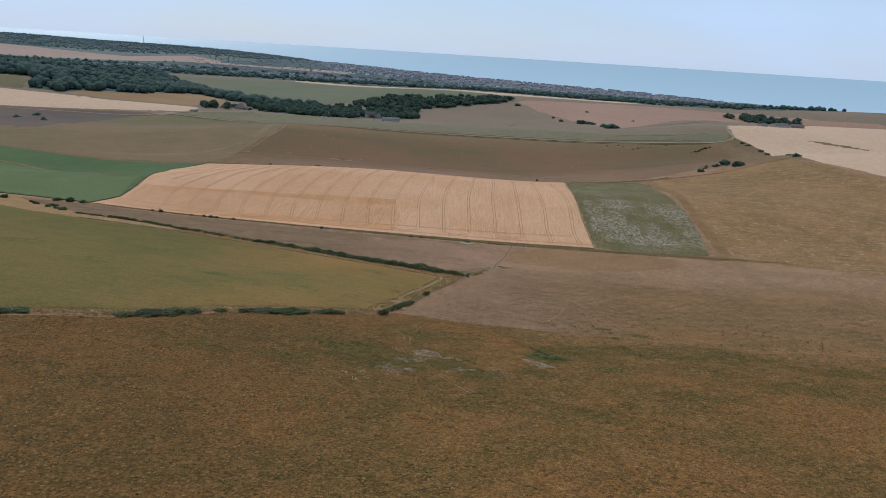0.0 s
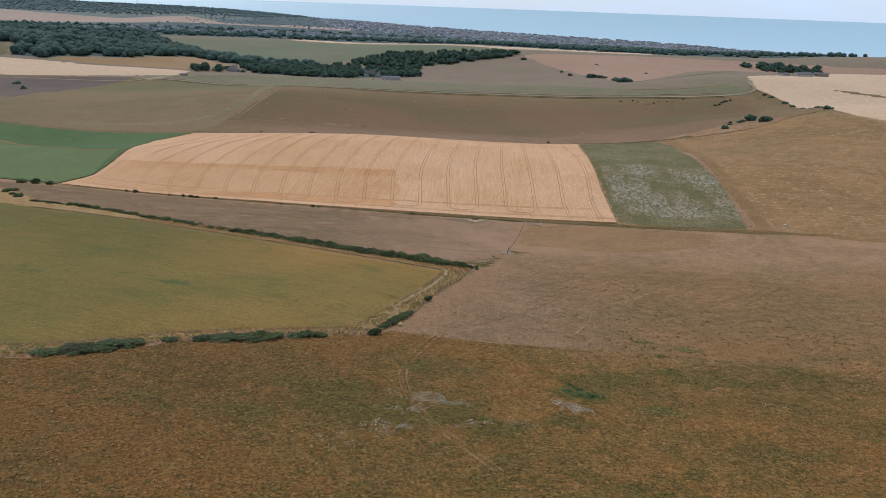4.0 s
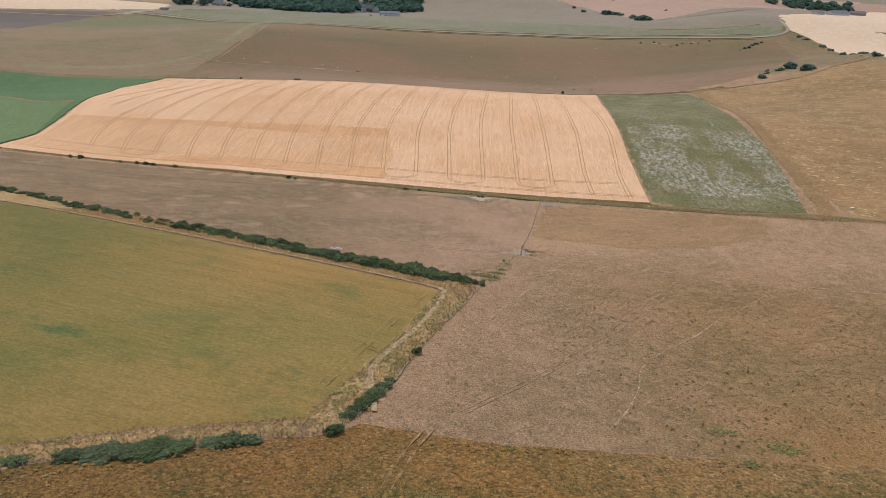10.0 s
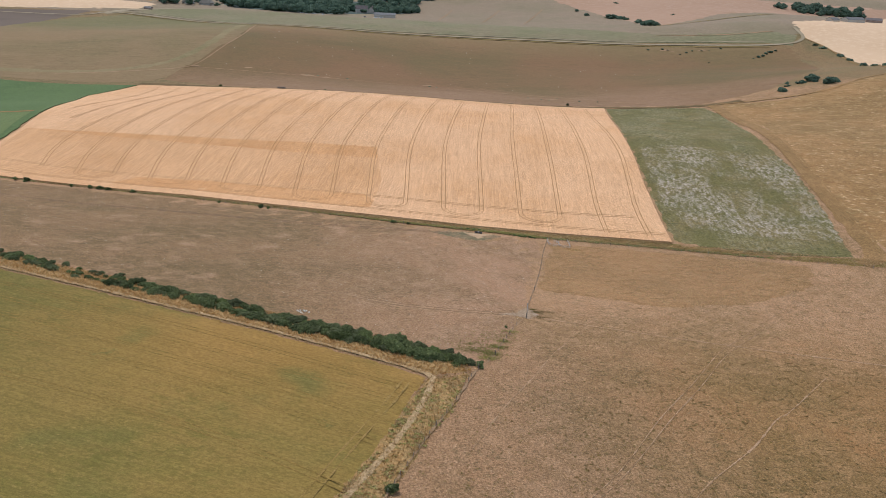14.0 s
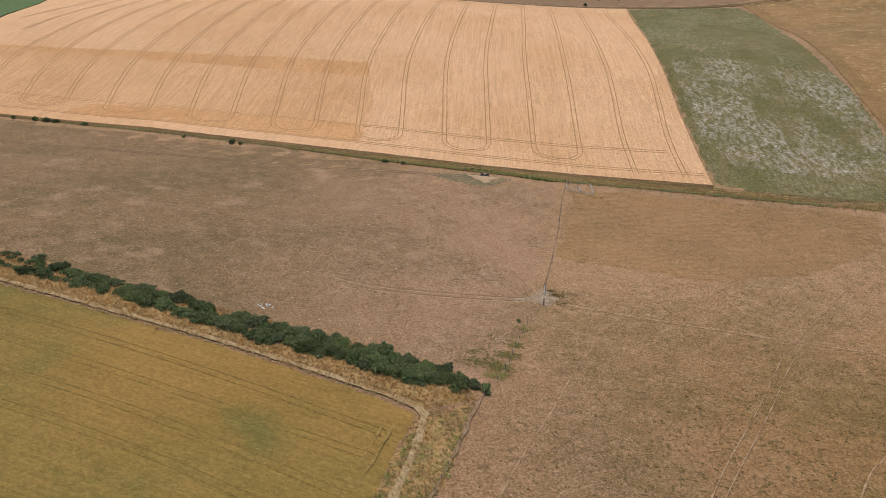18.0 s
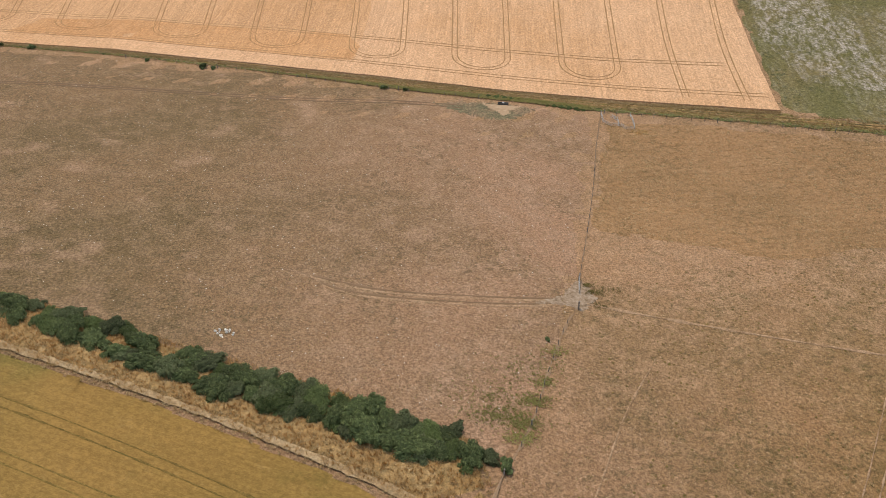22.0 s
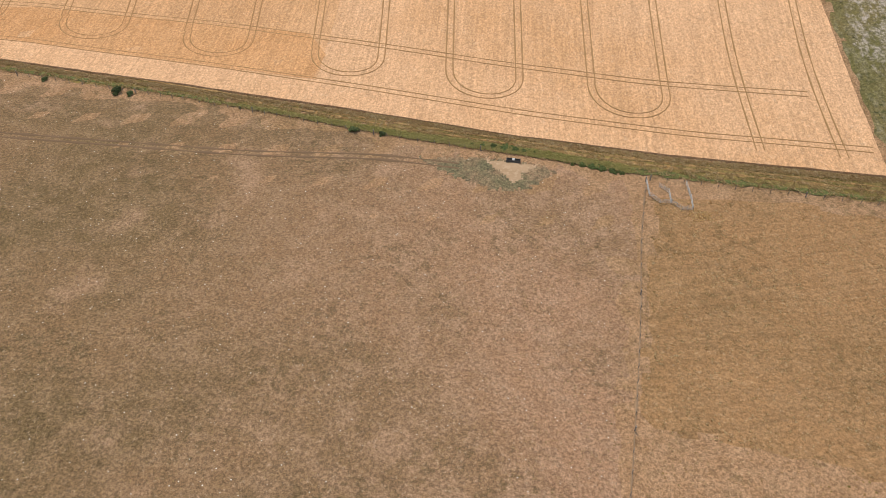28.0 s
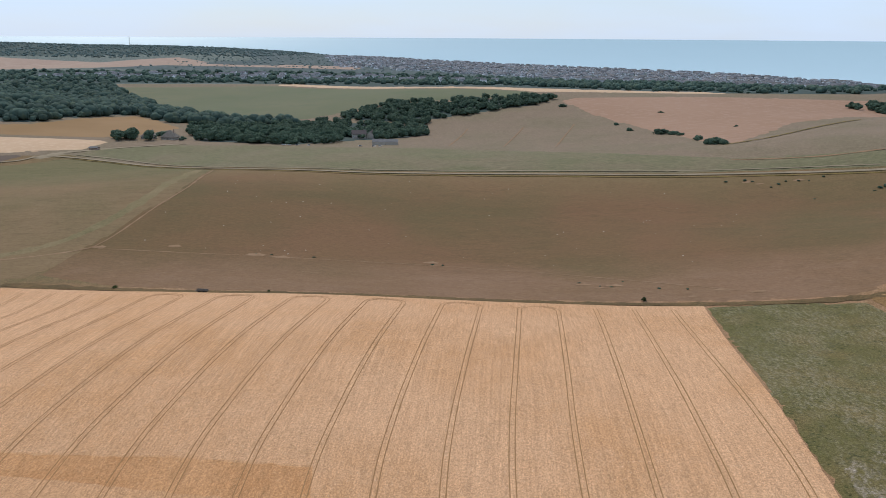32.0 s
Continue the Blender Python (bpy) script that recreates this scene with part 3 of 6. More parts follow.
def height(x, y):
    x, y = np.asarray(x, float), np.asarray(y, float)
    z = np.full(np.broadcast(x, y).shape, BASE)
    for b, row in zip(NEAR_Y, NEAR_HILLS):
        gy = np.exp(-((y - b) / 85) ** 2 / 2)
        for a, k in zip(NEAR_X, row):
            z = z + k * gy * np.exp(-((x - a) / 120) ** 2 / 2)
    for (b, s), row in zip(FAR_Y, FAR_HILLS):
        gy = np.exp(-((y - b) / s) ** 2 / 2)
        for a, k in zip(FAR_X, row):
            z = z + k * gy * np.exp(-((x - a) / (230 if abs(a) < 700 else 380)) ** 2 / 2)
    past = np.clip((y - coast_y(x)) / 60, 0, 1)
    return z * (1 - past) + (SEA_LEVEL - 12) * past


def hz(x, y):
    return float(height(x, y))


# ---- mesh helpers ----
def mesh_of(name, verts, faces, mat, smooth=False):
    me = bpy.data.meshes.new(name)
    me.from_pydata([tuple(map(float, v)) for v in verts], [], [tuple(map(int, f)) for f in faces])
    me.materials.append(mat)
    if smooth:
        me.polygons.foreach_set("use_smooth", [True] * len(me.polygons))
    me.update()
    return me


def part(name, data, mat=None, parent=None, label="", at=None):
    """One mesh object, from a bmesh or a mesh, under a thing or a part."""
    if isinstance(data, bmesh.types.BMesh):
        me = bpy.data.meshes.new(name)
        data.to_mesh(me)
        data.free()
        me.materials.append(mat)
        data = me
    ob = new(name, data)
    ob.parent = parent
    if at is not None:
        ob.matrix_basis = at
    if label:
        ob["label"] = label
    return ob


def thing(name, label, category, group="", at=None, kind=""):
    ob = new(name)
    if at is not None:
        ob.matrix_basis = at
    return tagged(ob, label, category, group, kind)


def smooth_line(pts, step):
    """A Catmull-Rom curve through the plan points, in steps of so many metres."""
    p = [np.array(q, float) for q in pts]
    p = [2 * p[0] - p[1]] + p + [2 * p[-1] - p[-2]]
    out = []
    for i in range(1, len(p) - 2):
        n = max(1, int(np.linalg.norm(p[i + 1] - p[i]) / step))
        for k in range(n):
            u = k / n
            out.append(0.5 * (2 * p[i] + (p[i + 1] - p[i - 1]) * u + (2 * p[i - 1] - 5 * p[i] + 4 * p[i + 1] - p[i + 2]) * u * u
                              + (3 * p[i] - p[i - 1] - 3 * p[i + 1] + p[i + 2]) * u ** 3))
    out.append(p[-2])
    return np.array(out)


def inside(px, py, poly):
    r = np.zeros(px.shape, bool)
    j = len(poly) - 1
    for i in range(len(poly)):
        xi, yi = poly[i]
        xj, yj = poly[j]
        hit = ((yi > py) != (yj > py)) & (px < (xj - xi) * (py - yi) / (yj - yi + 1e-12) + xi)
        r ^= hit
        j = i
    return r


def field(name, outline, mat, lift=0.2, cell=10.0, skirt=0.0, rough_edge=0.35, curved=True, seed=3):
    """A field laid over the hills: an outline in plan, filled with a triangle net and raised by the height of what grows on it."""
    from mathutils.geometry import delaunay_2d_cdt
    rng = np.random.default_rng(seed)
    ring = []
    n = len(outline)
    for i in range(n):
        a, b = np.array(outline[i], float), np.array(outline[(i + 1) % n], float)
        k = max(1, int(np.linalg.norm(b - a) / (cell * 0.5)))
        for u in range(k):
            q = a + (b - a) * u / k
            ring.append(q + rng.normal(0, rough_edge, 2) * (u > 0))
    ring = np.array(ring)
    lo, hi = ring.min(0), ring.max(0)
    gx, gy = np.meshgrid(np.arange(lo[0] + cell * 0.5, hi[0], cell), np.arange(lo[1] + cell * 0.5, hi[1], cell))
    gx, gy = gx.ravel(), gy.ravel()
    ok = inside(gx, gy, ring)
    gx, gy = gx[ok], gy[ok]
    pts = [Vector(q) for q in ring] + [Vector((x, y)) for x, y in zip(gx, gy)]
    m = len(ring)
    vs, _, fs, *_ = delaunay_2d_cdt(pts, [(i, (i + 1) % m) for i in range(m)], [], 1, 1e-4)
    xy = np.array([(v.x, v.y) for v in vs])
    z = height(xy[:, 0], xy[:, 1]) + lift
    if not skirt:
        z[:m] -= lift + 0.03
    verts = [(x, y, w) for (x, y), w in zip(xy, z)]
    faces = [tuple(f) if (xy[f[1]] - xy[f[0]])[0] * (xy[f[2]] - xy[f[0]])[1] - (xy[f[1]] - xy[f[0]])[1] * (xy[f[2]] - xy[f[0]])[0] > 0 else tuple(f)[::-1] for f in fs]
    if skirt:
        base = len(verts)
        for q in ring:
            w = hz(*q)
            verts += [(q[0], q[1], w + lift), (q[0], q[1], w + lift - skirt)]
        for i in range(m):
            a, b = base + 2 * i, base + 2 * ((i + 1) % m)
            faces.append((a, a + 1, b + 1, b))
    return mesh_of(name, verts, faces, mat, True)


def ribbon(name, pts, width, lift, mat, step=4.0, ragged=0.0, seed=5, curved=True, drop=0.05):
    """A strip along a plan line, laid over the land; the middle is a little hollow."""
    rng = np.random.default_rng(seed)
    line = smooth_line(pts, step) if curved else np.array(pts, float)
    d = np.gradient(line, axis=0)
    d /= np.linalg.norm(d, axis=1)[:, None] + 1e-9
    nrm = np.stack([-d[:, 1], d[:, 0]], 1)
    w = width / 2 * (1 + ragged * rng.normal(0, 1, len(line)).clip(-0.9, 1.5))
    rows = [line + nrm * q[:, None] for q in (-1.3 * w - 0.02, -w, 0 * w, w, 1.3 * w + 0.02)]
    verts, faces = [], []
    for k, q in enumerate(rows):
        z = height(q[:, 0], q[:, 1]) + lift - (drop, 0, 0.01, 0, drop)[k]
        verts += [(x, y, v) for (x, y), v in zip(q, z)]
    n = len(line)
    for k in range(4):
        for i in range(n - 1):
            faces.append((k * n + i, k * n + i + 1, (k + 1) * n + i + 1, (k + 1) * n + i)[::-1])
    return mesh_of(name, verts, faces, mat, True)


def joined(name, me, places, mat, smooth=False):
    """Many copies of one small mesh as ONE mesh: places are rows of x, y, z, turn, size."""
    n = len(me.vertices)
    co = np.empty(n * 3)
    me.vertices.foreach_get("co", co)
    co = co.reshape(-1, 3)
    fs = [tuple(p.vertices) for p in me.polygons]
    out = np.empty((len(places), n, 3))
    for i, (x, y, z, a, s) in enumerate(places):
        c, d = math.cos(a) * s, math.sin(a) * s
        out[i, :, 0] = co[:, 0] * c - co[:, 1] * d + x
        out[i, :, 1] = co[:, 0] * d + co[:, 1] * c + y
        out[i, :, 2] = co[:, 2] * s + z
    ln = np.array([len(f) for f in fs])
    flat = np.concatenate([np.array(f) for f in fs])
    all_idx = (flat[None, :] + (np.arange(len(places)) * n)[:, None]).ravel()
    lens = np.tile(ln, len(places))
    big = bpy.data.meshes.new(name)
    big.vertices.add(len(places) * n)
    big.vertices.foreach_set("co", out.ravel())
    big.loops.add(len(all_idx))
    big.loops.foreach_set("vertex_index", all_idx.astype(np.int32))
    big.polygons.add(len(lens))
    big.polygons.foreach_set("loop_start", np.concatenate([[0], np.cumsum(lens)[:-1]]).astype(np.int32))
    big.update(calc_edges=True)
    big.validate()
    if smooth:
        big.polygons.foreach_set("use_smooth", [True] * len(big.polygons))
    big.materials.append(mat)
    return big


def scatter(outline, count, seed, gap=0.0):
    rng = np.random.default_rng(seed)
    p = np.array(outline, float)
    lo, hi = p.min(0), p.max(0)
    out = []
    while len(out) < count:
        q = rng.uniform(lo, hi, (count * 2, 2))
        q = q[inside(q[:, 0], q[:, 1], p)]
        for a in q:
            if gap and any((a[0] - b[0]) ** 2 + (a[1] - b[1]) ** 2 < gap * gap for b in out):
                gap *= 0.9995
                continue
            out.append(a)
            if len(out) >= count:
                break
    return np.array(out)


# ---- the ground, the sea ----
def graded(lo, near_lo, near_hi, hi, fine, grow):
    mid = list(np.arange(near_lo, near_hi + 0.1, fine))
    up, s = [], fine
    while (mid + up)[-1] < hi:
        s = min(s * grow, 90)
        up.append((mid + up)[-1] + s)
    down, s, e = [], fine, near_lo
    while e > lo:
        s = min(s * grow, 90)
        e -= s
        down.append(e)
    return np.array(down[::-1] + mid + up)


gx, gy = graded(-4200, -480, 560, 4200, 12, 1.08), graded(-3200, -460, 1500, 4700, 12, 1.07)
XX, YY = np.meshgrid(gx, gy)
ZZ = height(XX, YY)
nxg, nyg = len(gx), len(gy)
gverts = np.stack([XX.ravel(), YY.ravel(), ZZ.ravel()], 1)
gfaces = [(j * nxg + i, j * nxg + i + 1, (j + 1) * nxg + i + 1, (j + 1) * nxg + i) for j in range(nyg - 1) for i in range(nxg - 1)]
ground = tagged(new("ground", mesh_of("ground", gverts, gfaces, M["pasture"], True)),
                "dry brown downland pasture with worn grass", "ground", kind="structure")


def sea_sheet():
    """Flat water that lifts at the rim to where the true horizon stands."""
    verts, faces = [(0, 0, SEA_LEVEL)], []
    rings = [600, 1500, 2200, 2800, 3400, 3800, 4000, 4150, 4300, 4400, 4480, 4550, 4600, 4640]
    n = 240
    for r in rings:
        rise = max(0.0, (r - 3800) / 840)
        z = SEA_LEVEL + 140.0 * rise ** 2.2
        for k in range(n):
            a = 2 * math.pi * k / n
            verts.append((-30 + r * math.sin(a), -215 + r * math.cos(a), z))
    for k in range(n):
        faces.append((0, 1 + (k + 1) % n, 1 + k))
    for j in range(len(rings) - 1):
        for k in range(n):
            a, b = 1 + j * n + k, 1 + j * n + (k + 1) % n
            faces.append((a, b, b + n, a + n))
    return mesh_of("water", verts, faces, M["sea"], True)


tagged(new("water", sea_sheet()), "pale blue hazy sea reaching the horizon", "sea", kind="structure")

# ---- fields ----
WHEAT = [(70, 89), (23, 97), (-13, 105), (-52, 116), (-96, 127), (-147, 138), (-222, 144), (-279, 152), (-271, 190), (-274, 240), (-284, 305), (-297, 390), (-272, 434), (-200, 414), (-144, 404), (-33, 400), (29, 400), (95, 395), (86, 310), (79, 240), (73, 160)]
STONY = [(71, 88), (103, 76), (142, 74), (147, 112), (150, 160), (154, 219), (165, 300), (172, 352), (168, 385), (130, 394), (96, 396), (87, 310), (80, 240), (74, 160)]
EMERALD = [(-281, 152), (-273, 190), (-276, 240), (-286, 305), (-299, 390), (-275, 434), (-330, 442), (-374, 450), (-442, 464), (-507, 473), (-700, 470), (-700, 190), (-450, 160), (-346, 156)]
BARLEY = [(-31, -64), (-40, -102), (-49, -131), (-56, -156), (-75, -161), (-95, -168), (-130, -186), (-166, -193), (-280, -210), (-420, -190), (-420, 20), (-300, 60), (-257, 20), (-226, 4), (-174, -10), (-110, -31), (-73, -44), (-40, -58)]
FORE = [(-600, -230), (-280, -220), (-166, -202), (-130, -194), (-95, -176), (-56, -162), (-46, -154), (-17, -158), (44, -156), (110, -150), (220, -140), (420, -120), (700, -150), (700, -900), (-600, -900)]
WOOD_A = [(-330, 950), (-207, 950), (-175, 985), (-165, 1020), (-85, 1090), (-66, 1110), (-80, 1180), (-216, 1235), (-266, 1205), (-386, 1110)]
WOOD_B = [(-80, 1190), (-64, 1224), (88, 1288), (118, 1320), (89, 1352), (-41, 1345), (-141, 1355), (-216, 1256)]
covers = [
    ("wheat_field", WHEAT, "wheat", 0.55, 8, 0.5, "field of ripe golden wheat with wheel tracks", "field"),
    ("fallow_field", STONY, "stony", 0.2, 8, 0.0, "green weedy fallow strip with bare chalky streaks", "field"),
    ("green_field", EMERALD, "emerald", 0.5, 10, 0.5, "deep green leafy crop in a dip", "field"),
    ("barley_field", BARLEY, "barley", 0.3, 6, 0.0, "yellow green unripe cereal crop with wheel tracks", "field"),
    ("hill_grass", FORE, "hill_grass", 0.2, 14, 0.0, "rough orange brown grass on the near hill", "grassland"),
    ("far_downland", [(-960, 790), (-430, 860), (-245, 752), (210, 735), (355, 712), (420, 800), (700, 1000), (1000, 1250), (920, 1490), (640, 1425), (100, 1495), (-380, 1800), (-960, 1712)], "far_slope", 0.16, 14, 0.0, "grey brown downland between the far fields", "grassland"),
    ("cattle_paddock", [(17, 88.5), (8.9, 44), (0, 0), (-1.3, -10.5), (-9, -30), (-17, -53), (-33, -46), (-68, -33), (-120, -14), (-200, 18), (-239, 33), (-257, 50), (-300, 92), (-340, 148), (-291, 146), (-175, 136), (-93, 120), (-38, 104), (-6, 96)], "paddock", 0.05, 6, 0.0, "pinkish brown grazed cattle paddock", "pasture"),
    ("far_slope", [(-45, 933), (-60, 1110), (-60, 1225), (20, 1262), (90, 1296), (125, 1310), (160, 1185), (190, 1040), (222, 930), (238, 850), (300, 880), (365, 946), (452, 1021), (470, 980), (430, 860), (385, 800), (372, 742), (350, 757), (232, 775), (133, 845), (52, 895)], "far_slope", 0.4, 14, 0.0, "distant grey brown grazed slope", "grassland"),
    ("golden_hill", [(160, 64), (156, 100), (158, 145), (162, 199), (176, 285), (176, 360), (182, 392), (230, 388), (300, 425), (335, 440), (372, 320), (460, 250), (700, 180), (700, -60), (420, -10), (260, 20)], "gold", 0.2, 12, 0.0, "golden dry grass on a rounded hillside", "grassland"),
    ("golden_strip", [(17.5, 84), (8.5, 40), (5, 21), (23, 18), (46, 11), (80, 20), (110, 40), (120, 66), (69, 77), (40, 82)], "gold_strip", 0.14, 6, 0.0, "golden mown grass strip beside the fence", "grassland"),
    ("grazed_slope", [(-262, 455), (-200, 424), (-144, 412), (-33, 407), (29, 408), (95, 404), (168, 396), (230, 425), (300, 500), (345, 600), (350, 690), (329, 700), (210, 717), (67, 727), (-40, 726), (-131, 722), (-240, 735), (-238, 600), (-252, 528)], "slope", 0.2, 14, 0.0, "shaded brown grazed hillside", "grassland"),
    ("pale_slope", [(-266, 452), (-300, 447), (-374, 458), (-442, 472), (-507, 482), (-760, 480), (-700, 640), (-526, 703), (-480, 800), (-423, 846), (-365, 818), (-246, 740), (-236, 660), (-233, 600), (-246, 530), (-258, 475)], "slope_pale", 0.2, 14, 0.0, "pale green brown grazed hillside", "grassland"),
    ("ridge_band", [(-425, 858), (-365, 831), (-245, 748), (-131, 734), (-40, 738), (67, 739), (210, 729), (329, 712), (355, 700), (372, 735), (350, 751), (223, 770), (81, 868), (-67, 942), (-207, 940), (-330, 925), (-420, 890)], "band", 0.5, 14, 0.0, "grey green grass along the ridge", "grassland"),
    ("ploughed_strip", [(-800, 780), (-674, 800), (-563, 831), (-470, 862), (-484, 826), (-495, 768), (-507, 660), (-530, 603), (-561, 582), (-700, 545), (-900, 540), (-900, 770)], "dark_field", 0.3, 20, 0.0, "dark ploughed strip below the lane", "field"),
    ("beige_field", [(-900, 782), (-674, 812), (-563, 843), (-470, 872), (-428, 885), (-414, 930), (-433, 945), (-485, 949), (-568, 948), (-662, 960), (-755, 964), (-900, 962)], "beige", 0.6, 20, 0.0, "pale ripe cereal field beyond the lane", "field"),
    ("small_field", [(-900, 968), (-755, 968), (-721, 972), (-736, 1028), (-768, 1078), (-802, 1057), (-900, 1060)], "slope_pale", 0.6, 20, 0.0, "brown field beside the wooded hillside", "field"),
    ("orange_field", [(-655, 970), (-568, 953), (-485, 955), (-411, 962), (-384, 1090), (-440, 1160), (-489, 1205), (-530, 1095), (-560, 1030), (-640, 1000)], "orange", 0.6, 20, 0.0, "orange brown cereal field on a rise", "field"),
    ("far_meadow", [(-747, 1670), (-415, 1732), (-149, 1577), (82, 1424), (116, 1345), (89, 1356), (-41, 1350), (-141, 1362), (-213, 1291), (-286, 1226), (-398, 1271), (-505, 1382), (-573, 1445)], "far_green", 0.8, 24, 0.0, "distant grey green meadow framed by woods", "field"),
    ("far_strip", [(-415, 1750), (-149, 1590), (97, 1415), (140, 1420), (420, 1440), (400, 1480), (97, 1480), (-149, 1650), (-380, 1790)], "beige", 0.9, 24, 0.0, "distant pale stubble strip behind the wood", "field"),
    ("far_stubble", [(125, 1315), (140, 1346), (366, 1377), (639, 1351), (900, 1330), (900, 1200), (566, 1196), (420, 1040), (368, 1010), (260, 860), (240, 850), (218, 982), (176, 1140)], "pink", 0.7, 24, 0.0, "distant pinkish stubble field", "field"),
    ("hilltop_wheat", [(381, 782), (389, 810), (480, 900), (579, 960), (800, 1100), (1000, 1000), (900, 600), (700, 330), (480, 270), (385, 312), (352, 399), (350, 440), (393, 600), (395, 670), (378, 721)], "beige", 0.7, 20, 0.0, "pale ripe wheat on the hilltop", "field"),
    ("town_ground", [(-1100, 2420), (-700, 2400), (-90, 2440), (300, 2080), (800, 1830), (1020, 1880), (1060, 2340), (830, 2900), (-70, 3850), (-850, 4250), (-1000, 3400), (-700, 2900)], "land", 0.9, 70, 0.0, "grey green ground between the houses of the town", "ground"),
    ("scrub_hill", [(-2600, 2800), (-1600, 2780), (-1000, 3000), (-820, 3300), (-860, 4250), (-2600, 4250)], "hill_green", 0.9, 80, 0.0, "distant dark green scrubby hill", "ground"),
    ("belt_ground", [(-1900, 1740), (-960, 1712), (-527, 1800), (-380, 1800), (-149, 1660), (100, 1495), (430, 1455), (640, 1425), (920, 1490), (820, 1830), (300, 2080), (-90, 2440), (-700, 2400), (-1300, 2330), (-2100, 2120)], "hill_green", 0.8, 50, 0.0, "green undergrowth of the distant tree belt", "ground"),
    ("hillside_ground", [(-1120, 1650), (-740, 1700), (-573, 1450), (-410, 1195), (-440, 1158), (-492, 1212), (-534, 1102), (-560, 1036), (-640, 1006), (-660, 976), (-716, 978), (-734, 1034), (-768, 1084), (-808, 1062), (-1120, 1062)], "hill_green", 0.7, 30, 0.0, "green undergrowth of the wooded hillside", "ground"),
    ("wood_ground", WOOD_A, "hill_green", 0.5, 30, 0.0, "shaded undergrowth of the wood", "ground"),
    ("wood_ground", WOOD_B, "hill_green", 0.5, 30, 0.0, "shaded undergrowth of the wood", "ground"),
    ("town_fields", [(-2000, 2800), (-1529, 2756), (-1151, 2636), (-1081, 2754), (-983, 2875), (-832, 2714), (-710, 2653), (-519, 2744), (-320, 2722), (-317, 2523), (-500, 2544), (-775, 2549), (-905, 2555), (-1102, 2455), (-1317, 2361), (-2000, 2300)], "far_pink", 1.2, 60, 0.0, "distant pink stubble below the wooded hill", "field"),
]
# the green drifts of the near hill: middle and reach of each
WEEDY = ((-58, -207, 13, 13, 1), (-45, -214, 14, 9, 1), (-30, -212, 10, 8, 1), (-20, -218, 9, 8, 1), (12, -184, 16, 9, 0.9), (38, -176, 20, 9, 0.8), (66, -170, 20, 10, 0.75), (52, -190, 10, 5, 0.7), (20, -201, 5, 3.5, 0.9), (2, -195, 8, 6, 1), (-38, -183, 8, 4, 0.8), (-22, -240, 26, 10, 0.5), (6, -243, 20, 10, 0.5), (40, -222, 22, 9, 0.5), (-74, -218, 14, 9, 0.65), (-50, -250, 20, 7, 0.45), (80, -205, 20, 10, 0.5), (-95, -215, 16, 7, 0.45), (110, -185, 30, 12, 0.6), (-5, -212, 7, 4, 0.9), (35, -150, 16, 6, 0.6), (70, -145, 20, 6, 0.6))


def weedy(x, y):
    """How thickly the green drifts stand at x, y."""
    z = np.zeros(np.shape(x))
    for a, b, wx, wy, most in WEEDY:
        z = np.maximum(z, most * np.exp(-((x - a) / wx) ** 2 - ((y - b) / wy) ** 2))
    small = np.sin(0.19 * x + 1.7 * np.sin(0.13 * y + 0.4)) * np.sin(0.33 * y + 1.4 * np.sin(0.16 * x)) + 0.5 * np.sin(0.61 * x + 2.1 * np.sin(0.4 * y)) * np.sin(0.83 * y + 1.2 * np.sin(0.5 * x + 1))
    return np.clip(z + 0.24 * small * np.clip((-162 - y) / 20, 0, 1), 0, 1)   # and little clumps between


HILL_NEAR = [(-150, -200), (-95, -178), (-56, -164), (-17, -159), (60, -156), (150, -150), (190, -200), (150, -300), (-150, -310)]
cover_of = {}
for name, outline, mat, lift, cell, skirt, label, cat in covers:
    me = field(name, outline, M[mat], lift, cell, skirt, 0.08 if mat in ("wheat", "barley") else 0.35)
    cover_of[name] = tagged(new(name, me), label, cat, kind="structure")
wheat = cover_of["wheat_field"]
LUSH = ((-118, -123, 8, 4, 0.8), (-107, -69, 6, 3, 0.45), (-65, -136.5, 4, 3, 0.8), (-156, -83, 14, 5, 0.7), (-110, -134, 16, 5, 0.4), (-49.6, -94, 3, 2, 0.5), (-134, -117, 14, 7, 0.35), (-80, -132, 12, 5, 0.3), (-170, -120, 22, 8, 0.45), (-210, -90, 24, 9, 0.5), (-60, -142, 8, 3, 0.3), (-190, -160, 18, 8, 0.4))
barley_mesh = cover_of["barley_field"].data
co = np.empty(len(barley_mesh.vertices) * 3)
barley_mesh.vertices.foreach_get("co", co)
lush = sum(most * np.exp(-((co[0::3] - a) / wx) ** 2 - ((co[1::3] - b) / wy) ** 2) for a, b, wx, wy, most in LUSH)
barley_mesh.attributes.new("growth", "FLOAT", "POINT").data.foreach_set("value", np.clip(lush, 0, 1).astype(np.float32))
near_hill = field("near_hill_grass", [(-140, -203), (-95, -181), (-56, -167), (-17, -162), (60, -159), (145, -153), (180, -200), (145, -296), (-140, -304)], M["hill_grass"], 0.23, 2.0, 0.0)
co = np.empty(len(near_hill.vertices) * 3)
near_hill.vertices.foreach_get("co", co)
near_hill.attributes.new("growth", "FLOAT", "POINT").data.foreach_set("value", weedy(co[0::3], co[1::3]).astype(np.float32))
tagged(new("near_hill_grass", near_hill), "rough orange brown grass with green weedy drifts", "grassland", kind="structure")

part("rusty_band", field("rusty_band", [(-66, 229), (-110, 235), (-184, 238), (-268, 237), (-230, 232), (-184, 228), (-140, 224), (-110, 219), (-64, 211)], M["wheat_orange"], 0.60, 6, 0.02, 0.3), parent=wheat, label="rust coloured band of riper wheat")
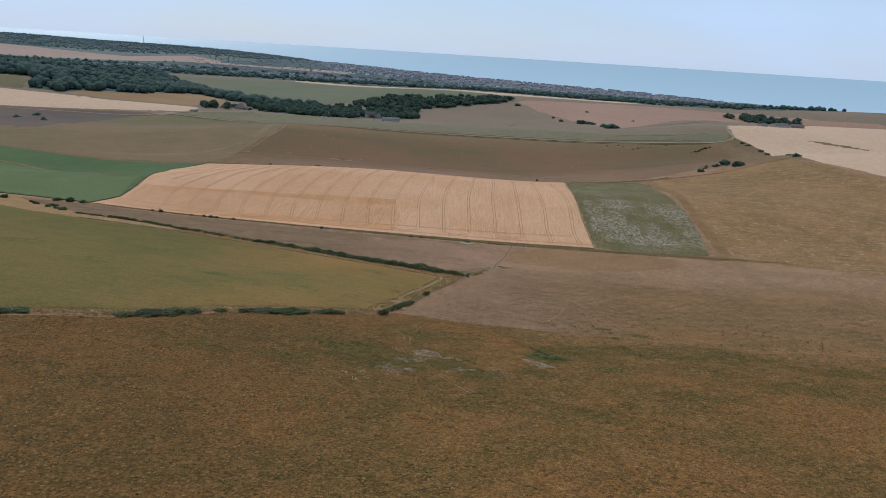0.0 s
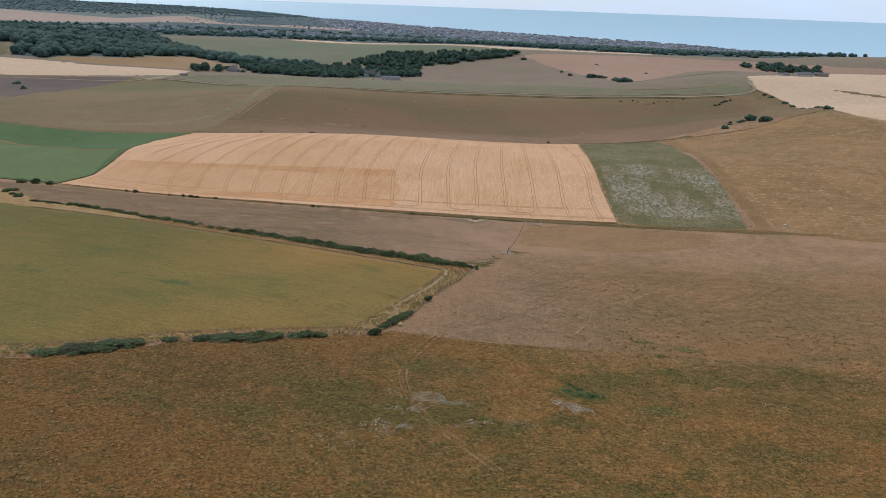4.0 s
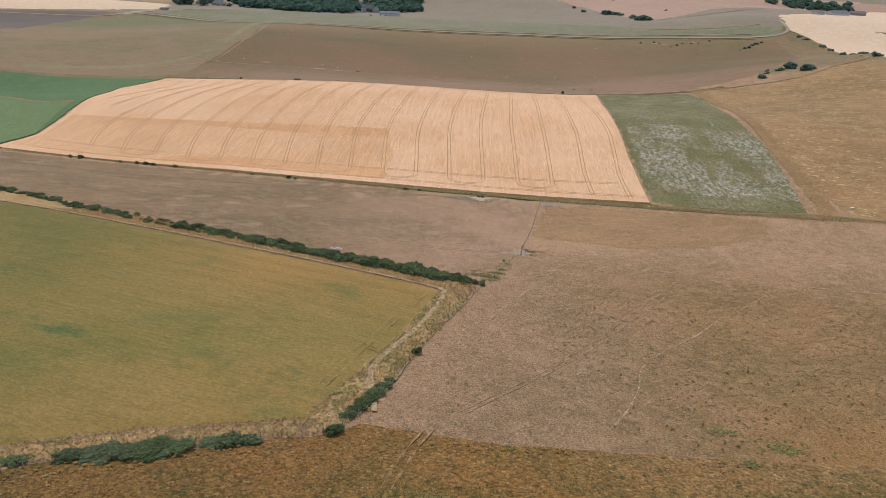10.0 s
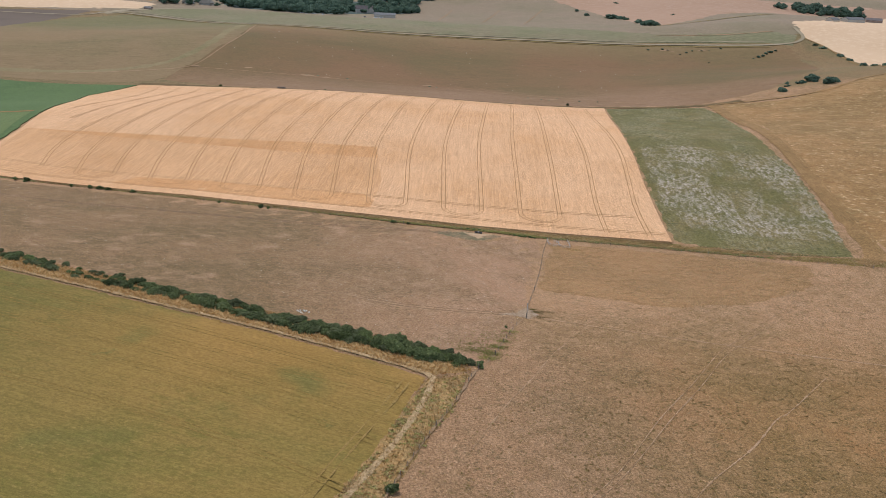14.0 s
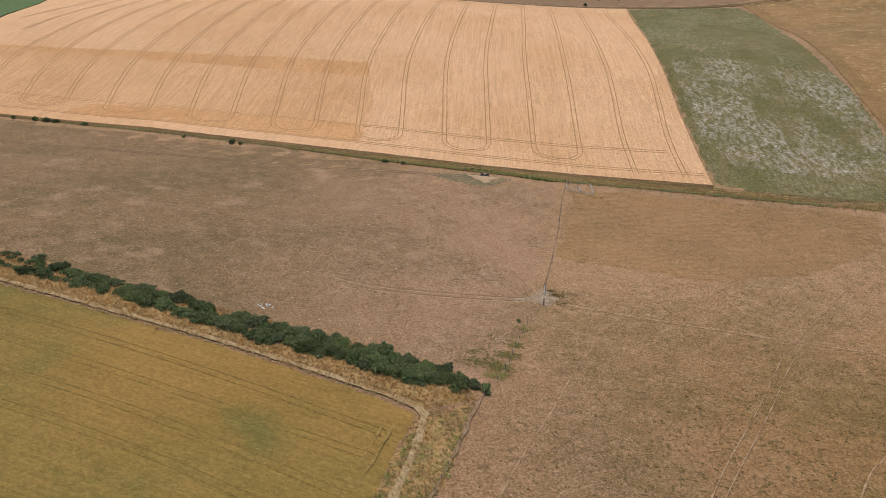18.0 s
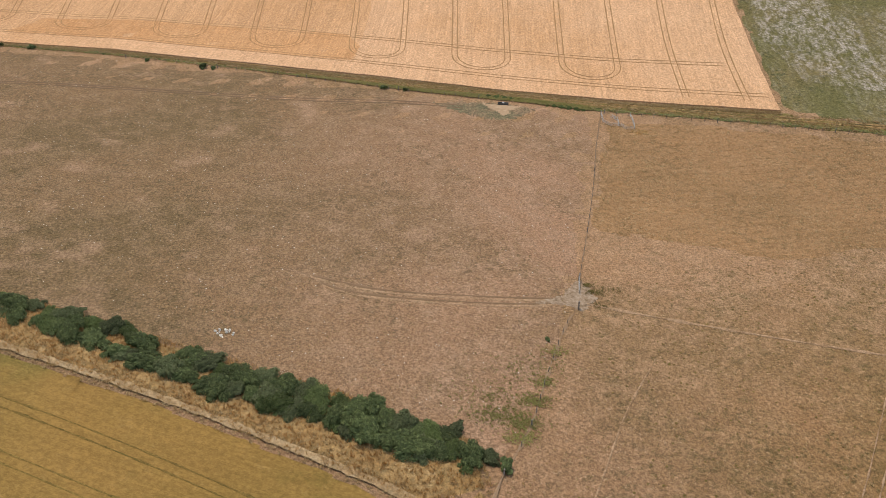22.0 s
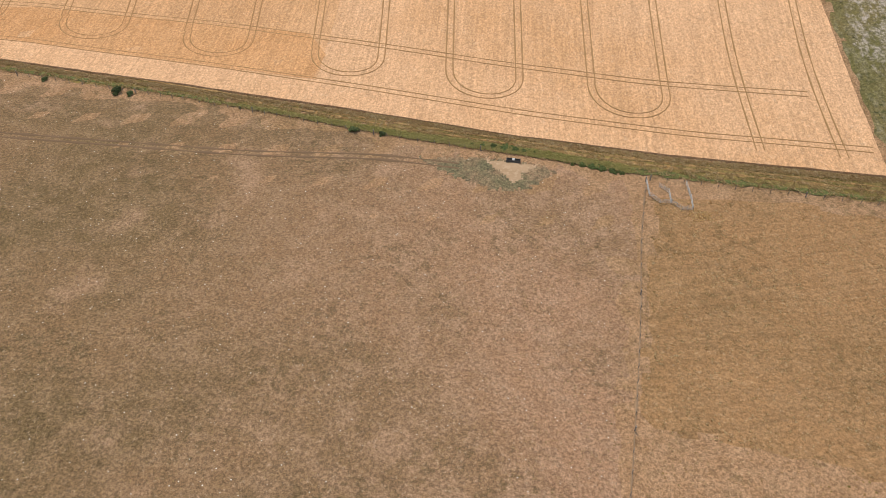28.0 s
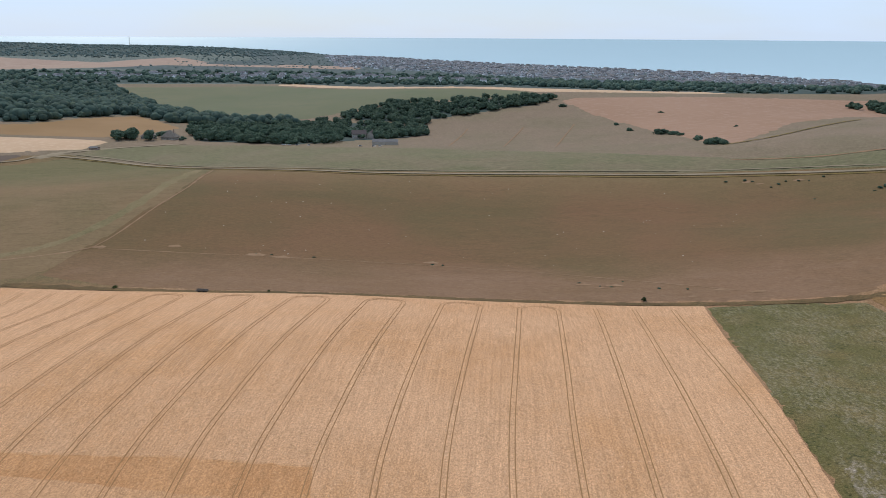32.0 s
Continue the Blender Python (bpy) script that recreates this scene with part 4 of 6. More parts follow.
part("rusty_headland", field("rusty_headland", [(-62, 129.5), (-96, 137.5), (-147, 148.5), (-190, 152), (-182, 166), (-147, 167), (-110, 161), (-66, 152), (-60, 141)], M["wheat_orange"], 0.60, 6, 0.02, 0.15), parent=wheat, label="rust orange headland of the crop")
# the darker orange corner of the wheat, and the chalk in the fallow
part("ripe_corner", field("ripe_corner", [(-61, 129), (-96, 137), (-147, 148), (-222, 154), (-274, 163), (-268, 190), (-271, 238), (-184, 239), (-110, 236), (-66, 230), (-59, 175)], M["wheat_deep"], 0.58, 8, 0.02, 0.12), parent=wheat, label="darker orange corner of the crop")
fallow = cover_of["fallow_field"]


part("chalky_soil", field("chalky_soil", [(83, 216), (100, 226), (131, 205), (152, 190), (151, 160), (148, 120), (143, 90), (109, 97), (83, 106), (77, 132), (78, 170)], M["chalk"], 0.27, 3, 0.02, 0.5), parent=fallow, label="bare white chalky soil among weeds")

EMERALD_PATH = [(-700, 440), (-480, 405), (-419, 377), (-373, 334), (-316, 279), (-288, 284)]
part("lighter_crop", field("lighter_crop", [(-700, 438), (-480, 403), (-419, 377), (-373, 334), (-316, 279), (-288, 282), (-280, 232), (-273, 190), (-281, 156), (-346, 160), (-450, 164), (-700, 194)], M["pale_green"], 0.6, 10, 0.02, 0.3), parent=cover_of["green_field"], label="lighter green part of the crop")

# ---- wheel tracks through the crops ----
# the tracks lie in a fan: where the first one runs, and how far apart they are, up the field
TRAM_Y, TRAM_FIRST, TRAM_GAP = (120, 165, 205, 240, 382), (62.0, 66.3, 70.0, 71.6, 78.9), (-17.77, -18.63, -19.43, -19.58, -18.44)


def tram_x(k, y):
    return float(np.interp(y, TRAM_Y, TRAM_FIRST) + k * np.interp(y, TRAM_Y, TRAM_GAP))


def low_edge(x):
    return float(np.interp(x, (-279, -222, -147, -96, -52, -13, 23, 70), (152, 144, 138, 127, 116, 105, 97, 89)))


def top_edge(x):
    return float(np.interp(x, (-297, -272, -200, -144, -33, 95), (390, 434, 414, 404, 400, 395)))


def wheel_pair(name, line, parent, lift, mat, gauge=0.92, width=0.24, step=3.0, drop=0.05, ragged=0.25):
    line = smooth_line(line, step)
    d = np.gradient(line, axis=0)
    d /= np.linalg.norm(d, axis=1)[:, None] + 1e-9
    nrm = np.stack([-d[:, 1], d[:, 0]], 1)
    for s in (-1, 1):
        part(name, ribbon(name, line + nrm * gauge * s, width, lift, mat, curved=False, ragged=ragged, drop=drop), parent=parent)


for k in range(0, 19):
    x_low = tram_x(k, 140)
    y_low = low_edge(x_low) + (float(np.interp(x_low, (-150, 30), (27, 25))) if k > 1 else 5)
    y_top = top_edge(tram_x(k, 400)) - (14 if 3 <= k <= 14 else 7)
    if k > 16:
        y_low = 235 + 30 * (k - 16)
    line = [(tram_x(k, y), y) for y in np.linspace(y_low, y_top, 9)]
    if k >= 2 and k <= 15 and k % 2 == 0:
        c, nb = tram_x(k, y_low), tram_x(k + 1, y_low)
        mid, low = (c + nb) / 2, low_edge((c + nb) / 2) + float(np.interp(c, (-150, 30), (17.5, 13.5)))
        y_next = low_edge(nb) + float(np.interp(nb, (-150, 30), (27, 25)))
        half, deep = (c - nb) / 2, (y_low + y_next) / 2 - low
        turn = [(mid - half * math.cos(a), y_next + (y_low - y_next) * a / math.pi - deep * math.sin(a) ** 0.8) for a in np.linspace(0, math.pi, 15)]
        wheel_pair("turning_track", turn, wheat, 0.65, M["tram" if k < 8 else "tram_faint"], step=1.2)
    wheel_pair("wheel_track", line, wheat, 0.645, M["tram" if k < 8 else "tram_faint"])
for inset, right in ((8, 69), (27, 60)):
    wheel_pair("headland_track", [(x, low_edge(x) + inset + float(np.interp(x, (-160, -90, -28, 30), (3, 5 if inset > 20 else 3, 3.5 if inset > 20 else 2, 0.6)))) for x in np.linspace(-262, right, 18)], wheat, 0.64, M["tram"])
for k in range(3, 15, 2):   # the turns along the top of the wheat
    c, nb = tram_x(k, 388), tram_x(k + 1, 388)
    mid, half, y0 = (c + nb) / 2, (c - nb) / 2, top_edge((c + nb) / 2) - 14
    turn = [(mid + half * math.cos(a), y0 + 8.5 * math.sin(a) ** 0.8) for a in np.linspace(0, math.pi, 15)]
    wheel_pair("turning_track", turn, wheat, 0.65, M["tram" if k < 8 else "tram_faint"], step=1.2)
barley = cover_of["barley_field"]
for inset in (5, 14.5, 24, 33.5, 52.5):
    pts = [(-36 - inset * 0.15, -66 - inset), (-73, -50 - inset), (-108, -37 - inset), (-170, -17 - inset), (-226, 0 - inset), (-300, 30 - inset)]
    pts = [(x, y + (2.0 if inset == 14.5 and x > -60 else 0)) for x, y in pts]
    wheel_pair("wheel_track", pts, barley, 0.335, M["barley_tram" if inset < 10 else "barley_faint"], width=0.24, step=1.5, drop=0.012, ragged=0.6)
wheel_pair("wheel_track", [(-35.5, -66), (-39, -80), (-46, -104), (-56, -140)], barley, 0.34, M["barley_edge"], width=0.3, step=1.5, drop=0.012, ragged=0.6)

# ---- verges, paths, ruts, lanes ----
VERGE = [(-291, 146), (-269, 147), (-175, 136), (-139, 131), (-93, 120), (-65, 112), (-38, 104), (-6, 96), (17, 90), (61, 81.5), (106, 72), (154, 63.5), (190, 60)]
strips = [
    ("verge", field("verge", VERGE + [(190, 64), (142, 75), (103, 77), (71, 88), (23, 96.5), (-13, 104.5), (-52, 115.5), (-96, 126.5), (-147, 137.5), (-222, 143.5), (-279, 151.5)], M["verge"], 0.2, 5, 0.0), "rough grass verge between wheat and pasture", "verge"),
    ("bank", field("bank", [(-19, -57), (-29, -62), (-40, -57), (-73, -43), (-110, -30), (-174, -9), (-226, 5), (-257, 20), (-300, 62), (-346, 150), (-330, 150), (-275, 90), (-236, 34), (-200, 16), (-157, -2), (-118, -14), (-92, -22), (-66, -32), (-45, -38), (-24, -47)], M["bank"], 0.22, 4, 0.0), "straw coloured grass bank under the hedge", "verge"),
    ("field_margin", field("field_margin", [(-20, -58), (-24, -78), (-30, -96), (-37, -120), (-45, -150), (-52, -160), (-75, -167), (-95, -175), (-130, -193), (-166, -201), (-280, -219), (-280, -211), (-166, -194), (-130, -187), (-95, -169), (-75, -162), (-57, -157), (-50, -131), (-41, -102), (-31, -65)], M["bank"], 0.26, 4, 0.0), "straw coloured grassy field margin", "verge"),
    ("upper_verge", ribbon("upper_verge", [(-275, 441), (-200, 419), (-144, 408), (-33, 404), (29, 404), (95, 400), (168, 392), (200, 398)], 5.0, 0.3, M["brown_bank"], ragged=0.3), "weedy verge along the top of the wheat", "verge"),
    ("field_track", ribbon("field_track", [(140, 68), (150, 76), (154, 100), (156, 145), (160, 199), (171, 285), (174, 352), (176, 392)], 6.5, 0.28, M["track"], ragged=0.15), "brown farm track between fallow and hillside", "track"),
    ("worn_track", ribbon("worn_track", [(152, 70), (157, 100), (159, 145), (163, 199), (175, 285), (178, 352)], 0.7, 0.36, M["gold"], ragged=0.3), "worn wheel track along the hillside edge", "track"),
    ("footpath", ribbon("footpath", [(0, -8), (15, -12), (40, -18), (63, -23), (105, -32), (150, -40)], 0.55, 0.1, M["path"], step=2, ragged=0.4), "narrow pale trodden path across pasture", "path"),
    ("footpath", ribbon("footpath", [(4, -150), (10, -140), (16, -126), (19, -115), (26, -104), (41, -87), (52, -72), (58, -66), (77, -43)], 0.24, 0.1, M["path"], step=1.2, ragged=0.8), "narrow winding cattle path in dry grass", "path"),
    ("footpath", ribbon("footpath", [(-21, -98), (-13, -77), (-4, -57), (3, -40), (11, -25)], 0.26, 0.1, M["path"], step=1.6, ragged=0.5), "faint cattle path beside the fence", "path"),
    ("gateway_ground", field("gateway_ground", [(0.6, 0.5), (2.2, -3), (3.4, -6), (1.4, -8.5), (-0.5, -11), (-2.6, -9.4), (-6, -9), (-11, -9.2), (-8, -7), (-4, -5.6), (-2.8, -3), (-1.2, -0.5)], M["grey_earth"], 0.1, 0.6, 0.0, 0.22), "pale trodden earth in the gateway", "ground"),
    ("wet_ground", field("wet_ground", [(-34, 95.5), (-27, 97), (-19, 97.3), (-5, 93.6), (-1.5, 91.5), (-5, 87.4), (-9, 84.6), (-13, 83.6), (-19, 84.8), (-26, 89.6)], M["damp"], 0.085, 0.8, 0.0, 0.5), "damp greenish trampled ground round the trough", "ground"),
    ("trough_ground", field("trough_ground", [(-18.5, 96), (-6, 94), (-6.8, 92), (-9.6, 90), (-10.6, 87.6), (-12.4, 87), (-14, 89.4), (-16.6, 92.4)], M["bare"], 0.13, 0.6, 0.0, 0.3), "trodden bare earth by the water trough", "ground"),
    ("lane", ribbon("lane", [(-800, 770), (-600, 800), (-483, 822), (-457, 850), (-423, 848), (-365, 821), (-245, 741), (-131, 727), (-40, 731), (67, 732), (210, 722), (329, 705), (372, 720), (380, 770)], 3.0, 0.6, M["lane"], step=8), "chalk farm lane along the ridge", "lane"),
    ("lane", ribbon("lane", [(-423, 860), (-365, 834), (-245, 752), (-131, 738), (-40, 742), (67, 743), (210, 733), (329, 716)], 1.6, 0.65, M["lane"], step=8, ragged=0.3), "second pale wheel line beside the lane", "lane"),
    ("lane", ribbon("lane", [(-457, 852), (-428, 877), (-389, 900), (-330, 929)], 4.0, 0.6, M["lane"], step=8), "lane turning towards the houses", "lane"),
    ("grass_track", ribbon("grass_track", [(-256, 736), (-254, 660), (-252, 600), (-262, 540), (-284, 502), (-330, 484), (-420, 484)], 7.0, 0.24, M["grass_track"], step=6, ragged=0.3), "pale green grass track down the slope", "track"),
    ("slope_path", ribbon("slope_path", [(-242, 735), (-238, 690), (-233, 630), (-238, 575), (-247, 512), (-259, 495), (-297, 484), (-360, 476)], 1.1, 0.27, M["rut"], step=6, ragged=0.4), "pale worn path down the slope", "path"),
    ("lane_verge", ribbon("lane_verge", [(-423, 843), (-365, 816), (-245, 734), (-131, 720), (-40, 724), (67, 725), (210, 715), (329, 698)], 1.6, 0.5, M["verge"], step=8, ragged=0.3), "dark weedy verge beside the lane", "verge"),
]
strips.append(("footpath", ribbon("footpath", [(-246, 498), (-190, 492), (-131, 491), (-42, 487), (30, 470), (90, 440), (120, 420)], 0.6, 0.35, M["rut"], step=5, ragged=0.4), "faint sheep path along the slope foot", "path"))
strips.append(("field_hedge_bank", ribbon("field_hedge_bank", [(178, 392), (215, 392), (262, 400), (300, 425), (335, 445), (352, 500), (385, 600), (390, 680), (376, 725)], 1.6, 0.4, M["gold"], step=6, ragged=0.25), "pale track over the hill shoulder", "track"))
for pts, w in (([(-39, 972), (-30, 1050), (-17, 1148)], 1.6), ([(23, 948), (38, 1040), (58, 1140)], 1.6), ([(79, 929), (100, 1030), (125, 1135)], 1.6), ([(219, 763), (267, 752), (304, 748), (350, 752)], 2.4)):
    strips.append(("slope_path", ribbon("slope_path", pts, w * 0.8, 0.75, M["rut"], step=8, ragged=0.3), "pale worn path on the far slope", "path"))
strips.append(("boundary_track", ribbon("boundary_track", [(238, 846), (289, 876), (365, 950), (452, 1025)], 2.6, 0.8, M["verge"], step=8, ragged=0.3), "dark overgrown boundary of the far stubble", "verge"))
strips.append(("rough_island", field("rough_island", [(468, 731), (497, 734), (530, 724), (564, 702), (548, 692), (515, 702), (485, 716)], M["slope"], 0.9, 8, 0.0, 1.0), "rough brown grass island in the hilltop wheat", "grassland"))
strips.append(("junction_chalk", field("junction_chalk", [(-466, 846), (-452, 840), (-440, 858), (-424, 884), (-434, 884), (-452, 868)], M["lane"], 0.7, 6, 0.0, 0.5), "bare chalk patch at the lane junction", "ground"))
for x, y, w in ((44, 444, 7), (60, 441, 8), (52, 436, 5), (215, 700, 9), (222, 694, 6), (255, 697, 8), (-147, 494, 10), (-41, 494, 8), (-131, 491, 9), (-200, 504, 7), (-246, 501, 7), (112, 424, 6), (128, 416, 7), (95, 414, 4)):
    strips.append(("bare_scrape", field("bare_scrape", [(x + 0.6 * w * math.cos(a) * u, y + w * 0.35 * math.sin(a) * u) for a, u in zip(np.linspace(0, 5.6, 9), (1, 0.7, 1.1, 0.6, 0.9, 1.2, 0.8, 0.6, 1.0))], M["rut"], 0.33, 3, 0.03, 0.5), "bare chalky scrape on the grazed slope", "ground"))
strips.append(("crop_edge_path", ribbon("crop_edge_path", [(-44, -150), (-46, -128), (-37.5, -101), (-32, -80), (-29.5, -64), (-31, -61.5), (-40, -56.5), (-73, -42.5), (-110, -29.5), (-174, -8.5), (-226, 5.5)], 1.1, 0.34, M["crop_edge"], step=1.5, ragged=0.25), "pale worn path along the crop edge", "path"))
for pts, w in (([(17, 88), (13, 68), (9.2, 45), (4.5, 21), (0.3, 1.2)], 0.5), ([(-1.3, -10.2), (-4, -15), (-9, -30), (-13, -44), (-17, -53)], 0.8), ([(-18, -55), (-20, -61), (-25, -79), (-30, -94), (-37, -118), (-41, -135), (-47, -152)], 0.8)):
    strips.append(("fence_line_grass", ribbon("fence_line_grass", pts, w * 0.4, 0.3 if w > 0.7 and pts[0][1] < -20 else 0.1, M["rut"], step=1.5, ragged=0.8), "unmown weedy grass under the fence", "verge"))
for off in (0.0, 1.9, 4.4, 6.2):
    strips.append(("wheel_rut", ribbon("wheel_rut", [(-62 + off, -1.0 - off * 0.2), (-50, -4.5 - off * 0.55), (-38, -7.0 - off * 0.5), (-16, -7.2 - off * 0.5), (-4, -6.5 - off * 0.35)], 0.42, 0.1, M["dark_rut"] if off in (0.0, 4.4) else M["path"], step=2, ragged=0.4), "tractor wheel rut leading to the gateway", "track"))
for off in (-0.8, 0.8):
    strips.append(("wheel_rut", ribbon("wheel_rut", [(101 + off, 28.7 - off), (84 + off, 8.3 - off), (65 + off, -15 - off), (53 + off, -30 - off), (38.5 + off, -54 - off), (24.5 + off, -76 - off), (8 + off, -104), (-8 + off, -125), (-26 + off, -147)], 0.15, 0.12, M["path"], step=2, ragged=0.8), "faint pale wheel track across the dry pasture", "track"))
for off, w, mat in ((1.3, 1.1, "nettle_bed"), (4.0, 0.6, "bank"), (5.6, 0.5, "bank")):
    strips.append(("verge_stripe", ribbon("verge_stripe", [(x, y + off) for x, y in VERGE[1:11]], w, 0.24, M[mat], step=2, ragged=0.5), "strip of taller grass along the verge", "verge"))
strips.append(("crop_path", ribbon("crop_path", EMERALD_PATH, 3.4, 0.75, M["track"], step=5, ragged=0.2), "brown path through the green crop", "path"))
for off in (0, 1.8):
    strips.append(("wheel_rut", ribbon("wheel_rut", [(-320, 124), (-250, 112 - off), (-190, 102.5 - off), (-149, 102.5 - off), (-107, 100 - off), (-73, 97.5 - off), (-44, 97 - off), (-24, 94 - off)], 0.55, 0.1, M["deep_rut"], step=3, ragged=0.5), "old wheel rut across the pasture", "track"))
for off in (-0.9, 0.9):
    strips.append(("wheel_rut", ribbon("wheel_rut", [(-32 + off, -154), (-35.5 + off, -163), (-39.5 + off, -177), (-41.5 + off, -187), (-41 + off, -197), (-38.5 + off, -207), (-34.5 + off, -217), (-29 + off, -226), (-21 + off, -238)], 0.22, 0.3, M["old_rut"], step=1.4, ragged=1.0), "pale wheel rut over the rough hill", "track"))
for name, me, label, cat in strips:
    tagged(new(name, me), label, cat, kind="structure")


# ---- plants ----
def leafy(name, seed, lobes, leaves, size, mat, core=0.8, flat=0.35, smooth=2, jitter=0.3):
    """Foliage: rough solid lobes hidden under many small separate leaves."""
    rng = np.random.default_rng(seed)
    verts, faces = [], []
    L = np.array(lobes, float)
    for lx, ly, lz, ra, rb, rc in lobes:
        bm = bmesh.new()
        bmesh.ops.create_icosphere(bm, subdivisions=smooth, radius=1.0)
        base = len(verts)
        for v in bm.verts:
            k = core * (0.85 + 0.3 * rng.random() if smooth > 1 else 0.94 + 0.12 * rng.random())
            verts.append((lx + v.co.x * ra * k, ly + v.co.y * rb * k, max(0.05, lz + v.co.z * rc * k)))
        faces += [tuple(base + v.index for v in f.verts) for f in bm.faces]
        bm.free()
    area = L[:, 3] * L[:, 4] + L[:, 5] * (L[:, 3] + L[:, 4])
    pick = rng.choice(len(L), leaves, p=area / area.sum())
    for i in pick:
        lx, ly, lz, ra, rb, rc = L[i]
        d = rng.normal(0, 1, 3)
        d /= np.linalg.norm(d)
        if d[2] < -0.35:
            d[2] = -d[2]
        r = rng.uniform(0.86, 1.1)
        p = np.array((lx + d[0] * ra * r, ly + d[1] * rb * r, lz + d[2] * rc * r))
        if p[2] < 0.05:
            continue
        nrm = d * np.array((1 / ra, 1 / rb, 1 / rc))
        nrm = nrm / np.linalg.norm(nrm) + rng.normal(0, jitter, 3) + np.array((0, 0, flat))
        nrm /= np.linalg.norm(nrm)
        t1 = np.cross(nrm, rng.normal(0, 1, 3))
        t1 /= np.linalg.norm(t1)
        t2 = np.cross(nrm, t1)
        s = size * rng.uniform(0.55, 1.35)
        b = len(verts)
        for u, v, w in ((-1, 0, 0), (0, -0.62, 0.16), (1, 0, 0), (0, 0.62, 0.16)):
            verts.append(tuple(p + t1 * u * s + t2 * v * s + nrm * w * s))
        faces += [(b, b + 1, b + 2), (b, b + 2, b + 3)]
    return mesh_of(name, verts, faces, mat)


def trunk_mesh(name, h, r, limbs, spread, seed):
    rng = np.random.default_rng(seed)
    bm = bmesh.new()

    def tube(a, b, ra, rb):
        a, b = Vector(a), Vector(b)
        q = (b - a).to_track_quat("Z", "Y").to_matrix()
        ring = [[bm.verts.new(p + q @ Vector((math.cos(k * 1.0472) * w, math.sin(k * 1.0472) * w, 0))) for k in range(6)] for p, w in ((a, ra), ((a + b) / 2 + Vector(rng.normal(0, r * 0.4, 3)), (ra + rb) / 2), (b, rb))]
        for lo, hi in zip(ring, ring[1:]):
            for k in range(6):
                bm.faces.new((lo[k], lo[(k + 1) % 6], hi[(k + 1) % 6], hi[k]))

    tube((0, 0, -0.4), (0, 0, h * 0.55), r, r * 0.65)
    for k in range(limbs):
        a = 6.283 * k / limbs + rng.uniform(0, 0.6)
        z = h * rng.uniform(0.3, 0.55)
        tube((0, 0, z), (math.cos(a) * spread, math.sin(a) * spread, h * rng.uniform(0.7, 0.95)), r * 0.5, r * 0.15)
    me = bpy.data.meshes.new(name)
    bm.to_mesh(me)
    bm.free()
    me.materials.append(M["bark"])
    return me


def lobes_for(seed, w, h, n, low=0.3, fine=1.0):
    rng = np.random.default_rng(seed)
    out = [(rng.normal(0, w * 0.05), rng.normal(0, w * 0.05), h * 0.4, w * 0.33, w * 0.27, h * 0.4)]
    for k in range(n):
        a = rng.uniform(0, 6.283)
        d = w * math.sqrt(rng.uniform(0.01, 0.17))
        s = rng.uniform(0.09, 0.22) * w * fine
        top = h * (0.92 - 0.9 * (d / w))
        out.append((math.cos(a) * d * 1.15, math.sin(a) * d, max(0.15 * h, top * rng.uniform(low + 0.15, 1.0) - s * 0.4), s * rng.uniform(0.8, 1.3), s * rng.uniform(0.8, 1.2), s * rng.uniform(0.6, 0.95)))
    return out


def plant_kind(name, part_names, seed, w, h, n, leaves, size, mat, label, category, trunk=None, low=0.3):
    """One plant with its stem and crown, off stage below ground until it is copied."""
    stem, crown = part_names
    th = trunk or (h * 0.7, w * 0.02 + 0.05)
    return (name, part_names, trunk_mesh(stem, th[0], th[1], 5, w * 0.22, seed), leafy(crown, seed, lobes_for(seed, w, h, n, low, 1.0 if crown == "crown" else 0.72), leaves, size, mat, core=0.94 if crown == "crown" else 0.78, smooth=2 if crown == "crown" else 1, flat=0.35 if crown == "crown" else 0.6, jitter=0.3 if crown == "crown" else 0.55), label, category)


def set_plant(kind, x, y, turn=0.0, size=1.0, label=None, group="", sink=0.05, tall=1.0):
    name, names, tm, cm, lab, cat = kind
    at = pose(x, y, hz(x, y) - sink, 0, 0, math.degrees(turn)) @ Matrix.Diagonal((size * 1.1, size * 0.85, size * tall, 1))
    ob = thing(name, label or lab, cat, group, at)
    part(names[0], tm, parent=ob)
    part(names[1], cm, parent=ob)
    return ob


shrubs = [plant_kind("hedge_shrub", ("stem", "foliage"), 20 + k, 6.0 + 0.5 * (k % 3), 3.0 + 0.35 * (k % 2), 46, 4400, 0.19, M[("foliage", "foliage", "foliage_bright", "foliage", "sage", "foliage")[k]], ("dense dark green hawthorn shrub in a field hedge" if k not in (2, 5) else "brighter green bramble shrub in a field hedge"), "shrub") for k in range(6)]
low_bush = [plant_kind("bush", ("stem", "foliage"), 40 + k, 3.2, 2.0, 5, 700, 0.25, M["foliage"], "small dark green bush on rough grass", "bush") for k in range(3)]
trees = [plant_kind("tree", ("trunk", "crown"), 60 + k, 13.0 + k, 10.5 + 0.9 * (k % 3), 12, 800, 0.75, M["tree"], "dark green leafy broadleaf tree", "tree", (8.0, 0.32), 0.35) for k in range(4)]

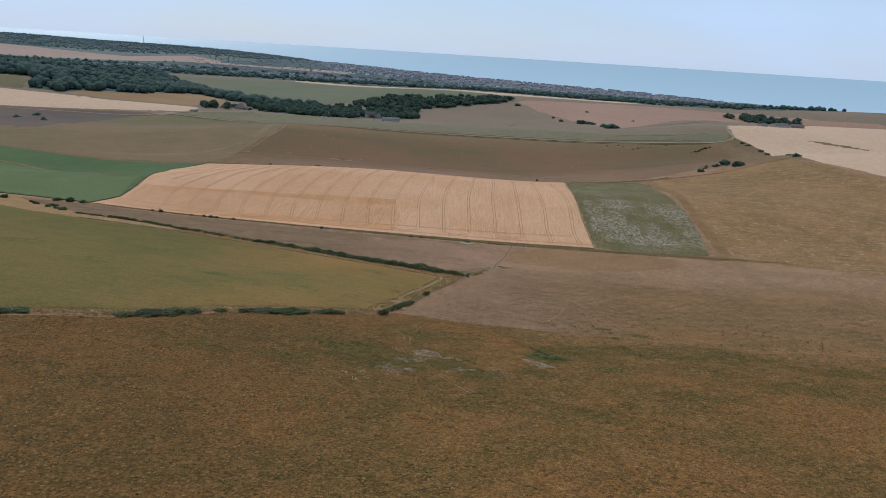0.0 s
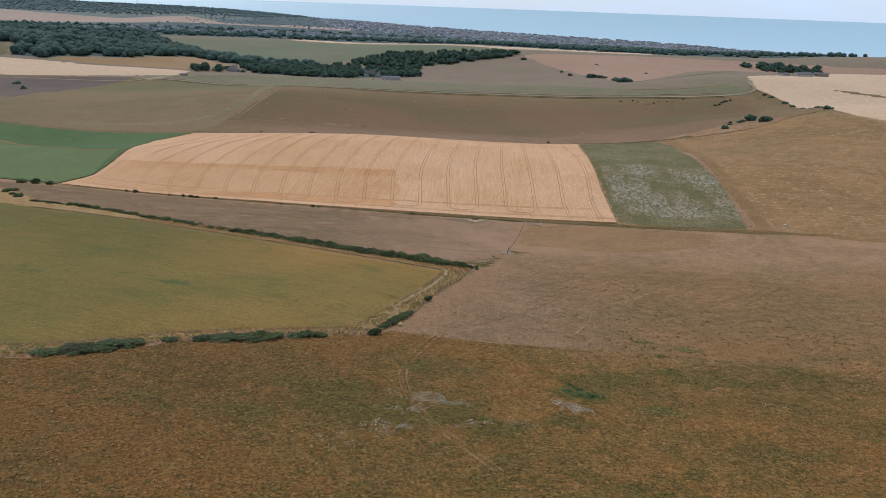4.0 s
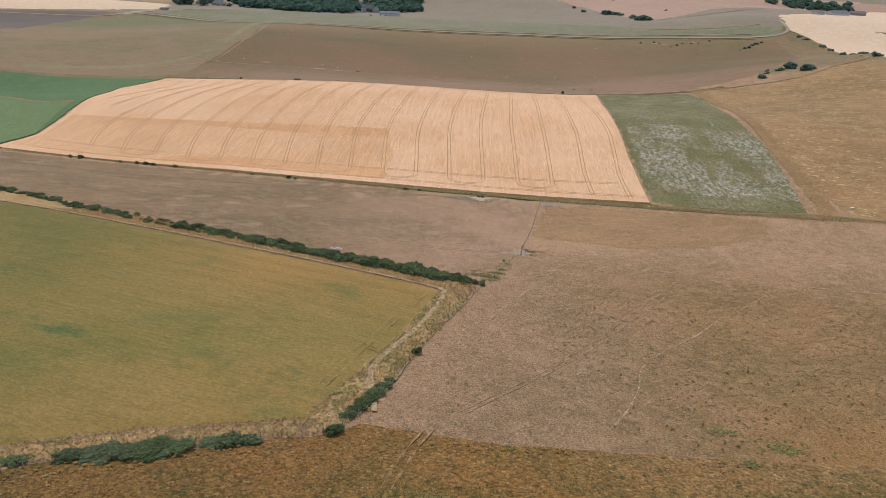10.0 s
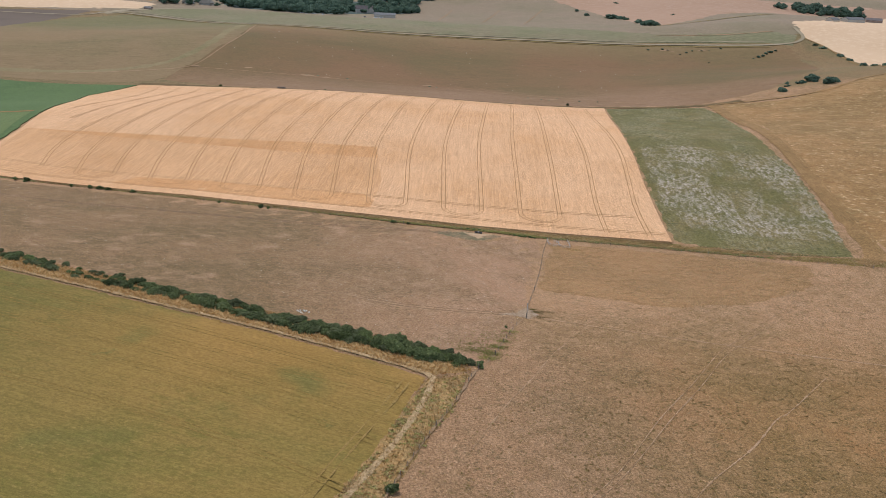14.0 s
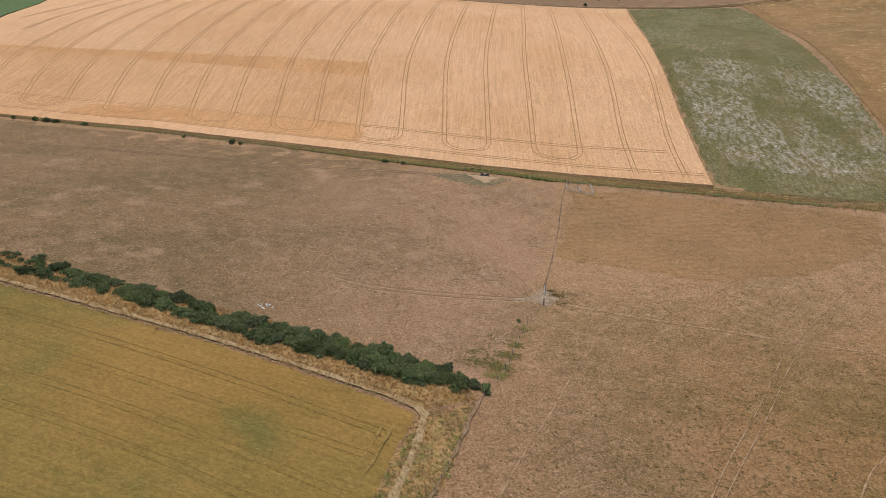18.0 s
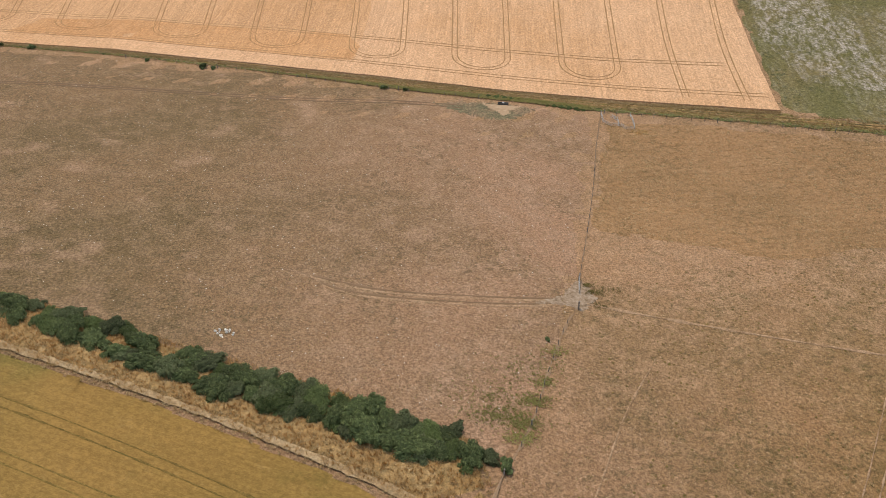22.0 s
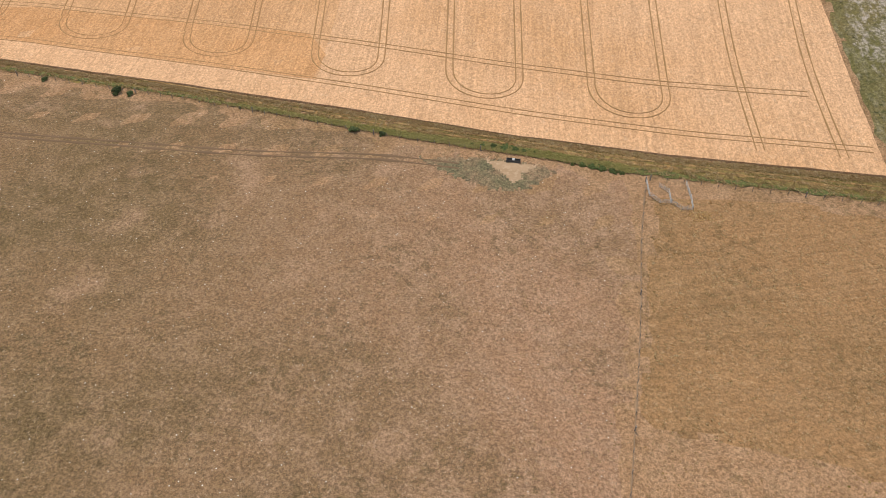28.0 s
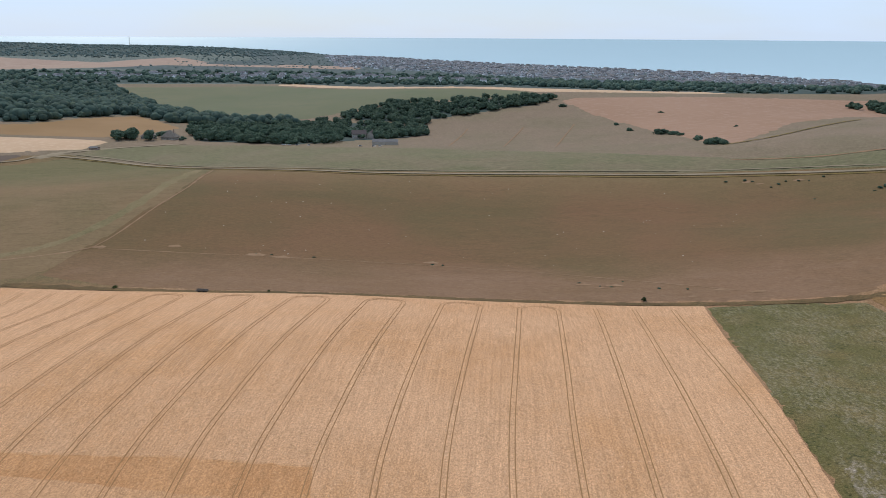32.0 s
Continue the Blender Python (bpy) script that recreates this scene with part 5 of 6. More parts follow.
rng = np.random.default_rng(77)
HEDGE = [(-19, -52), (-33, -48.5), (-50, -42), (-68, -36), (-92, -26), (-120, -17), (-157, -4), (-200, 15), (-239, 30)]
hl = smooth_line(HEDGE, 1.0)
seg = np.concatenate([[0], np.cumsum(np.linalg.norm(np.diff(hl, axis=0), axis=1))])
s = 1.0
n_hedge = 0
while s < seg[-1]:
    i = int(np.searchsorted(seg, s))
    d = hl[min(i + 1, len(hl) - 1)] - hl[max(i - 1, 0)]
    d = d / np.linalg.norm(d)
    thick = np.interp(s, (0, 12, 60, 130, 170, 240), (0.8, 1.7, 2.1, 1.7, 1.2, 0.8))
    for side in ((-1, 1) if thick > 1.3 else (0,)):
        q = hl[i] + np.array((-d[1], d[0])) * (side * thick + rng.normal(0, 0.5))
        if not 56.5 < s < 60 and rng.random() > (0.05 if s < 120 else 0.25):
            set_plant(shrubs[int(rng.integers(6))], q[0], q[1], rng.uniform(0, 6.28), float(rng.uniform(0.5, 1.02) * np.interp(s, (0, 8, 70, 110, 240), (0.75, 1, 0.95, 0.68, 0.55))), group="shrubs of the field hedge", tall=float(rng.uniform(0.7, 1.15)))
            n_hedge += 1
    s += float(rng.uniform(2.1, 3.1))
for x, y, k in ((-252, 46, 0.8), (-262, 60, 0.6), (-275, 80, 0.9), (-279, 96, 0.7), (-295, 104, 0.8), (-305, 118, 0.6), (-330, 132, 0.9), (-345, 146, 1.0), (-352, 150, 1.0), (-300, 146, 0.9), (-292, 148, 1.1), (-283, 148, 0.9)):
    set_plant(shrubs[int(rng.integers(6))], x, y, rng.uniform(0, 6), k, "dark green shrub at a field boundary", "boundary shrubs")
# the fence below the barley
for x, y, k, tl in ((-50.8, -160, 0.4, 1.9), (-49, -153, 0.42, 1.1), (-47.5, -150, 0.45, 1.1), (-46, -146, 0.5, 1.1), (-44.5, -142, 0.5, 1.1), (-43, -138, 0.42, 1), (-42, -134.5, 0.3, 1), (-65.8, -166, 0.55, 0.8), (-69, -166.8, 0.7, 0.85), (-72.3, -167.6, 0.5, 0.8), (-78.5, -171.2, 0.7, 0.8), (-82.5, -172.4, 0.85, 0.75), (-86, -173.6, 0.7, 0.8), (-90, -174.6, 0.8, 0.7), (-94.5, -175.8, 0.6, 0.7), (-102.5, -178.5, 0.45, 0.9), (-111, -183.5, 0.8, 0.7), (-116, -187, 1.0, 0.65), (-122, -190, 0.95, 0.7), (-128, -193, 0.7, 0.7), (-158, -197, 0.8, 0.7), (-163, -199, 0.7, 0.7)):
    set_plant(shrubs[int(rng.integers(6))], x, y, math.radians(25) + rng.uniform(-0.4, 0.4), k * 1.4, "dark green bramble bush along the lower fence", "fence bushes", tall=tl * 0.6)
bramble = [plant_kind("bramble", ("stem", "foliage"), 340 + k, 3.4, 1.3, 9, 1100, 0.2, M["sage" if k else "foliage_bright"], "low grey green bramble at the hedge foot", "bramble") for k in range(3)]
for s in np.arange(4.0, seg[-1] - 6, 3.4):
    i = int(np.searchsorted(seg, s))
    d = hl[i] - hl[i - 1]
    d = d / np.linalg.norm(d)
    if rng.random() < 0.72:
        q = hl[i] - np.array((-d[1], d[0])) * (3.0 + rng.normal(0, 0.7)) * (1 if rng.random() < 0.65 else -0.9)
        set_plant(bramble[int(rng.integers(3))], q[0], q[1], rng.uniform(0, 6), float(rng.uniform(0.6, 1.25)), group="brambles of the field hedge")
set_plant(low_bush[0], -36.2, -117, 0.3, 1.0, "small round dark bush beside the fence")
set_plant(low_bush[1], -17.5, -53.5, 1.3, 0.95, "small round dark bush at the fence corner")
set_plant(low_bush[2], -8.4, -20.8, 2.3, 0.42, "tiny dark bush in grazed pasture")
for x, y, k in ((-110.5, 122.5, 1.0), (-107, 121.5, 0.65), (-49, 106.5, 0.75), (-42.2, 105, 0.6), (-131, 128, 0.6), (-174, 136.5, 0.9), (-148, 133, 0.35), (-186, 137.5, 0.9), (-190, 138, 1.1), (-195, 138.5, 1.0), (-204, 139, 0.8), (-226, 141, 1.2), (-232, 142, 1.0), (-78, 116, 0.3), (69.5, 409, 1.2), (-205, 423, 1.0), (-120, 409, 0.7)):
    set_plant(low_bush[int(rng.integers(3))], x, y, rng.uniform(0, 6), k, "small dark bush on the weedy field verge", "verge bushes")
# hawthorns on the right-hand hill
for x, y, k in ((237, 415, 0.62), (259, 436, 0.5), (270, 440, 0.85), (277, 424, 0.8), (283, 430, 0.55), (246, 430, 0.3), (250, 441, 0.3)):
    set_plant(trees[int(rng.integers(4))], x, y, rng.uniform(0, 6), k, "dark rounded hawthorn standing on the hillside", "hillside hawthorns", sink=2.4 * k, tall=0.85)
for x, y, k in ((175, 1104, 0.5), (182, 1045, 0.7), (205, 1000, 0.9), (212, 996, 0.9), (221, 985, 0.8), (226, 973, 0.6), (232, 921, 0.9), (229, 868, 0.9), (234, 862, 1.0), (240, 856, 0.9), (124, 1270, 0.7), (300, 1010, 0.4), (250, 1180, 0.5)):
    set_plant(trees[int(rng.integers(4))], x, y, rng.uniform(0, 6), k, "dark scrubby bush in a distant field", "field scrub", sink=1.5 * k, tall=0.85)
for x, y, k in ((379, 700, 0.4), (384, 690, 0.5), (391, 660, 0.6), (392, 640, 0.6), (388, 600, 0.6), (380, 560, 0.6), (370, 520, 0.6), (360, 480, 0.55), (350, 455, 0.6), (-560, 690, 0.9), (-592, 740, 1.0), (-600, 700, 0.8)):
    set_plant(trees[int(rng.integers(4))], x, y, rng.uniform(0, 6), k, "dark bush along the hilltop boundary", "boundary bushes", sink=3.0 * k, tall=0.8)
for x, y, k in ((236, 690, 0.22), (244, 696, 0.18), (228, 684, 0.16), (262, 694, 0.15), (276, 700, 0.2), (197, 702, 0.2), (213, 703, 0.24), (218, 700, 0.18), (254, 695, 0.22), (306, 665, 0.3), (312, 668, 0.34), (318, 676, 0.34), (324, 680, 0.38), (331, 684, 0.26), (300, 660, 0.16), (250, 650, 0.15)):
    set_plant(trees[int(rng.integers(4))], x, y, rng.uniform(0, 6), k, "low dark gorse clump on a grassy slope", "gorse clumps", tall=0.7)
for x, y, k in ((42, 448, 0.12), (52, 440, 0.10), (58, 438, 0.12), (66, 449, 0.09), (-148, 496, 0.10), (-138, 495, 0.13), (-112, 494, 0.14), (-40, 489, 0.14), (-34, 488, 0.14), (82, 432, 0.14), (96, 428, 0.12)):
    set_plant(trees[int(rng.integers(4))], x, y, rng.uniform(0, 6), k, "low dark gorse clump on a grassy slope", "gorse clumps", tall=0.7)
# the wood beyond the ridge
deep_wood = []
for outline, n, sd, single in ((WOOD_A, 290, 5, 150), ([(553, 1235), (610, 1235), (704, 1262), (720, 1310), (600, 1315), (545, 1280)], 46, 7, 24), ([(-402, 932), (-372, 955), (-395, 985), (-425, 960)], 6, 8, 6)):
    spots = scatter(outline, n, sd, 6.6)
    spots = spots[np.argsort(spots[:, 1])]
    deep_wood += [tuple(q) for q in spots[single:]]
    for x, y in spots[:single]:
        if -176 < x < -118 and y < 1060:
            continue
        set_plant(trees[int(rng.integers(4))], x, y, rng.uniform(0, 6), float(rng.uniform(0.75, 1.25)), "dark green broadleaf tree in a dense wood", "trees of the wood")

# far woods: nobody could count them
blob = leafy("far_crown", 91, [(0, 0, 3.6, 4.6, 4.3, 3.7), (3.2, 1.2, 2.8, 3.0, 3.0, 2.6)], 20, 0.8, M["hazy_tree"], core=1.0, smooth=2)
speck = leafy("small_crown", 92, [(0, 0, 3.2, 4.4, 4.0, 3.6), (3.0, 1.2, 2.6, 2.8, 2.8, 2.4)], 8, 0.8, M["hazy_tree"], core=1.0, smooth=1)
for crown in (blob, speck):
    crown.polygons.foreach_set("use_smooth", [True] * len(crown.polygons))


def far_wood(name, outline, n, sd, label, size=(0.6, 1.35), mat="hazy_tree", crown=None):
    r = np.random.default_rng(sd)
    rows = [(x, y, hz(x, y) - 0.6, r.uniform(0, 6.28), r.uniform(*size)) for x, y in scatter(outline, n, sd)]
    return tagged(new(name, joined(name, crown or blob, rows, M[mat], True)), label, "woodland", kind="stuff")


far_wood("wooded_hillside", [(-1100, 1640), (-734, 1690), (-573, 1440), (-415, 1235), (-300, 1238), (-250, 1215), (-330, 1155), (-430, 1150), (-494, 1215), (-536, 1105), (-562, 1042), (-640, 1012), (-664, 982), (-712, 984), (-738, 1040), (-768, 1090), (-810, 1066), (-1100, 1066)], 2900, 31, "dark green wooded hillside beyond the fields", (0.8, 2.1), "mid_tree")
crown = leafy("crown_of_wood", 95, lobes_for(63, 14.0, 11.0, 12, 0.35), 300, 0.9, M["tree"], core=0.98, smooth=1)
r6 = np.random.default_rng(6)
tagged(new("wood", joined("wood", crown, [(x, y, hz(x, y) - 0.5, r6.uniform(0, 6.28), r6.uniform(0.75, 1.25)) for x, y in [*scatter(WOOD_B, 190, 6, 6.5), *deep_wood]], M["tree"])), "dense dark broadleaf wood tapering up the hill", "woodland", kind="stuff")
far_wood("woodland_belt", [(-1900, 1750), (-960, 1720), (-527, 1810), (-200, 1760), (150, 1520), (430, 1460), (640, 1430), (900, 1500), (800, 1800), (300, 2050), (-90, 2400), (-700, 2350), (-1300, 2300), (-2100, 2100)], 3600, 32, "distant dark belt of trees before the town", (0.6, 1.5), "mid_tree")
far_wood("hilltop_wood", [(-2400, 2850), (-1700, 2790), (-1150, 2800), (-1000, 2960), (-760, 3000), (-640, 3300), (-700, 3900), (-1500, 4100), (-2600, 4000)], 5200, 33, "distant tree covered hill", (0.5, 1.1), "hazy_tree", speck)
far_wood("town_trees", [(-1000, 2450), (-90, 2500), (300, 2100), (800, 1850), (1000, 1900), (1050, 2300), (800, 2850), (-80, 3750), (-900, 3900), (-900, 3200)], 2200, 34, "scattered garden trees of a seaside town", (0.35, 0.85), "hazy_tree", speck)


# ---- houses ----
def house_parts(w, d, h, roof_h, wall, roof):
    walls = mesh_of("wall", [(-w, -d, -1), (w, -d, -1), (w, d, -1), (-w, d, -1), (-w, -d, h), (w, -d, h), (w, d, h), (-w, d, h), (-w, 0, h + roof_h * 0.97), (w, 0, h + roof_h * 0.97)],
                    [(0, 1, 5, 4), (2, 3, 7, 6), (1, 2, 6, 9, 5), (3, 0, 4, 8, 7)], wall)
    e = 0.35
    rv = []
    for t in (0.0, 0.22):
        rv += [(-w - e, -d - e, h - 0.25 + t), (w + e, -d - e, h - 0.25 + t), (w + e, 0, h + roof_h + t), (-w - e, 0, h + roof_h + t), (-w - e, d + e, h - 0.25 + t), (w + e, d + e, h - 0.25 + t)]
    rf = [(6, 7, 8, 9), (9, 8, 11, 10), (1, 0, 3, 2), (2, 3, 4, 5), (0, 1, 7, 6), (4, 10, 11, 5), (0, 6, 9, 3), (3, 9, 10, 4), (1, 2, 8, 7), (2, 5, 11, 8)]
    return walls, mesh_of("roof", rv, rf, roof)


def hipped_roof(w, d, h, roof_h, roof):
    """A steep roof hipped at both ends, with deep eaves."""
    e, r = 0.9, max(0.5, w - d) * 0.5
    low = [(-w - e, -d - e), (w + e, -d - e), (w + e, d + e), (-w - e, d + e)]
    v = [(x, y, h - 0.7) for x, y in low] + [(x, y, h - 0.35) for x, y in low] + [(-r, 0, h + roof_h), (r, 0, h + roof_h)]
    return mesh_of("roof", v, [(3, 2, 1, 0), (0, 1, 5, 4), (1, 2, 6, 5), (2, 3, 7, 6), (3, 0, 4, 7), (4, 5, 9, 8), (5, 6, 9), (6, 7, 8, 9), (7, 4, 8)], roof)


def box_mesh(name, x0, y0, z0, x1, y1, z1, mat):
    v = [(x, y, z) for z in (z0, z1) for x, y in ((x0, y0), (x1, y0), (x1, y1), (x0, y1))]
    return mesh_of(name, v, [(3, 2, 1, 0), (4, 5, 6, 7), (0, 1, 5, 4), (1, 2, 6, 5), (2, 3, 7, 6), (3, 0, 4, 7)], mat)


def cottage(x, y, turn, w, d, h, rh, wall, roof, label, windows=4, chimney=True, hipped=False):
    ob = thing("house", label, "house", "farm buildings", pose(x, y, hz(x, y), 0, 0, turn))
    wm, rm = house_parts(w, d, h, rh, wall, roof)
    if hipped:
        wm = box_mesh("wall", -w, -d, -1, w, d, h, wall)
        rm = hipped_roof(w, d, h, rh, roof)
    part("wall", wm, parent=ob)
    rf = part("roof", rm, parent=ob)
    if chimney:
        part("chimney", box_mesh("chimney", w * 0.6 - 0.45, -0.4, h + rh * 0.6, w * 0.6 + 0.45, 0.4, h + rh + 1.2, M["brick"]), parent=rf)
    for k in range(windows):
        cx = -w + (k + 0.5) * 2 * w / windows
        for z in ((1.0, 3.6) if h > 4.5 else (1.0,)):
            win = part("window", box_mesh("window", cx - 0.6, -d - 0.05, z, cx + 0.6, -d + 0.03, z + 1.25, M["white"]), parent=ob)
            part("pane", box_mesh("pane", cx - 0.5, -d - 0.06, z + 0.1, cx + 0.5, -d - 0.052, z + 1.15, M["glass"]), parent=win)
    part("door", box_mesh("door", -0.5, -d - 0.06, 0, 0.5, -d + 0.03, 2.05, M["post"]), parent=ob)
    return ob


cottage(-386, 966, 15, 8, 5.5, 3.2, 6.0, M["render_wall"], M["thatch"], "low house with a steep hipped thatched roof", 5, True, True)
cottage(-361, 966, -10, 8.5, 6, 3.4, 7.0, M["render_wall"], M["thatch"], "house with a tall hipped thatched roof", 5, True, True)
cottage(-154, 1060, 8, 9, 5, 6.6, 4.4, M["render_wall"], M["roof"], "large pale house half hidden in trees")
cottage(-139, 1066, 80, 6, 4.5, 6.0, 4.0, M["render_wall"], M["roof"], "pale house wing with a tiled roof")
cottage(-114, 985, 4, 15, 5, 4.2, 2.4, M["render_wall"], M["roof_grey"], "long low grey roofed barn by the wood", 0, False)
cottage(-416, 888, -14, 5, 2.5, 2.4, 1.0, M["brick"], M["roof_grey"], "small low stable by the lane junction", 0, False)
cottage(500, 880, 20, 14, 7, 4.0, 2.6, M["render_wall"], M["roof_grey"], "grey roofed farm barn beside the clump", 0, False)
cottage(532, 892, -10, 10, 6, 3.6, 2.4, M["brick"], M["roof"], "low brick farm building beside the clump", 0, False)
cottage(470, 872, 35, 8, 5, 3.2, 2.0, M["render_wall"], M["roof_grey"], "small farm shed beside the clump", 0, False)

town = [(-420, 2660), (-90, 2560), (300, 2150), (700, 1900), (960, 1880), (1040, 2320), (810, 2880), (-80, 3800), (-420, 3990), (-560, 3300)]
kinds = [house_parts(rw, rd, rh, rr, M[a], M[b]) for rw, rd, rh, rr, a, b in ((6, 4.5, 4.8, 2.8, "town_wall", "town_roof"), (8, 4.5, 5.2, 2.6, "town_wall", "town_roof"), (5, 4.5, 3.2, 2.8, "town_wall", "town_roof"), (16, 6, 6.0, 2.0, "town_wall", "roof_grey"))]
for x, y in scatter([(-1000, 1900), (-560, 1950), (-200, 1880), (60, 1700), (120, 1800), (-150, 2200), (-600, 2280), (-1000, 2200)], 120, 53):
    wm, rm = kinds[int(rng.integers(3))]
    ob = thing("house", "distant grey roofed house among trees", "house", "houses among the tree belt", pose(x, y, hz(x, y) + 3.5, 0, 0, float(rng.uniform(-30, 30))))
    part("wall", wm, parent=ob)
    part("roof", rm, parent=ob)
spots = scatter(town, 2500, 51)
order = np.argsort(spots[:, 1])
spots = spots[order]
for k, (x, y) in enumerate(spots[:280]):
    wm, rm = kinds[(k * 7) % 3 if k % 14 else 3]
    ob = thing("town_house", "distant pale house with a pitched roof", "house", "houses of the town", pose(x, y, hz(x, y), 0, 0, float(rng.uniform(-40, 40)) + 90 * (k % 2)))
    part("wall", wm, parent=ob)
    part("roof", rm, parent=ob)
for j, nm in ((0, "town_walls"), (1, "town_roofs")):
    for q in range(4):
        rows = [(x, y, hz(x, y), (i * 0.37) % 0.9 + 1.57 * (i % 2), 1.0) for i, (x, y) in enumerate(spots[280:]) if (0, 0, 0, 0, 1, 1, 1, 2, 2, 2, 2, 3)[i % 12] == q]
        tagged(new(nm, joined(nm, kinds[q][j], rows, kinds[q][j].materials[0])), "rows of distant seaside town houses" if j == 0 else "tiled roofs of the distant town", "town", kind="stuff")

# cars parked along the edge of the wood
def parked_car(x, y, turn, mat, label):
    car = thing("car", label, "car", "parked cars", pose(x, y, hz(x, y) + 0.5, 0, 0, turn))
    for nm, m, ring in (("body", mat, ((-2.1, 0.30, 0.86), (2.1, 0.30, 0.86), (2.15, 0.78, 0.88), (-2.1, 0.85, 0.88))), ("cabin", M["glass"], ((-1.7, 0.85, 0.78), (1.1, 0.80, 0.78), (0.5, 1.42, 0.66), (-1.3, 1.45, 0.66)))):
        v = [(px, side * half, z) for side in (-1, 1) for px, z, half in ring]
        part(nm, mesh_of(nm, v, [(0, 1, 2, 3), (7, 6, 5, 4), (0, 4, 5, 1), (1, 5, 6, 2), (2, 6, 7, 3), (3, 7, 4, 0)], m), parent=car)
    for u in (-1.3, 1.35):
        for w in (-0.8, 0.8):
            bm = bmesh.new()
            bmesh.ops.create_cone(bm, cap_ends=True, segments=10, radius1=0.32, radius2=0.32, depth=0.2)
            part("wheel", bm, M["tyre"], car, at=pose(u, w, 0.32, 90))


for k, (x, y) in enumerate(((-224, 940), (-218, 941), (-209, 941.5), (-124, 952), (-117, 952.5), (-139, 950), (-196, 943))):
    parked_car(x, y, 8 + 11 * (k % 3), M["white"] if k % 3 != 2 else M["metal"], "white car parked at the edge of the wood" if k % 3 != 2 else "silver car parked at the edge of the wood")
# lone trees before the wood
for x, y, k in ((-121, 1110, 0.6), (-109, 1118, 0.75), (-92, 1108, 0.8), (15, 1272, 0.7), (42, 1284, 0.8), (113, 1334, 1.1), (104, 1338, 1.0), (-410, 962, 0.75), (-400, 955, 0.7), (-376, 985, 0.9), (-345, 962, 0.6)):
    set_plant(trees[int(rng.integers(4))], x, y, rng.uniform(0, 6), k, "single rounded dark tree beside the wood", "lone trees", tall=0.9)

# the tall mast on the far hill
mx, my = -1393.0, 3500.0
mast = thing("radio_mast", "tall thin lattice mast on a wooded hill", "mast", at=pose(mx, my, hz(mx, my)))
for k in range(3):
    a = 2.094 * k
    part("leg", box_mesh("leg", math.cos(a) * 1.2 - 0.25, math.sin(a) * 1.2 - 0.25, -1, math.cos(a) * 1.2 + 0.25, math.sin(a) * 1.2 + 0.25, 36, M["metal"]), parent=mast)
for z in range(4, 36, 6):
    part("brace", box_mesh("brace", -1.3, -1.2, z, 1.3, 1.2, z + 0.3, M["metal"]), parent=mast)

# ---- fence, gate, hurdles, trough ----
def post_mesh(h, r):
    bm = bmesh.new()
    bmesh.ops.create_cone(bm, cap_ends=True, segments=7, radius1=r, radius2=r * 0.9, depth=h + 0.4)
    bmesh.ops.translate(bm, verts=bm.verts, vec=(0, 0, (h - 0.4) / 2))
    me = bpy.data.meshes.new("post")
    bm.to_mesh(me)
    bm.free()
    me.materials.append(M["post"])
    return me


POST, BIG_POST = post_mesh(1.25, 0.07), post_mesh(1.5, 0.14)


def tube_along(name, pts, r, mat):
    verts, faces = [], []
    pts = [Vector(p) for p in pts]
    for i, p in enumerate(pts):
        d = (pts[min(i + 1, len(pts) - 1)] - pts[max(i - 1, 0)]).normalized()
        a = d.cross(Vector((0, 0, 1)))
        a = a.normalized() if a.length > 1e-3 else Vector((1, 0, 0))
        b = d.cross(a)
        for k in range(4):
            verts.append(p + a * math.cos(k * 1.5708) * r + b * math.sin(k * 1.5708) * r)
    for i in range(len(pts) - 1):
        for k in range(4):
            faces.append((4 * i + k, 4 * i + (k + 1) % 4, 4 * i + 4 + (k + 1) % 4, 4 * i + 4 + k))
    n = len(verts)
    faces += [(3, 2, 1, 0), (n - 4, n - 3, n - 2, n - 1)]
    return mesh_of(name, verts, faces, mat)


def fence(line, label, gap=3.4):
    f = thing("fence", label, "fence")
    q = smooth_line(line, gap)
    for i, (x, y) in enumerate(q):
        big = i in (0, len(q) - 1) or i % 9 == 0
        part("post", BIG_POST if big else POST, parent=f, at=pose(x, y, hz(x, y), rng.normal(0, 2.5), rng.normal(0, 2.5), rng.uniform(0, 90)))
    for z in (0.35, 0.75, 1.1):
        part("wire", tube_along("wire", [(x, y, hz(x, y) + z) for x, y in q], 0.007, M["wire"]), parent=f)
    return f


fence([(17, 88), (13, 68), (9.2, 45), (4.5, 21), (0.3, 1.2)], "post and wire fence running up the pasture")
fence([(-1.3, -10.2), (-4, -15), (-9, -30), (-13, -44), (-17, -53)], "post and wire fence from the gateway to the hedge")
fence([(-18, -55), (-20, -61), (-25, -79), (-30, -94), (-37, -118), (-41, -135), (-47, -152), (-52, -160)], "old timber fence along the field margin")
fence([(-53, -160.5), (-75, -168), (-95, -177), (-130, -195)], "post and wire fence below the crop")
fence([(-139, 130), (-93, 119.4), (-65, 111.4), (-38, 103.4), (-19, 99)], "post and wire fence along the verge")
fence([(18, 88.5), (61, 80.8), (106, 71.2), (150, 63)], "post and wire fence below the wheat")


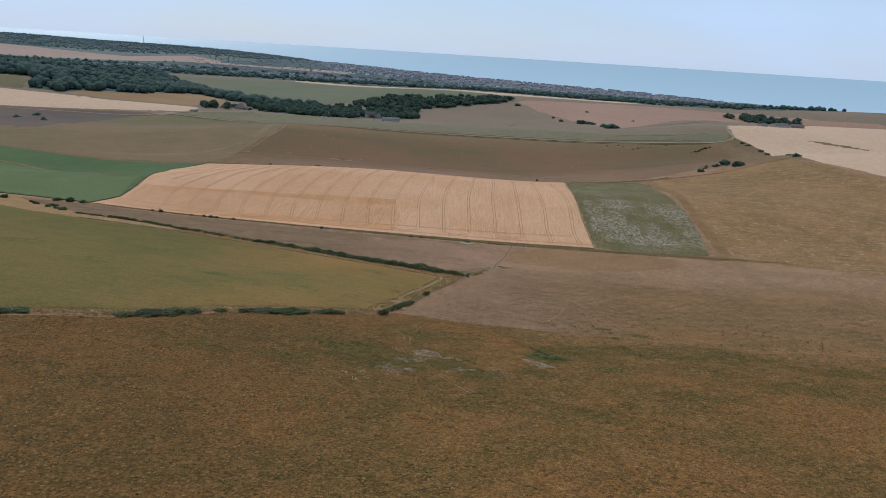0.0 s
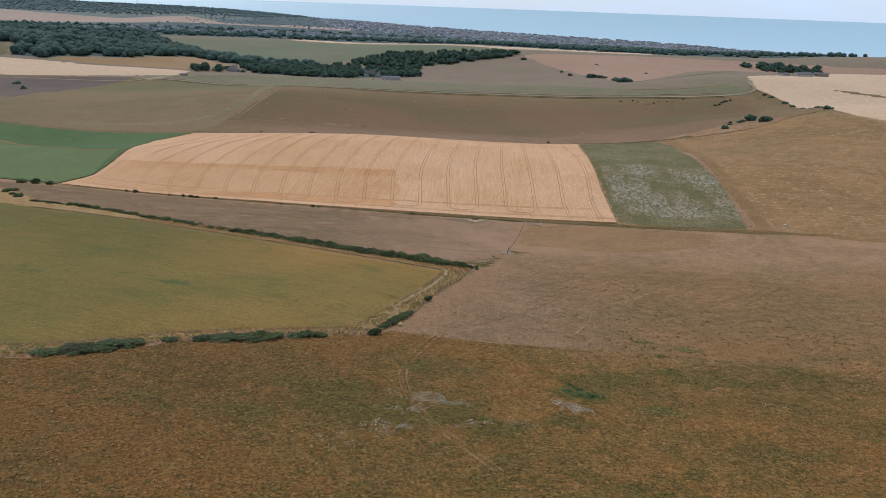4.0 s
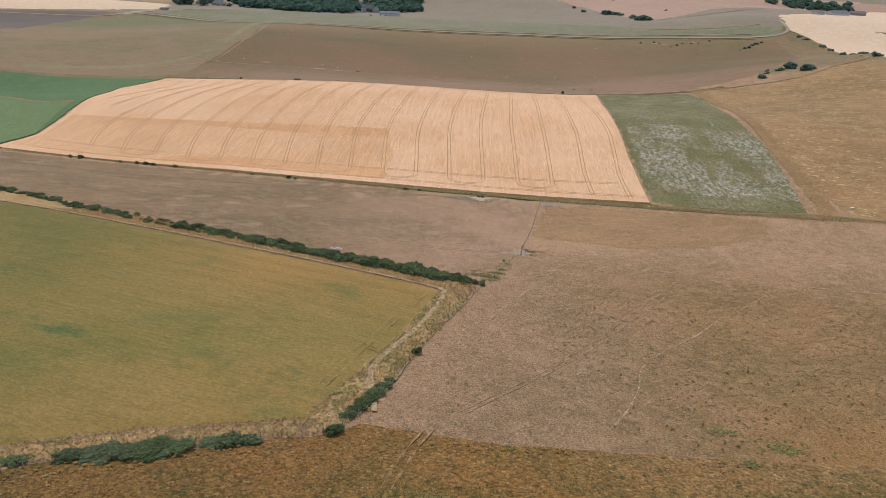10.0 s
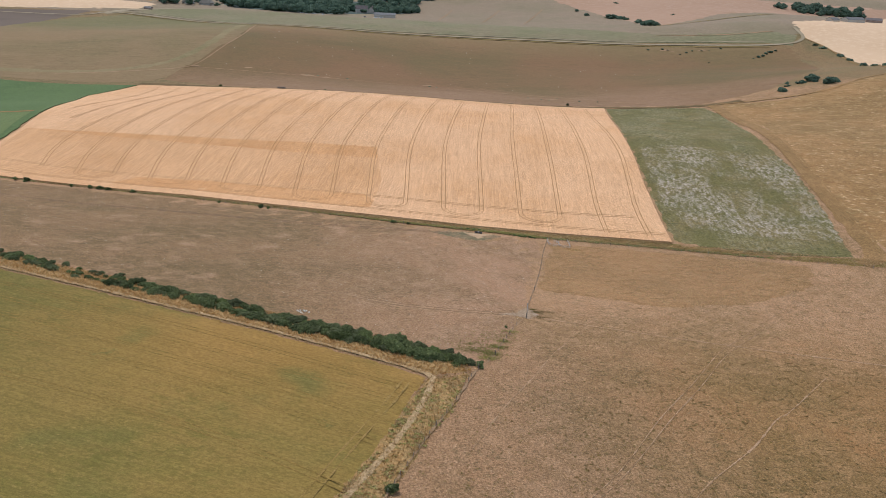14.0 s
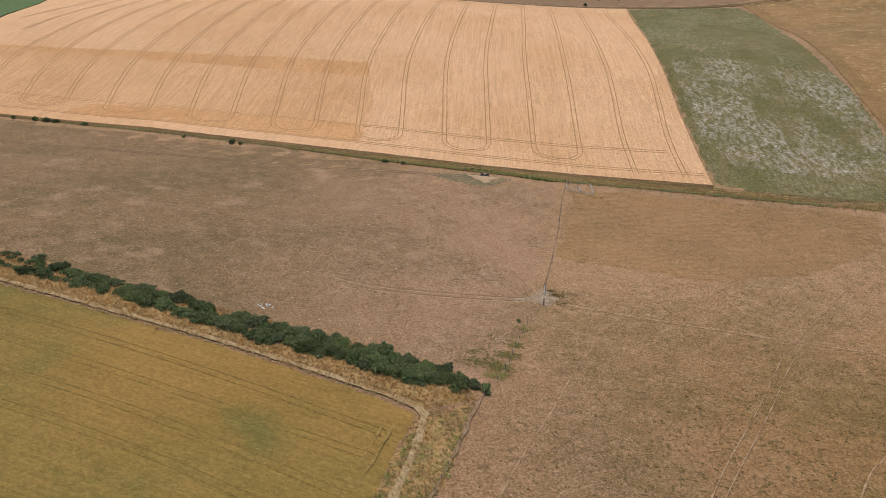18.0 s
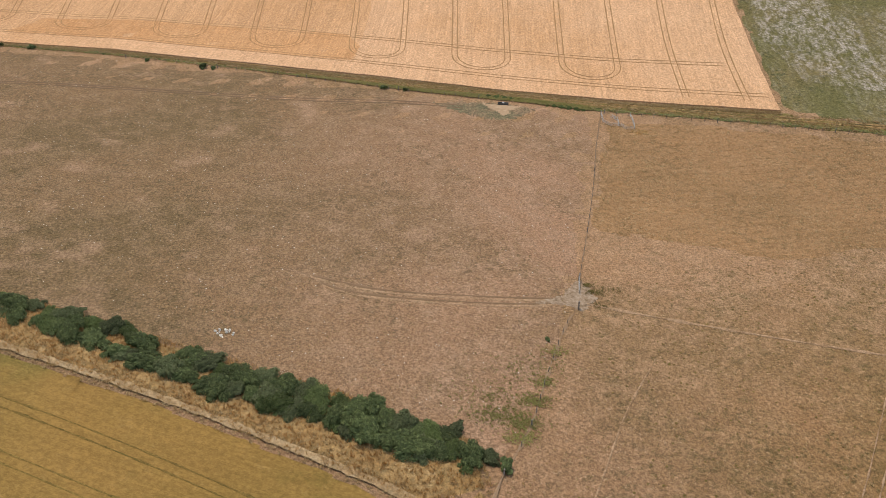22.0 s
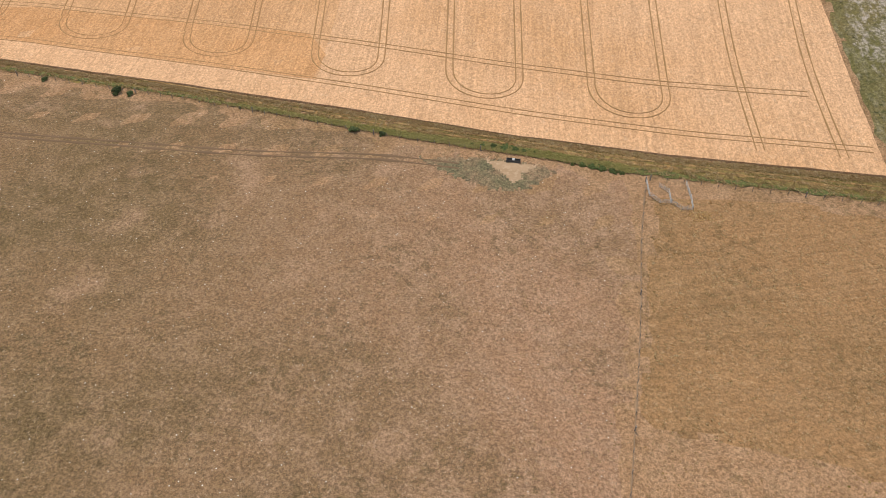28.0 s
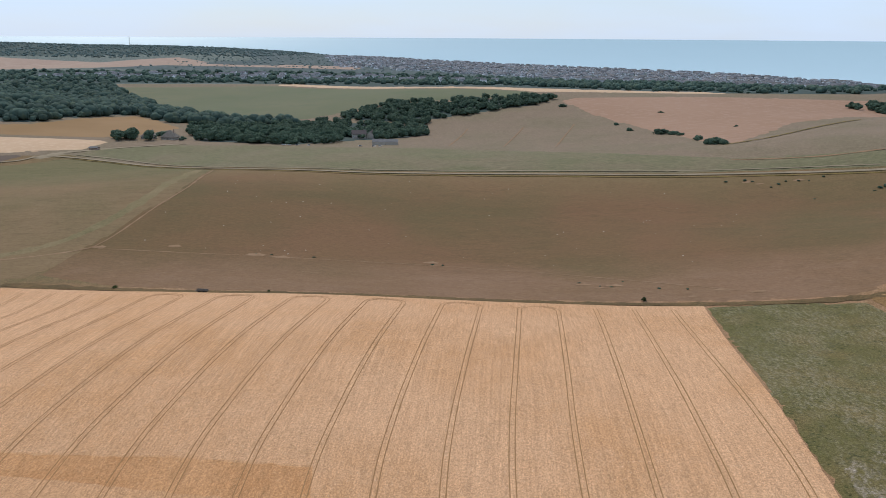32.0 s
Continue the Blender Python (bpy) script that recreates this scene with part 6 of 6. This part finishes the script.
def rail_gate(x0, y0, x1, y1, h, rails, label, mat, name="gate"):
    ln = math.hypot(x1 - x0, y1 - y0)
    g = thing(name, label, "gate" if name == "gate" else "hurdle", at=pose(x0, y0, hz((x0 + x1) / 2, (y0 + y1) / 2), 0, 0, math.degrees(math.atan2(y1 - y0, x1 - x0))))
    for z in np.linspace(0.2, h, rails):
        part("rail", tube_along("rail", [(0, 0, z), (ln, 0, z)], 0.028, mat), parent=g)
    for u in (0, 0.5, 1):
        part("upright", tube_along("upright", [(ln * u, 0, 0.0), (ln * u, 0, h + 0.05)], 0.038, mat), parent=g)
    part("brace", tube_along("brace", [(0, 0.05, 0.2), (ln * 0.5, 0.05, h)], 0.035, mat), parent=g)
    return g


rail_gate(0, 0, -0.5, -4.6, 1.25, 6, "galvanised steel field gate standing in the fence", M["metal"])
tagged(new("gate_post", BIG_POST), "weathered timber gate post", "post", "gate posts").matrix_basis = pose(0.1, 0.4, hz(0, 0.4)) @ Matrix.Diagonal((1.4, 1.4, 1.15, 1))
tagged(new("gate_post", BIG_POST), "weathered timber gate post", "post", "gate posts").matrix_basis = pose(-1.2, -9.6, hz(-1.2, -9.6)) @ Matrix.Diagonal((1.4, 1.4, 1.15, 1))
for a, b in (((17, 88), (17, 83)), ((17, 83), (18.9, 80.7)), ((18.9, 80.7), (21.2, 80.6)), ((21.2, 80.6), (21.3, 84.3)), ((21.3, 84.3), (19.6, 86.2)), ((21.3, 80.6), (23.2, 78.6)), ((23.2, 78.6), (25.4, 78.6)), ((25.4, 78.6), (25.7, 82.4)), ((25.7, 82.4), (25.5, 87.0))):
    g = rail_gate(*a, *b, 1.15, 5, "grey steel sheep hurdle of a small pen", M["metal"], "hurdle")
    g["group"] = "hurdles of the pen"

trough = thing("water_trough", "dark livestock water trough on bare earth", "trough", at=pose(-11.7, 95.0, hz(-11.7, 95.0), 0, 0, -8))
part("basin", box_mesh("basin", -1.6, -0.45, 0, 1.6, 0.45, 0.12, M["trough"]), parent=trough)
for x0, y0, x1, y1 in ((-1.6, -0.45, 1.6, -0.36), (-1.6, 0.36, 1.6, 0.45), (-1.6, -0.36, -1.5, 0.36), (1.5, -0.36, 1.6, 0.36)):
    part("side", box_mesh("side", x0, y0, 0.12, x1, y1, 0.62, M["trough"]), parent=trough)
part("ballcock_cover", box_mesh("ballcock_cover", -0.3, -0.36, 0.55, 0.3, 0.36, 0.75, M["metal"]), parent=trough, label="pale metal cover")
feeder = thing("feed_trailer", "low dark timber feed trailer by the field edge", "trailer", at=pose(-154, 408.5, hz(-154, 408.5) + 0.3, 0, 0, -6))
part("bed", box_mesh("bed", -3.0, -1.0, 0.55, 3.0, 1.0, 0.75, M["trough"]), parent=feeder)
part("side_board", box_mesh("side_board", -3.0, -1.02, 0.75, 3.0, -0.94, 1.3, M["post"]), parent=feeder)
part("side_board", box_mesh("side_board", -3.0, 0.94, 0.75, 3.0, 1.02, 1.3, M["post"]), parent=feeder)
for u in (-1.2, 1.2):
    for v in (-1, 1):
        bm = bmesh.new()
        bmesh.ops.create_cone(bm, cap_ends=True, segments=12, radius1=0.42, radius2=0.42, depth=0.25)
        part("wheel", bm, M["tyre"], feeder, at=pose(u, v * 1.05, 0.42, 90))


# ---- stones, tufts and weeds ----
def stone_mesh(seed):
    r = np.random.default_rng(seed)
    bm = bmesh.new()
    bmesh.ops.create_icosphere(bm, subdivisions=1, radius=0.5)
    for v in bm.verts:
        v.co *= 0.75 + 0.5 * r.random()
        v.co.z *= 0.6
    me = bpy.data.meshes.new("stone")
    bm.to_mesh(me)
    bm.free()
    me.materials.append(M["stone"])
    return me


def tuft_mesh(name, seed, blades, h, spread, mat, width=0.08):
    r = np.random.default_rng(seed)
    v, f = [], []
    for k in range(blades):
        a, d = r.uniform(0, 6.28), r.uniform(0, spread)
        x, y, w, z = math.cos(a) * d, math.sin(a) * d, width * r.uniform(0.7, 1.4), h * r.uniform(0.35, 0.75)
        lx, ly = r.normal(0, h * 1.5, 2)
        b = len(v)
        t = r.uniform(0, 6.28)
        v += [(x - math.cos(t) * w, y - math.sin(t) * w, 0), (x + math.cos(t) * w, y + math.sin(t) * w, 0), (x + lx, y + ly, z)]
        f.append((b, b + 1, b + 2))
    return mesh_of(name, v, f, mat)


def sown(name, me, outline, n, seed, size, label, category, mat, lift=0.0, clump=0.0):
    r = np.random.default_rng(seed)
    pts = scatter(outline, n, seed)
    if clump:
        heart = scatter(outline, max(3, n // 40), seed + 1)
        pts = heart[r.integers(0, len(heart), n)] + r.normal(0, clump, (n, 2))
        pts = pts[inside(pts[:, 0], pts[:, 1], np.array(outline, float))]
    z = height(pts[:, 0], pts[:, 1]) + lift
    rows = [(x, y, w, r.uniform(0, 6.28), r.uniform(*size)) for (x, y), w in zip(pts, z)]
    return tagged(new(name, joined(name, me, rows, mat)), label, category, kind="stuff")


def head_cloud(seed, n=9):
    """Small pale heads standing apart among the weeds."""
    r = np.random.default_rng(seed)
    v, f = [], []
    for k in range(n):
        x, y, z, w = r.normal(0, 1.1), r.normal(0, 1.1), r.uniform(0.0, 0.9), r.uniform(0.14, 0.26)
        b = len(v)
        v += [(x - w, y - w, z), (x + w, y - w, z), (x, y + w, z), (x, y, z + w * 1.2)]
        f += [(b, b + 1, b + 3), (b + 1, b + 2, b + 3), (b + 2, b, b + 3), (b, b + 2, b + 1)]
    return v, f


ST = stone_mesh(4)
PASTURE = [(16, 86), (6, 40), (-1, 2), (-4, -14), (-15, -46), (-50, -34), (-92, -18), (-157, 4), (-240, 40), (-290, 110), (-260, 140), (-139, 127), (-65, 109), (-6, 93)]
RIGHT = [(18, 84), (8, 30), (1, -4), (-2, -14), (-16, -50), (-28, -96), (-44, -150), (44, -152), (200, -136), (220, 0), (150, 58), (106, 68), (61, 78)]
t_dark = tuft_mesh("tuft", 1, 9, 0.30, 0.28, M["weed"], 0.09)
t_pale = tuft_mesh("tuft", 2, 12, 0.22, 0.3, M["straw"], 0.06)
t_green = tuft_mesh("tuft", 3, 16, 0.28, 0.55, M["weed_green"], 0.17)
t_head = mesh_of("seed_head", *head_cloud(5), M["thistle"])
sown("pasture_tufts", t_dark, PASTURE, 11000, 101, (0.2, 0.6), "dark dry tufts over grazed pasture", "grass", M["weed"], 0.02)
sown("pasture_straw", t_pale, PASTURE, 10000, 102, (0.3, 0.9), "pale straw wisps over grazed pasture", "grass", M["straw"], 0.02)
sown("pasture_weeds", t_dark, RIGHT, 2500, 103, (0.15, 0.5), "dark dry weeds over the pasture", "grass", M["weed"], 0.02)
sown("dry_wisps", t_pale, RIGHT, 12000, 178, (0.3, 0.9), "pale straw wisps over the dry pasture", "grass", M["straw"], 0.02)
sown("slope_stones", ST, [(-240, 500), (170, 460), (200, 700), (-200, 715)], 70, 141, (0.4, 0.9), "pale stones dotted over the grazed slope", "stones", M["stone"], 0.2)
sown("pasture_docks", t_green, RIGHT, 900, 104, (0.25, 0.6), "brown green docks in clumps", "weeds", M["weed"], 0.02, 9.0)
def tussock_mesh(name, seed, mat, w=0.5, h=0.22, petals=5):
    """A tussock: a jagged dome of leaning blades round a tuft."""
    r = np.random.default_rng(seed)
    v, f = [(r.normal(0, w * 0.1), r.normal(0, w * 0.1), h * 0.8)], []
    for k in range(petals):
        a, d = 6.283 * k / petals + r.normal(0, 0.15), w * r.uniform(0.7, 1.2)
        b = a + 3.1416 / petals
        v += [(math.cos(a) * d, math.sin(a) * d, 0.0), (math.cos(b) * w * 0.5, math.sin(b) * w * 0.5, h * r.uniform(0.55, 1.15))]
    n = len(v) - 1
    for k in range(n):
        f.append((0, 1 + k, 1 + (k + 1) % n))
    return mesh_of(name, v, f, mat)


def sheaf_mesh(name, seed, mat, blades=9, h=0.75, spread=0.35):
    """Tall dry grass: a loose sheaf of nearly upright blades."""
    r = np.random.default_rng(seed)
    v, f = [], []
    for k in range(blades):
        a, d, t, w = r.uniform(0, 6.28), r.uniform(0, spread), r.uniform(0, 6.28), r.uniform(0.04, 0.09)
        x, y, z = math.cos(a) * d, math.sin(a) * d, h * r.uniform(0.6, 1.1)
        b = len(v)
        v += [(x - math.cos(t) * w, y - math.sin(t) * w, 0), (x + math.cos(t) * w, y + math.sin(t) * w, 0), (x * 1.8 + r.normal(0, 0.15), y * 1.8 + r.normal(0, 0.15), z)]
        f.append((b, b + 1, b + 2))
    return mesh_of(name, v, f, mat)


def patch_of(name, me, x, y, w, n, seed, size, label, mat):
    r = np.random.default_rng(seed)
    pts = np.array((x, y)) + r.normal(0, 1, (n, 2)) * np.array((w, w * 0.6))
    z = height(pts[:, 0], pts[:, 1]) + 0.2
    rows = [(a, c, v, r.uniform(0, 6.28), r.uniform(*size)) for (a, c), v in zip(pts, z)]
    tagged(new(name, joined(name, me, rows, mat)), label, "weeds", kind="stuff")


for k, (x, y, w, n) in enumerate(((-18.5, -42, 2.4, 190), (-14, -43.5, 1.6, 170), (-12, -38, 1.6, 130), (-10, -33, 1.2, 90), (-15, -47, 1.5, 110), (-19, -37, 4.0, 160), (-12, -29, 3.5, 130), (-7, -24, 1.4, 60))):
    patch_of("corner_weeds", t_green, x, y, w, n * 2, 160 + k, (0.12, 0.4), "green weeds in the pasture corner", M["weed_green"])
for k, (x, y, w, n) in enumerate(((1.8, -1.5, 0.7, 60), (2.6, -4.0, 0.9, 60), (5.5, -3.0, 1.6, 50), (3.5, -8.5, 1.4, 40))):
    patch_of("dead_thistles", t_dark, x, y, w, int(n * 1.6), 180 + k, (0.2, 0.6), "dark dead thistles beside the gate", M["dock"])
for k, (x, y, w, n) in enumerate(((-33.5, -204.5, 2.6, 130), (-31, -206, 1.6, 70), (-36.5, -206, 1.6, 50), (-41, -211.6, 2.2, 60), (-43, -221, 2.2, 110), (-42, -202, 1.6, 30), (-26, -217, 1.4, 50), (-13.6, -215.4, 1.4, 40), (-3.6, -202.5, 1.0, 60), (-1.4, -205, 1.2, 80), (1.2, -205, 0.9, 50), (-52, -228, 2.6, 36), (50, -194, 1.4, 16), (-57, -38, 1.6, 50), (-53, -40, 1.5, 50))):
    patch_of("seed_heads", t_head, x, y, w * 1.3, int(n * 0.26), 120 + k, (0.25, 0.6), "patch of pale thistle seed heads", M["thistle"])
for k, (x, y, w, n) in enumerate(((0.5, -193, 2.6, 200), (4, -196, 2.6, 160), (-39.5, -185, 1.6, 90), (-31.7, -179, 1.6, 60), (-26, -184, 1.8, 60), (19.6, -202, 2.6, 160), (28.4, -173.7, 2.0, 90), (40, -152, 2.6, 90), (29, -146, 1.8, 50), (30.5, -159, 1.2, 30))):
    patch_of("green_weeds", t_green, x, y, w, n, 130 + k, (0.4, 1.0), "patch of taller green weeds", M["weed_green"])
for x, y, w in ((6.7, -147.5, 1.2), (7.5, -161, 1.4), (9.6, -144.5, 0.8), (-40.4, -187.3, 0.9)):
    patch_of("dry_wisps", t_pale, x, y, w, 46, 190 + int(x), (0.5, 1.0), "bleached straw in a worn spot", M["straw"])
sown("pasture_stones", ST, PASTURE, 2600, 140, (0.08, 0.27), "scattered pale flints in pasture", "stones", M["stone"], 0.02)
patch_of("straw_litter", t_pale, 26.7, 76.6, 1.5, 130, 141, (0.5, 1.0), "pale spilled straw by the pen", M["straw_tussock"])
# the rough grass of the near hill: dry tussocks all over, olive ones in drifts
def drifts(name, meshes, outline, n, seed, size, label, lift, low, high):
    """Tussocks that keep to the drifts, or keep off them, with ragged borders."""
    r = np.random.default_rng(seed)
    pts = scatter(outline, n, seed)
    k = weedy(pts[:, 0], pts[:, 1]) + 0.16 * np.sin(pts[:, 0] * 0.35 + 2 * np.sin(pts[:, 1] * 0.3)) * np.sin(pts[:, 1] * 0.47 + 1.3) + r.normal(0, 0.12, n)
    thin = r.uniform(0, 1, n) < np.maximum(np.clip((-154 - pts[:, 1]) / 26, 0, 1), np.clip((6 - pts[:, 0]) / 20, 0, 1))   # fewer towards the open pasture
    pts = pts[(k > low) & (k < high) & thin]
    z = height(pts[:, 0], pts[:, 1]) + lift
    for q, me in enumerate(meshes):
        rows = [(x, y, w, r.uniform(0, 6.28), r.uniform(*size)) for (x, y), w in zip(pts[q::len(meshes)], z[q::len(meshes)])]
        tagged(new(name, joined(name, me, rows, me.materials[0])), label, "grass", kind="stuff")


TUS = [tussock_mesh("tussock", 31 + k, M["tussock"]) for k in range(2)]
TUS_G = [tussock_mesh("tussock", 41 + k, M["tussock_green"], 0.5, 0.28) for k in range(2)]
DOCK = tussock_mesh("dock", 51, M["dock"], 0.4, 0.65)
drifts("dry_tussocks", TUS, HILL_NEAR, 24000, 201, (0.4, 1.3), "dry orange brown tussocks over the near hill", 0.2, -9, 0.6)
drifts("olive_tussocks", TUS_G, HILL_NEAR, 52000, 202, (0.35, 1.2), "olive green tussocks growing thickly in drifts", 0.2, 0.34, 9)
drifts("dark_weeds", [DOCK], HILL_NEAR, 8000, 203, (0.3, 0.7), "dark green weeds in the drifts of the hill", 0.2, 0.55, 9)
sown("dock_plants", DOCK, [(8, -120), (40, -112), (95, -110), (120, -150), (110, -178), (40, -172), (6, -155)], 300, 204, (0.35, 0.95), "upright dark docks dotted over the pasture", "weeds", M["dock"], 0.02)
sown("dung_and_docks", DOCK, PASTURE, 3200, 205, (0.12, 0.4), "small dark docks in the grazed paddock", "weeds", M["dock"], 0.02)
sown("worn_tussocks", TUS[0], RIGHT, 9000, 206, (0.2, 0.55), "low dry tussocks over the pasture", "grass", M["tussock_brown"], 0.0)
sown("olive_hummocks", TUS_G[0], RIGHT, 4500, 207, (0.2, 0.6), "olive hummocks in clumps over the pasture", "grass", M["tussock_green"], 0.0, 9.0)
for x, y, k in ((-0.3, -189.5, 0.7), (-1.5, -193.5, 0.8), (1, -195.5, 0.9), (3.8, -196, 0.9), (5.4, -196, 0.8), (1.5, -192, 0.7), (20, -202, 0.5), (-23, -214, 0.5)):
    set_plant(bramble[0], x, y, rng.uniform(0, 6), k * 1.35, "dense green nettle clump on the hill", "nettle clumps", tall=0.6)
sown("mown_wisps", t_pale, [(18, 83), (9, 40), (6, 22), (46, 12), (80, 21), (110, 41), (118, 65), (69, 76), (40, 81)], 4000, 210, (0.5, 1.1), "pale straw wisps over the mown strip", "grass", M["straw"], 0.14)
MARGIN = [(-20, -58), (-24, -78), (-30, -96), (-37, -120), (-45, -150), (-52, -161), (-95, -176), (-130, -194), (-200, -207), (-200, -200), (-130, -186), (-95, -168), (-58, -155), (-49, -131), (-40, -102), (-31, -64)]
hedge_foot = [(-29, -63.5), (-40, -58.5), (-73, -44.5), (-110, -31.5), (-174, -10.5), (-226, 3.5), (-226, 6.5), (-174, -7), (-110, -28), (-73, -41), (-40, -55), (-29, -60)]
sown("crop_edge_straw", t_pale, hedge_foot, 1500, 177, (0.5, 1.2), "dry straw along the edge of the crop", "grass", M["straw"], 0.25)
sown("margin_straw", t_pale, MARGIN, 2200, 175, (0.7, 2.0), "tall dry grass along the field margin", "grass", M["straw"], 0.2)
sown("margin_weeds", t_green, MARGIN, 1800, 176, (0.4, 1.3), "green weeds along the field margin", "weeds", M["weed_green"], 0.2, 4.0)
sown("olive_clumps", t_green, [(18, -50), (70, -30), (150, -50), (210, -136), (44, -150), (-10, -150), (0, -95)], 3600, 171, (0.3, 0.8), "olive brown weeds in clumps on dry pasture", "weeds", M["weed"], 0.02, 10.0)
for x, y, k in ((-24, 102, 0.5), (-21, 101.3, 0.7), (-18.6, 100.8, 0.8), (-16, 100.4, 0.9), (-13.6, 99.8, 1.0), (-11.2, 99.3, 0.95), (-9, 98.7, 0.85), (-6.8, 98, 0.7), (-4.6, 97.2, 0.5), (1.8, 94.4, 0.6), (3.8, 93.8, 0.8), (5.9, 93.1, 0.9), (8, 92.4, 0.9), (10.2, 91.6, 0.8), (12.2, 90.9, 0.6)):
    set_plant(bramble[0], x, y, rng.uniform(0, 6), k * 0.8, "bright green nettle clump on the verge", "verge nettle clumps", tall=0.8)
nettle = [(-92, 120.5), (-65, 112.6), (-40, 104.8), (-19, 99.5), (-4, 96), (15, 90.8), (14, 93), (-4, 98.4), (-19, 102), (-40, 106.6), (-65, 113.8)]
sown("nettles", t_green, nettle, 2600, 142, (0.35, 1.1), "green nettles along the verge", "weeds", M["weed_green"], 0.3)
sown("straw_edge", t_pale, [(70, 88.5), (23, 96.5), (-52, 115.5), (-147, 137.5), (-222, 143.5), (-222, 142), (-147, 135.8), (-52, 113.8), (23, 94.8), (70, 86.8)], 5000, 145, (0.6, 1.6), "dry straw along the wheat edge", "grass", M["straw"], 0.25)
sown("verge_tussocks", t_pale, VERGE + [(142, 74), (71, 87), (23, 95.5), (-13, 103.5), (-52, 114.5), (-96, 125.5), (-147, 136.5), (-222, 142.5)], 6000, 143, (0.6, 1.5), "straw tussocks on the verge", "grass", M["straw"], 0.3)
sown("bank_grass", t_pale, [(-19, -57), (-29, -62), (-40, -57), (-73, -43), (-110, -30), (-174, -9), (-157, -2), (-92, -22), (-45, -38), (-24, -47)], 2200, 144, (0.6, 1.6), "tall straw grass under the hedge", "grass", M["straw"], 0.2)
BANK_BED = [(-19, -57), (-29, -62), (-40, -57), (-73, -43), (-110, -30), (-174, -9), (-157, -2), (-92, -22), (-45, -38), (-24, -47)]
T_STRAW = sheaf_mesh("tussock", 61, M["straw_tussock"])
sown("bank_tussocks", T_STRAW, BANK_BED, 6500, 208, (0.4, 1.0), "tall straw tussocks between hedge and crop", "grass", M["straw_tussock"], 0.2)
sown("margin_tussocks", T_STRAW, MARGIN, 2600, 209, (0.35, 0.85), "tall straw tussocks along the field margin", "grass", M["straw_tussock"], 0.22)
chalk_heap = thing("chalk_heap", "small heap of white chalk stones on pasture", "stones", at=pose(-67.6, -24, hz(-67.6, -24)))
for k in range(16):
    part("stone", ST, parent=chalk_heap, at=pose(rng.normal(0, 0.9), rng.normal(0, 0.7), 0.15, rng.uniform(0, 360), 0, rng.uniform(0, 360)) @ Matrix.Scale(float(rng.uniform(0.3, 0.75)), 4))
# object of unknown kind, given the shape of a rough stone
boulder = tagged(new("boulder", stone_mesh(9)), "unidentified pale object on the golden slope, built as stone", "stone")
boulder.matrix_basis = pose(164, 81.5, hz(164, 81.5) + 0.5) @ Matrix.Diagonal((2.6, 1.8, 2.2, 1))
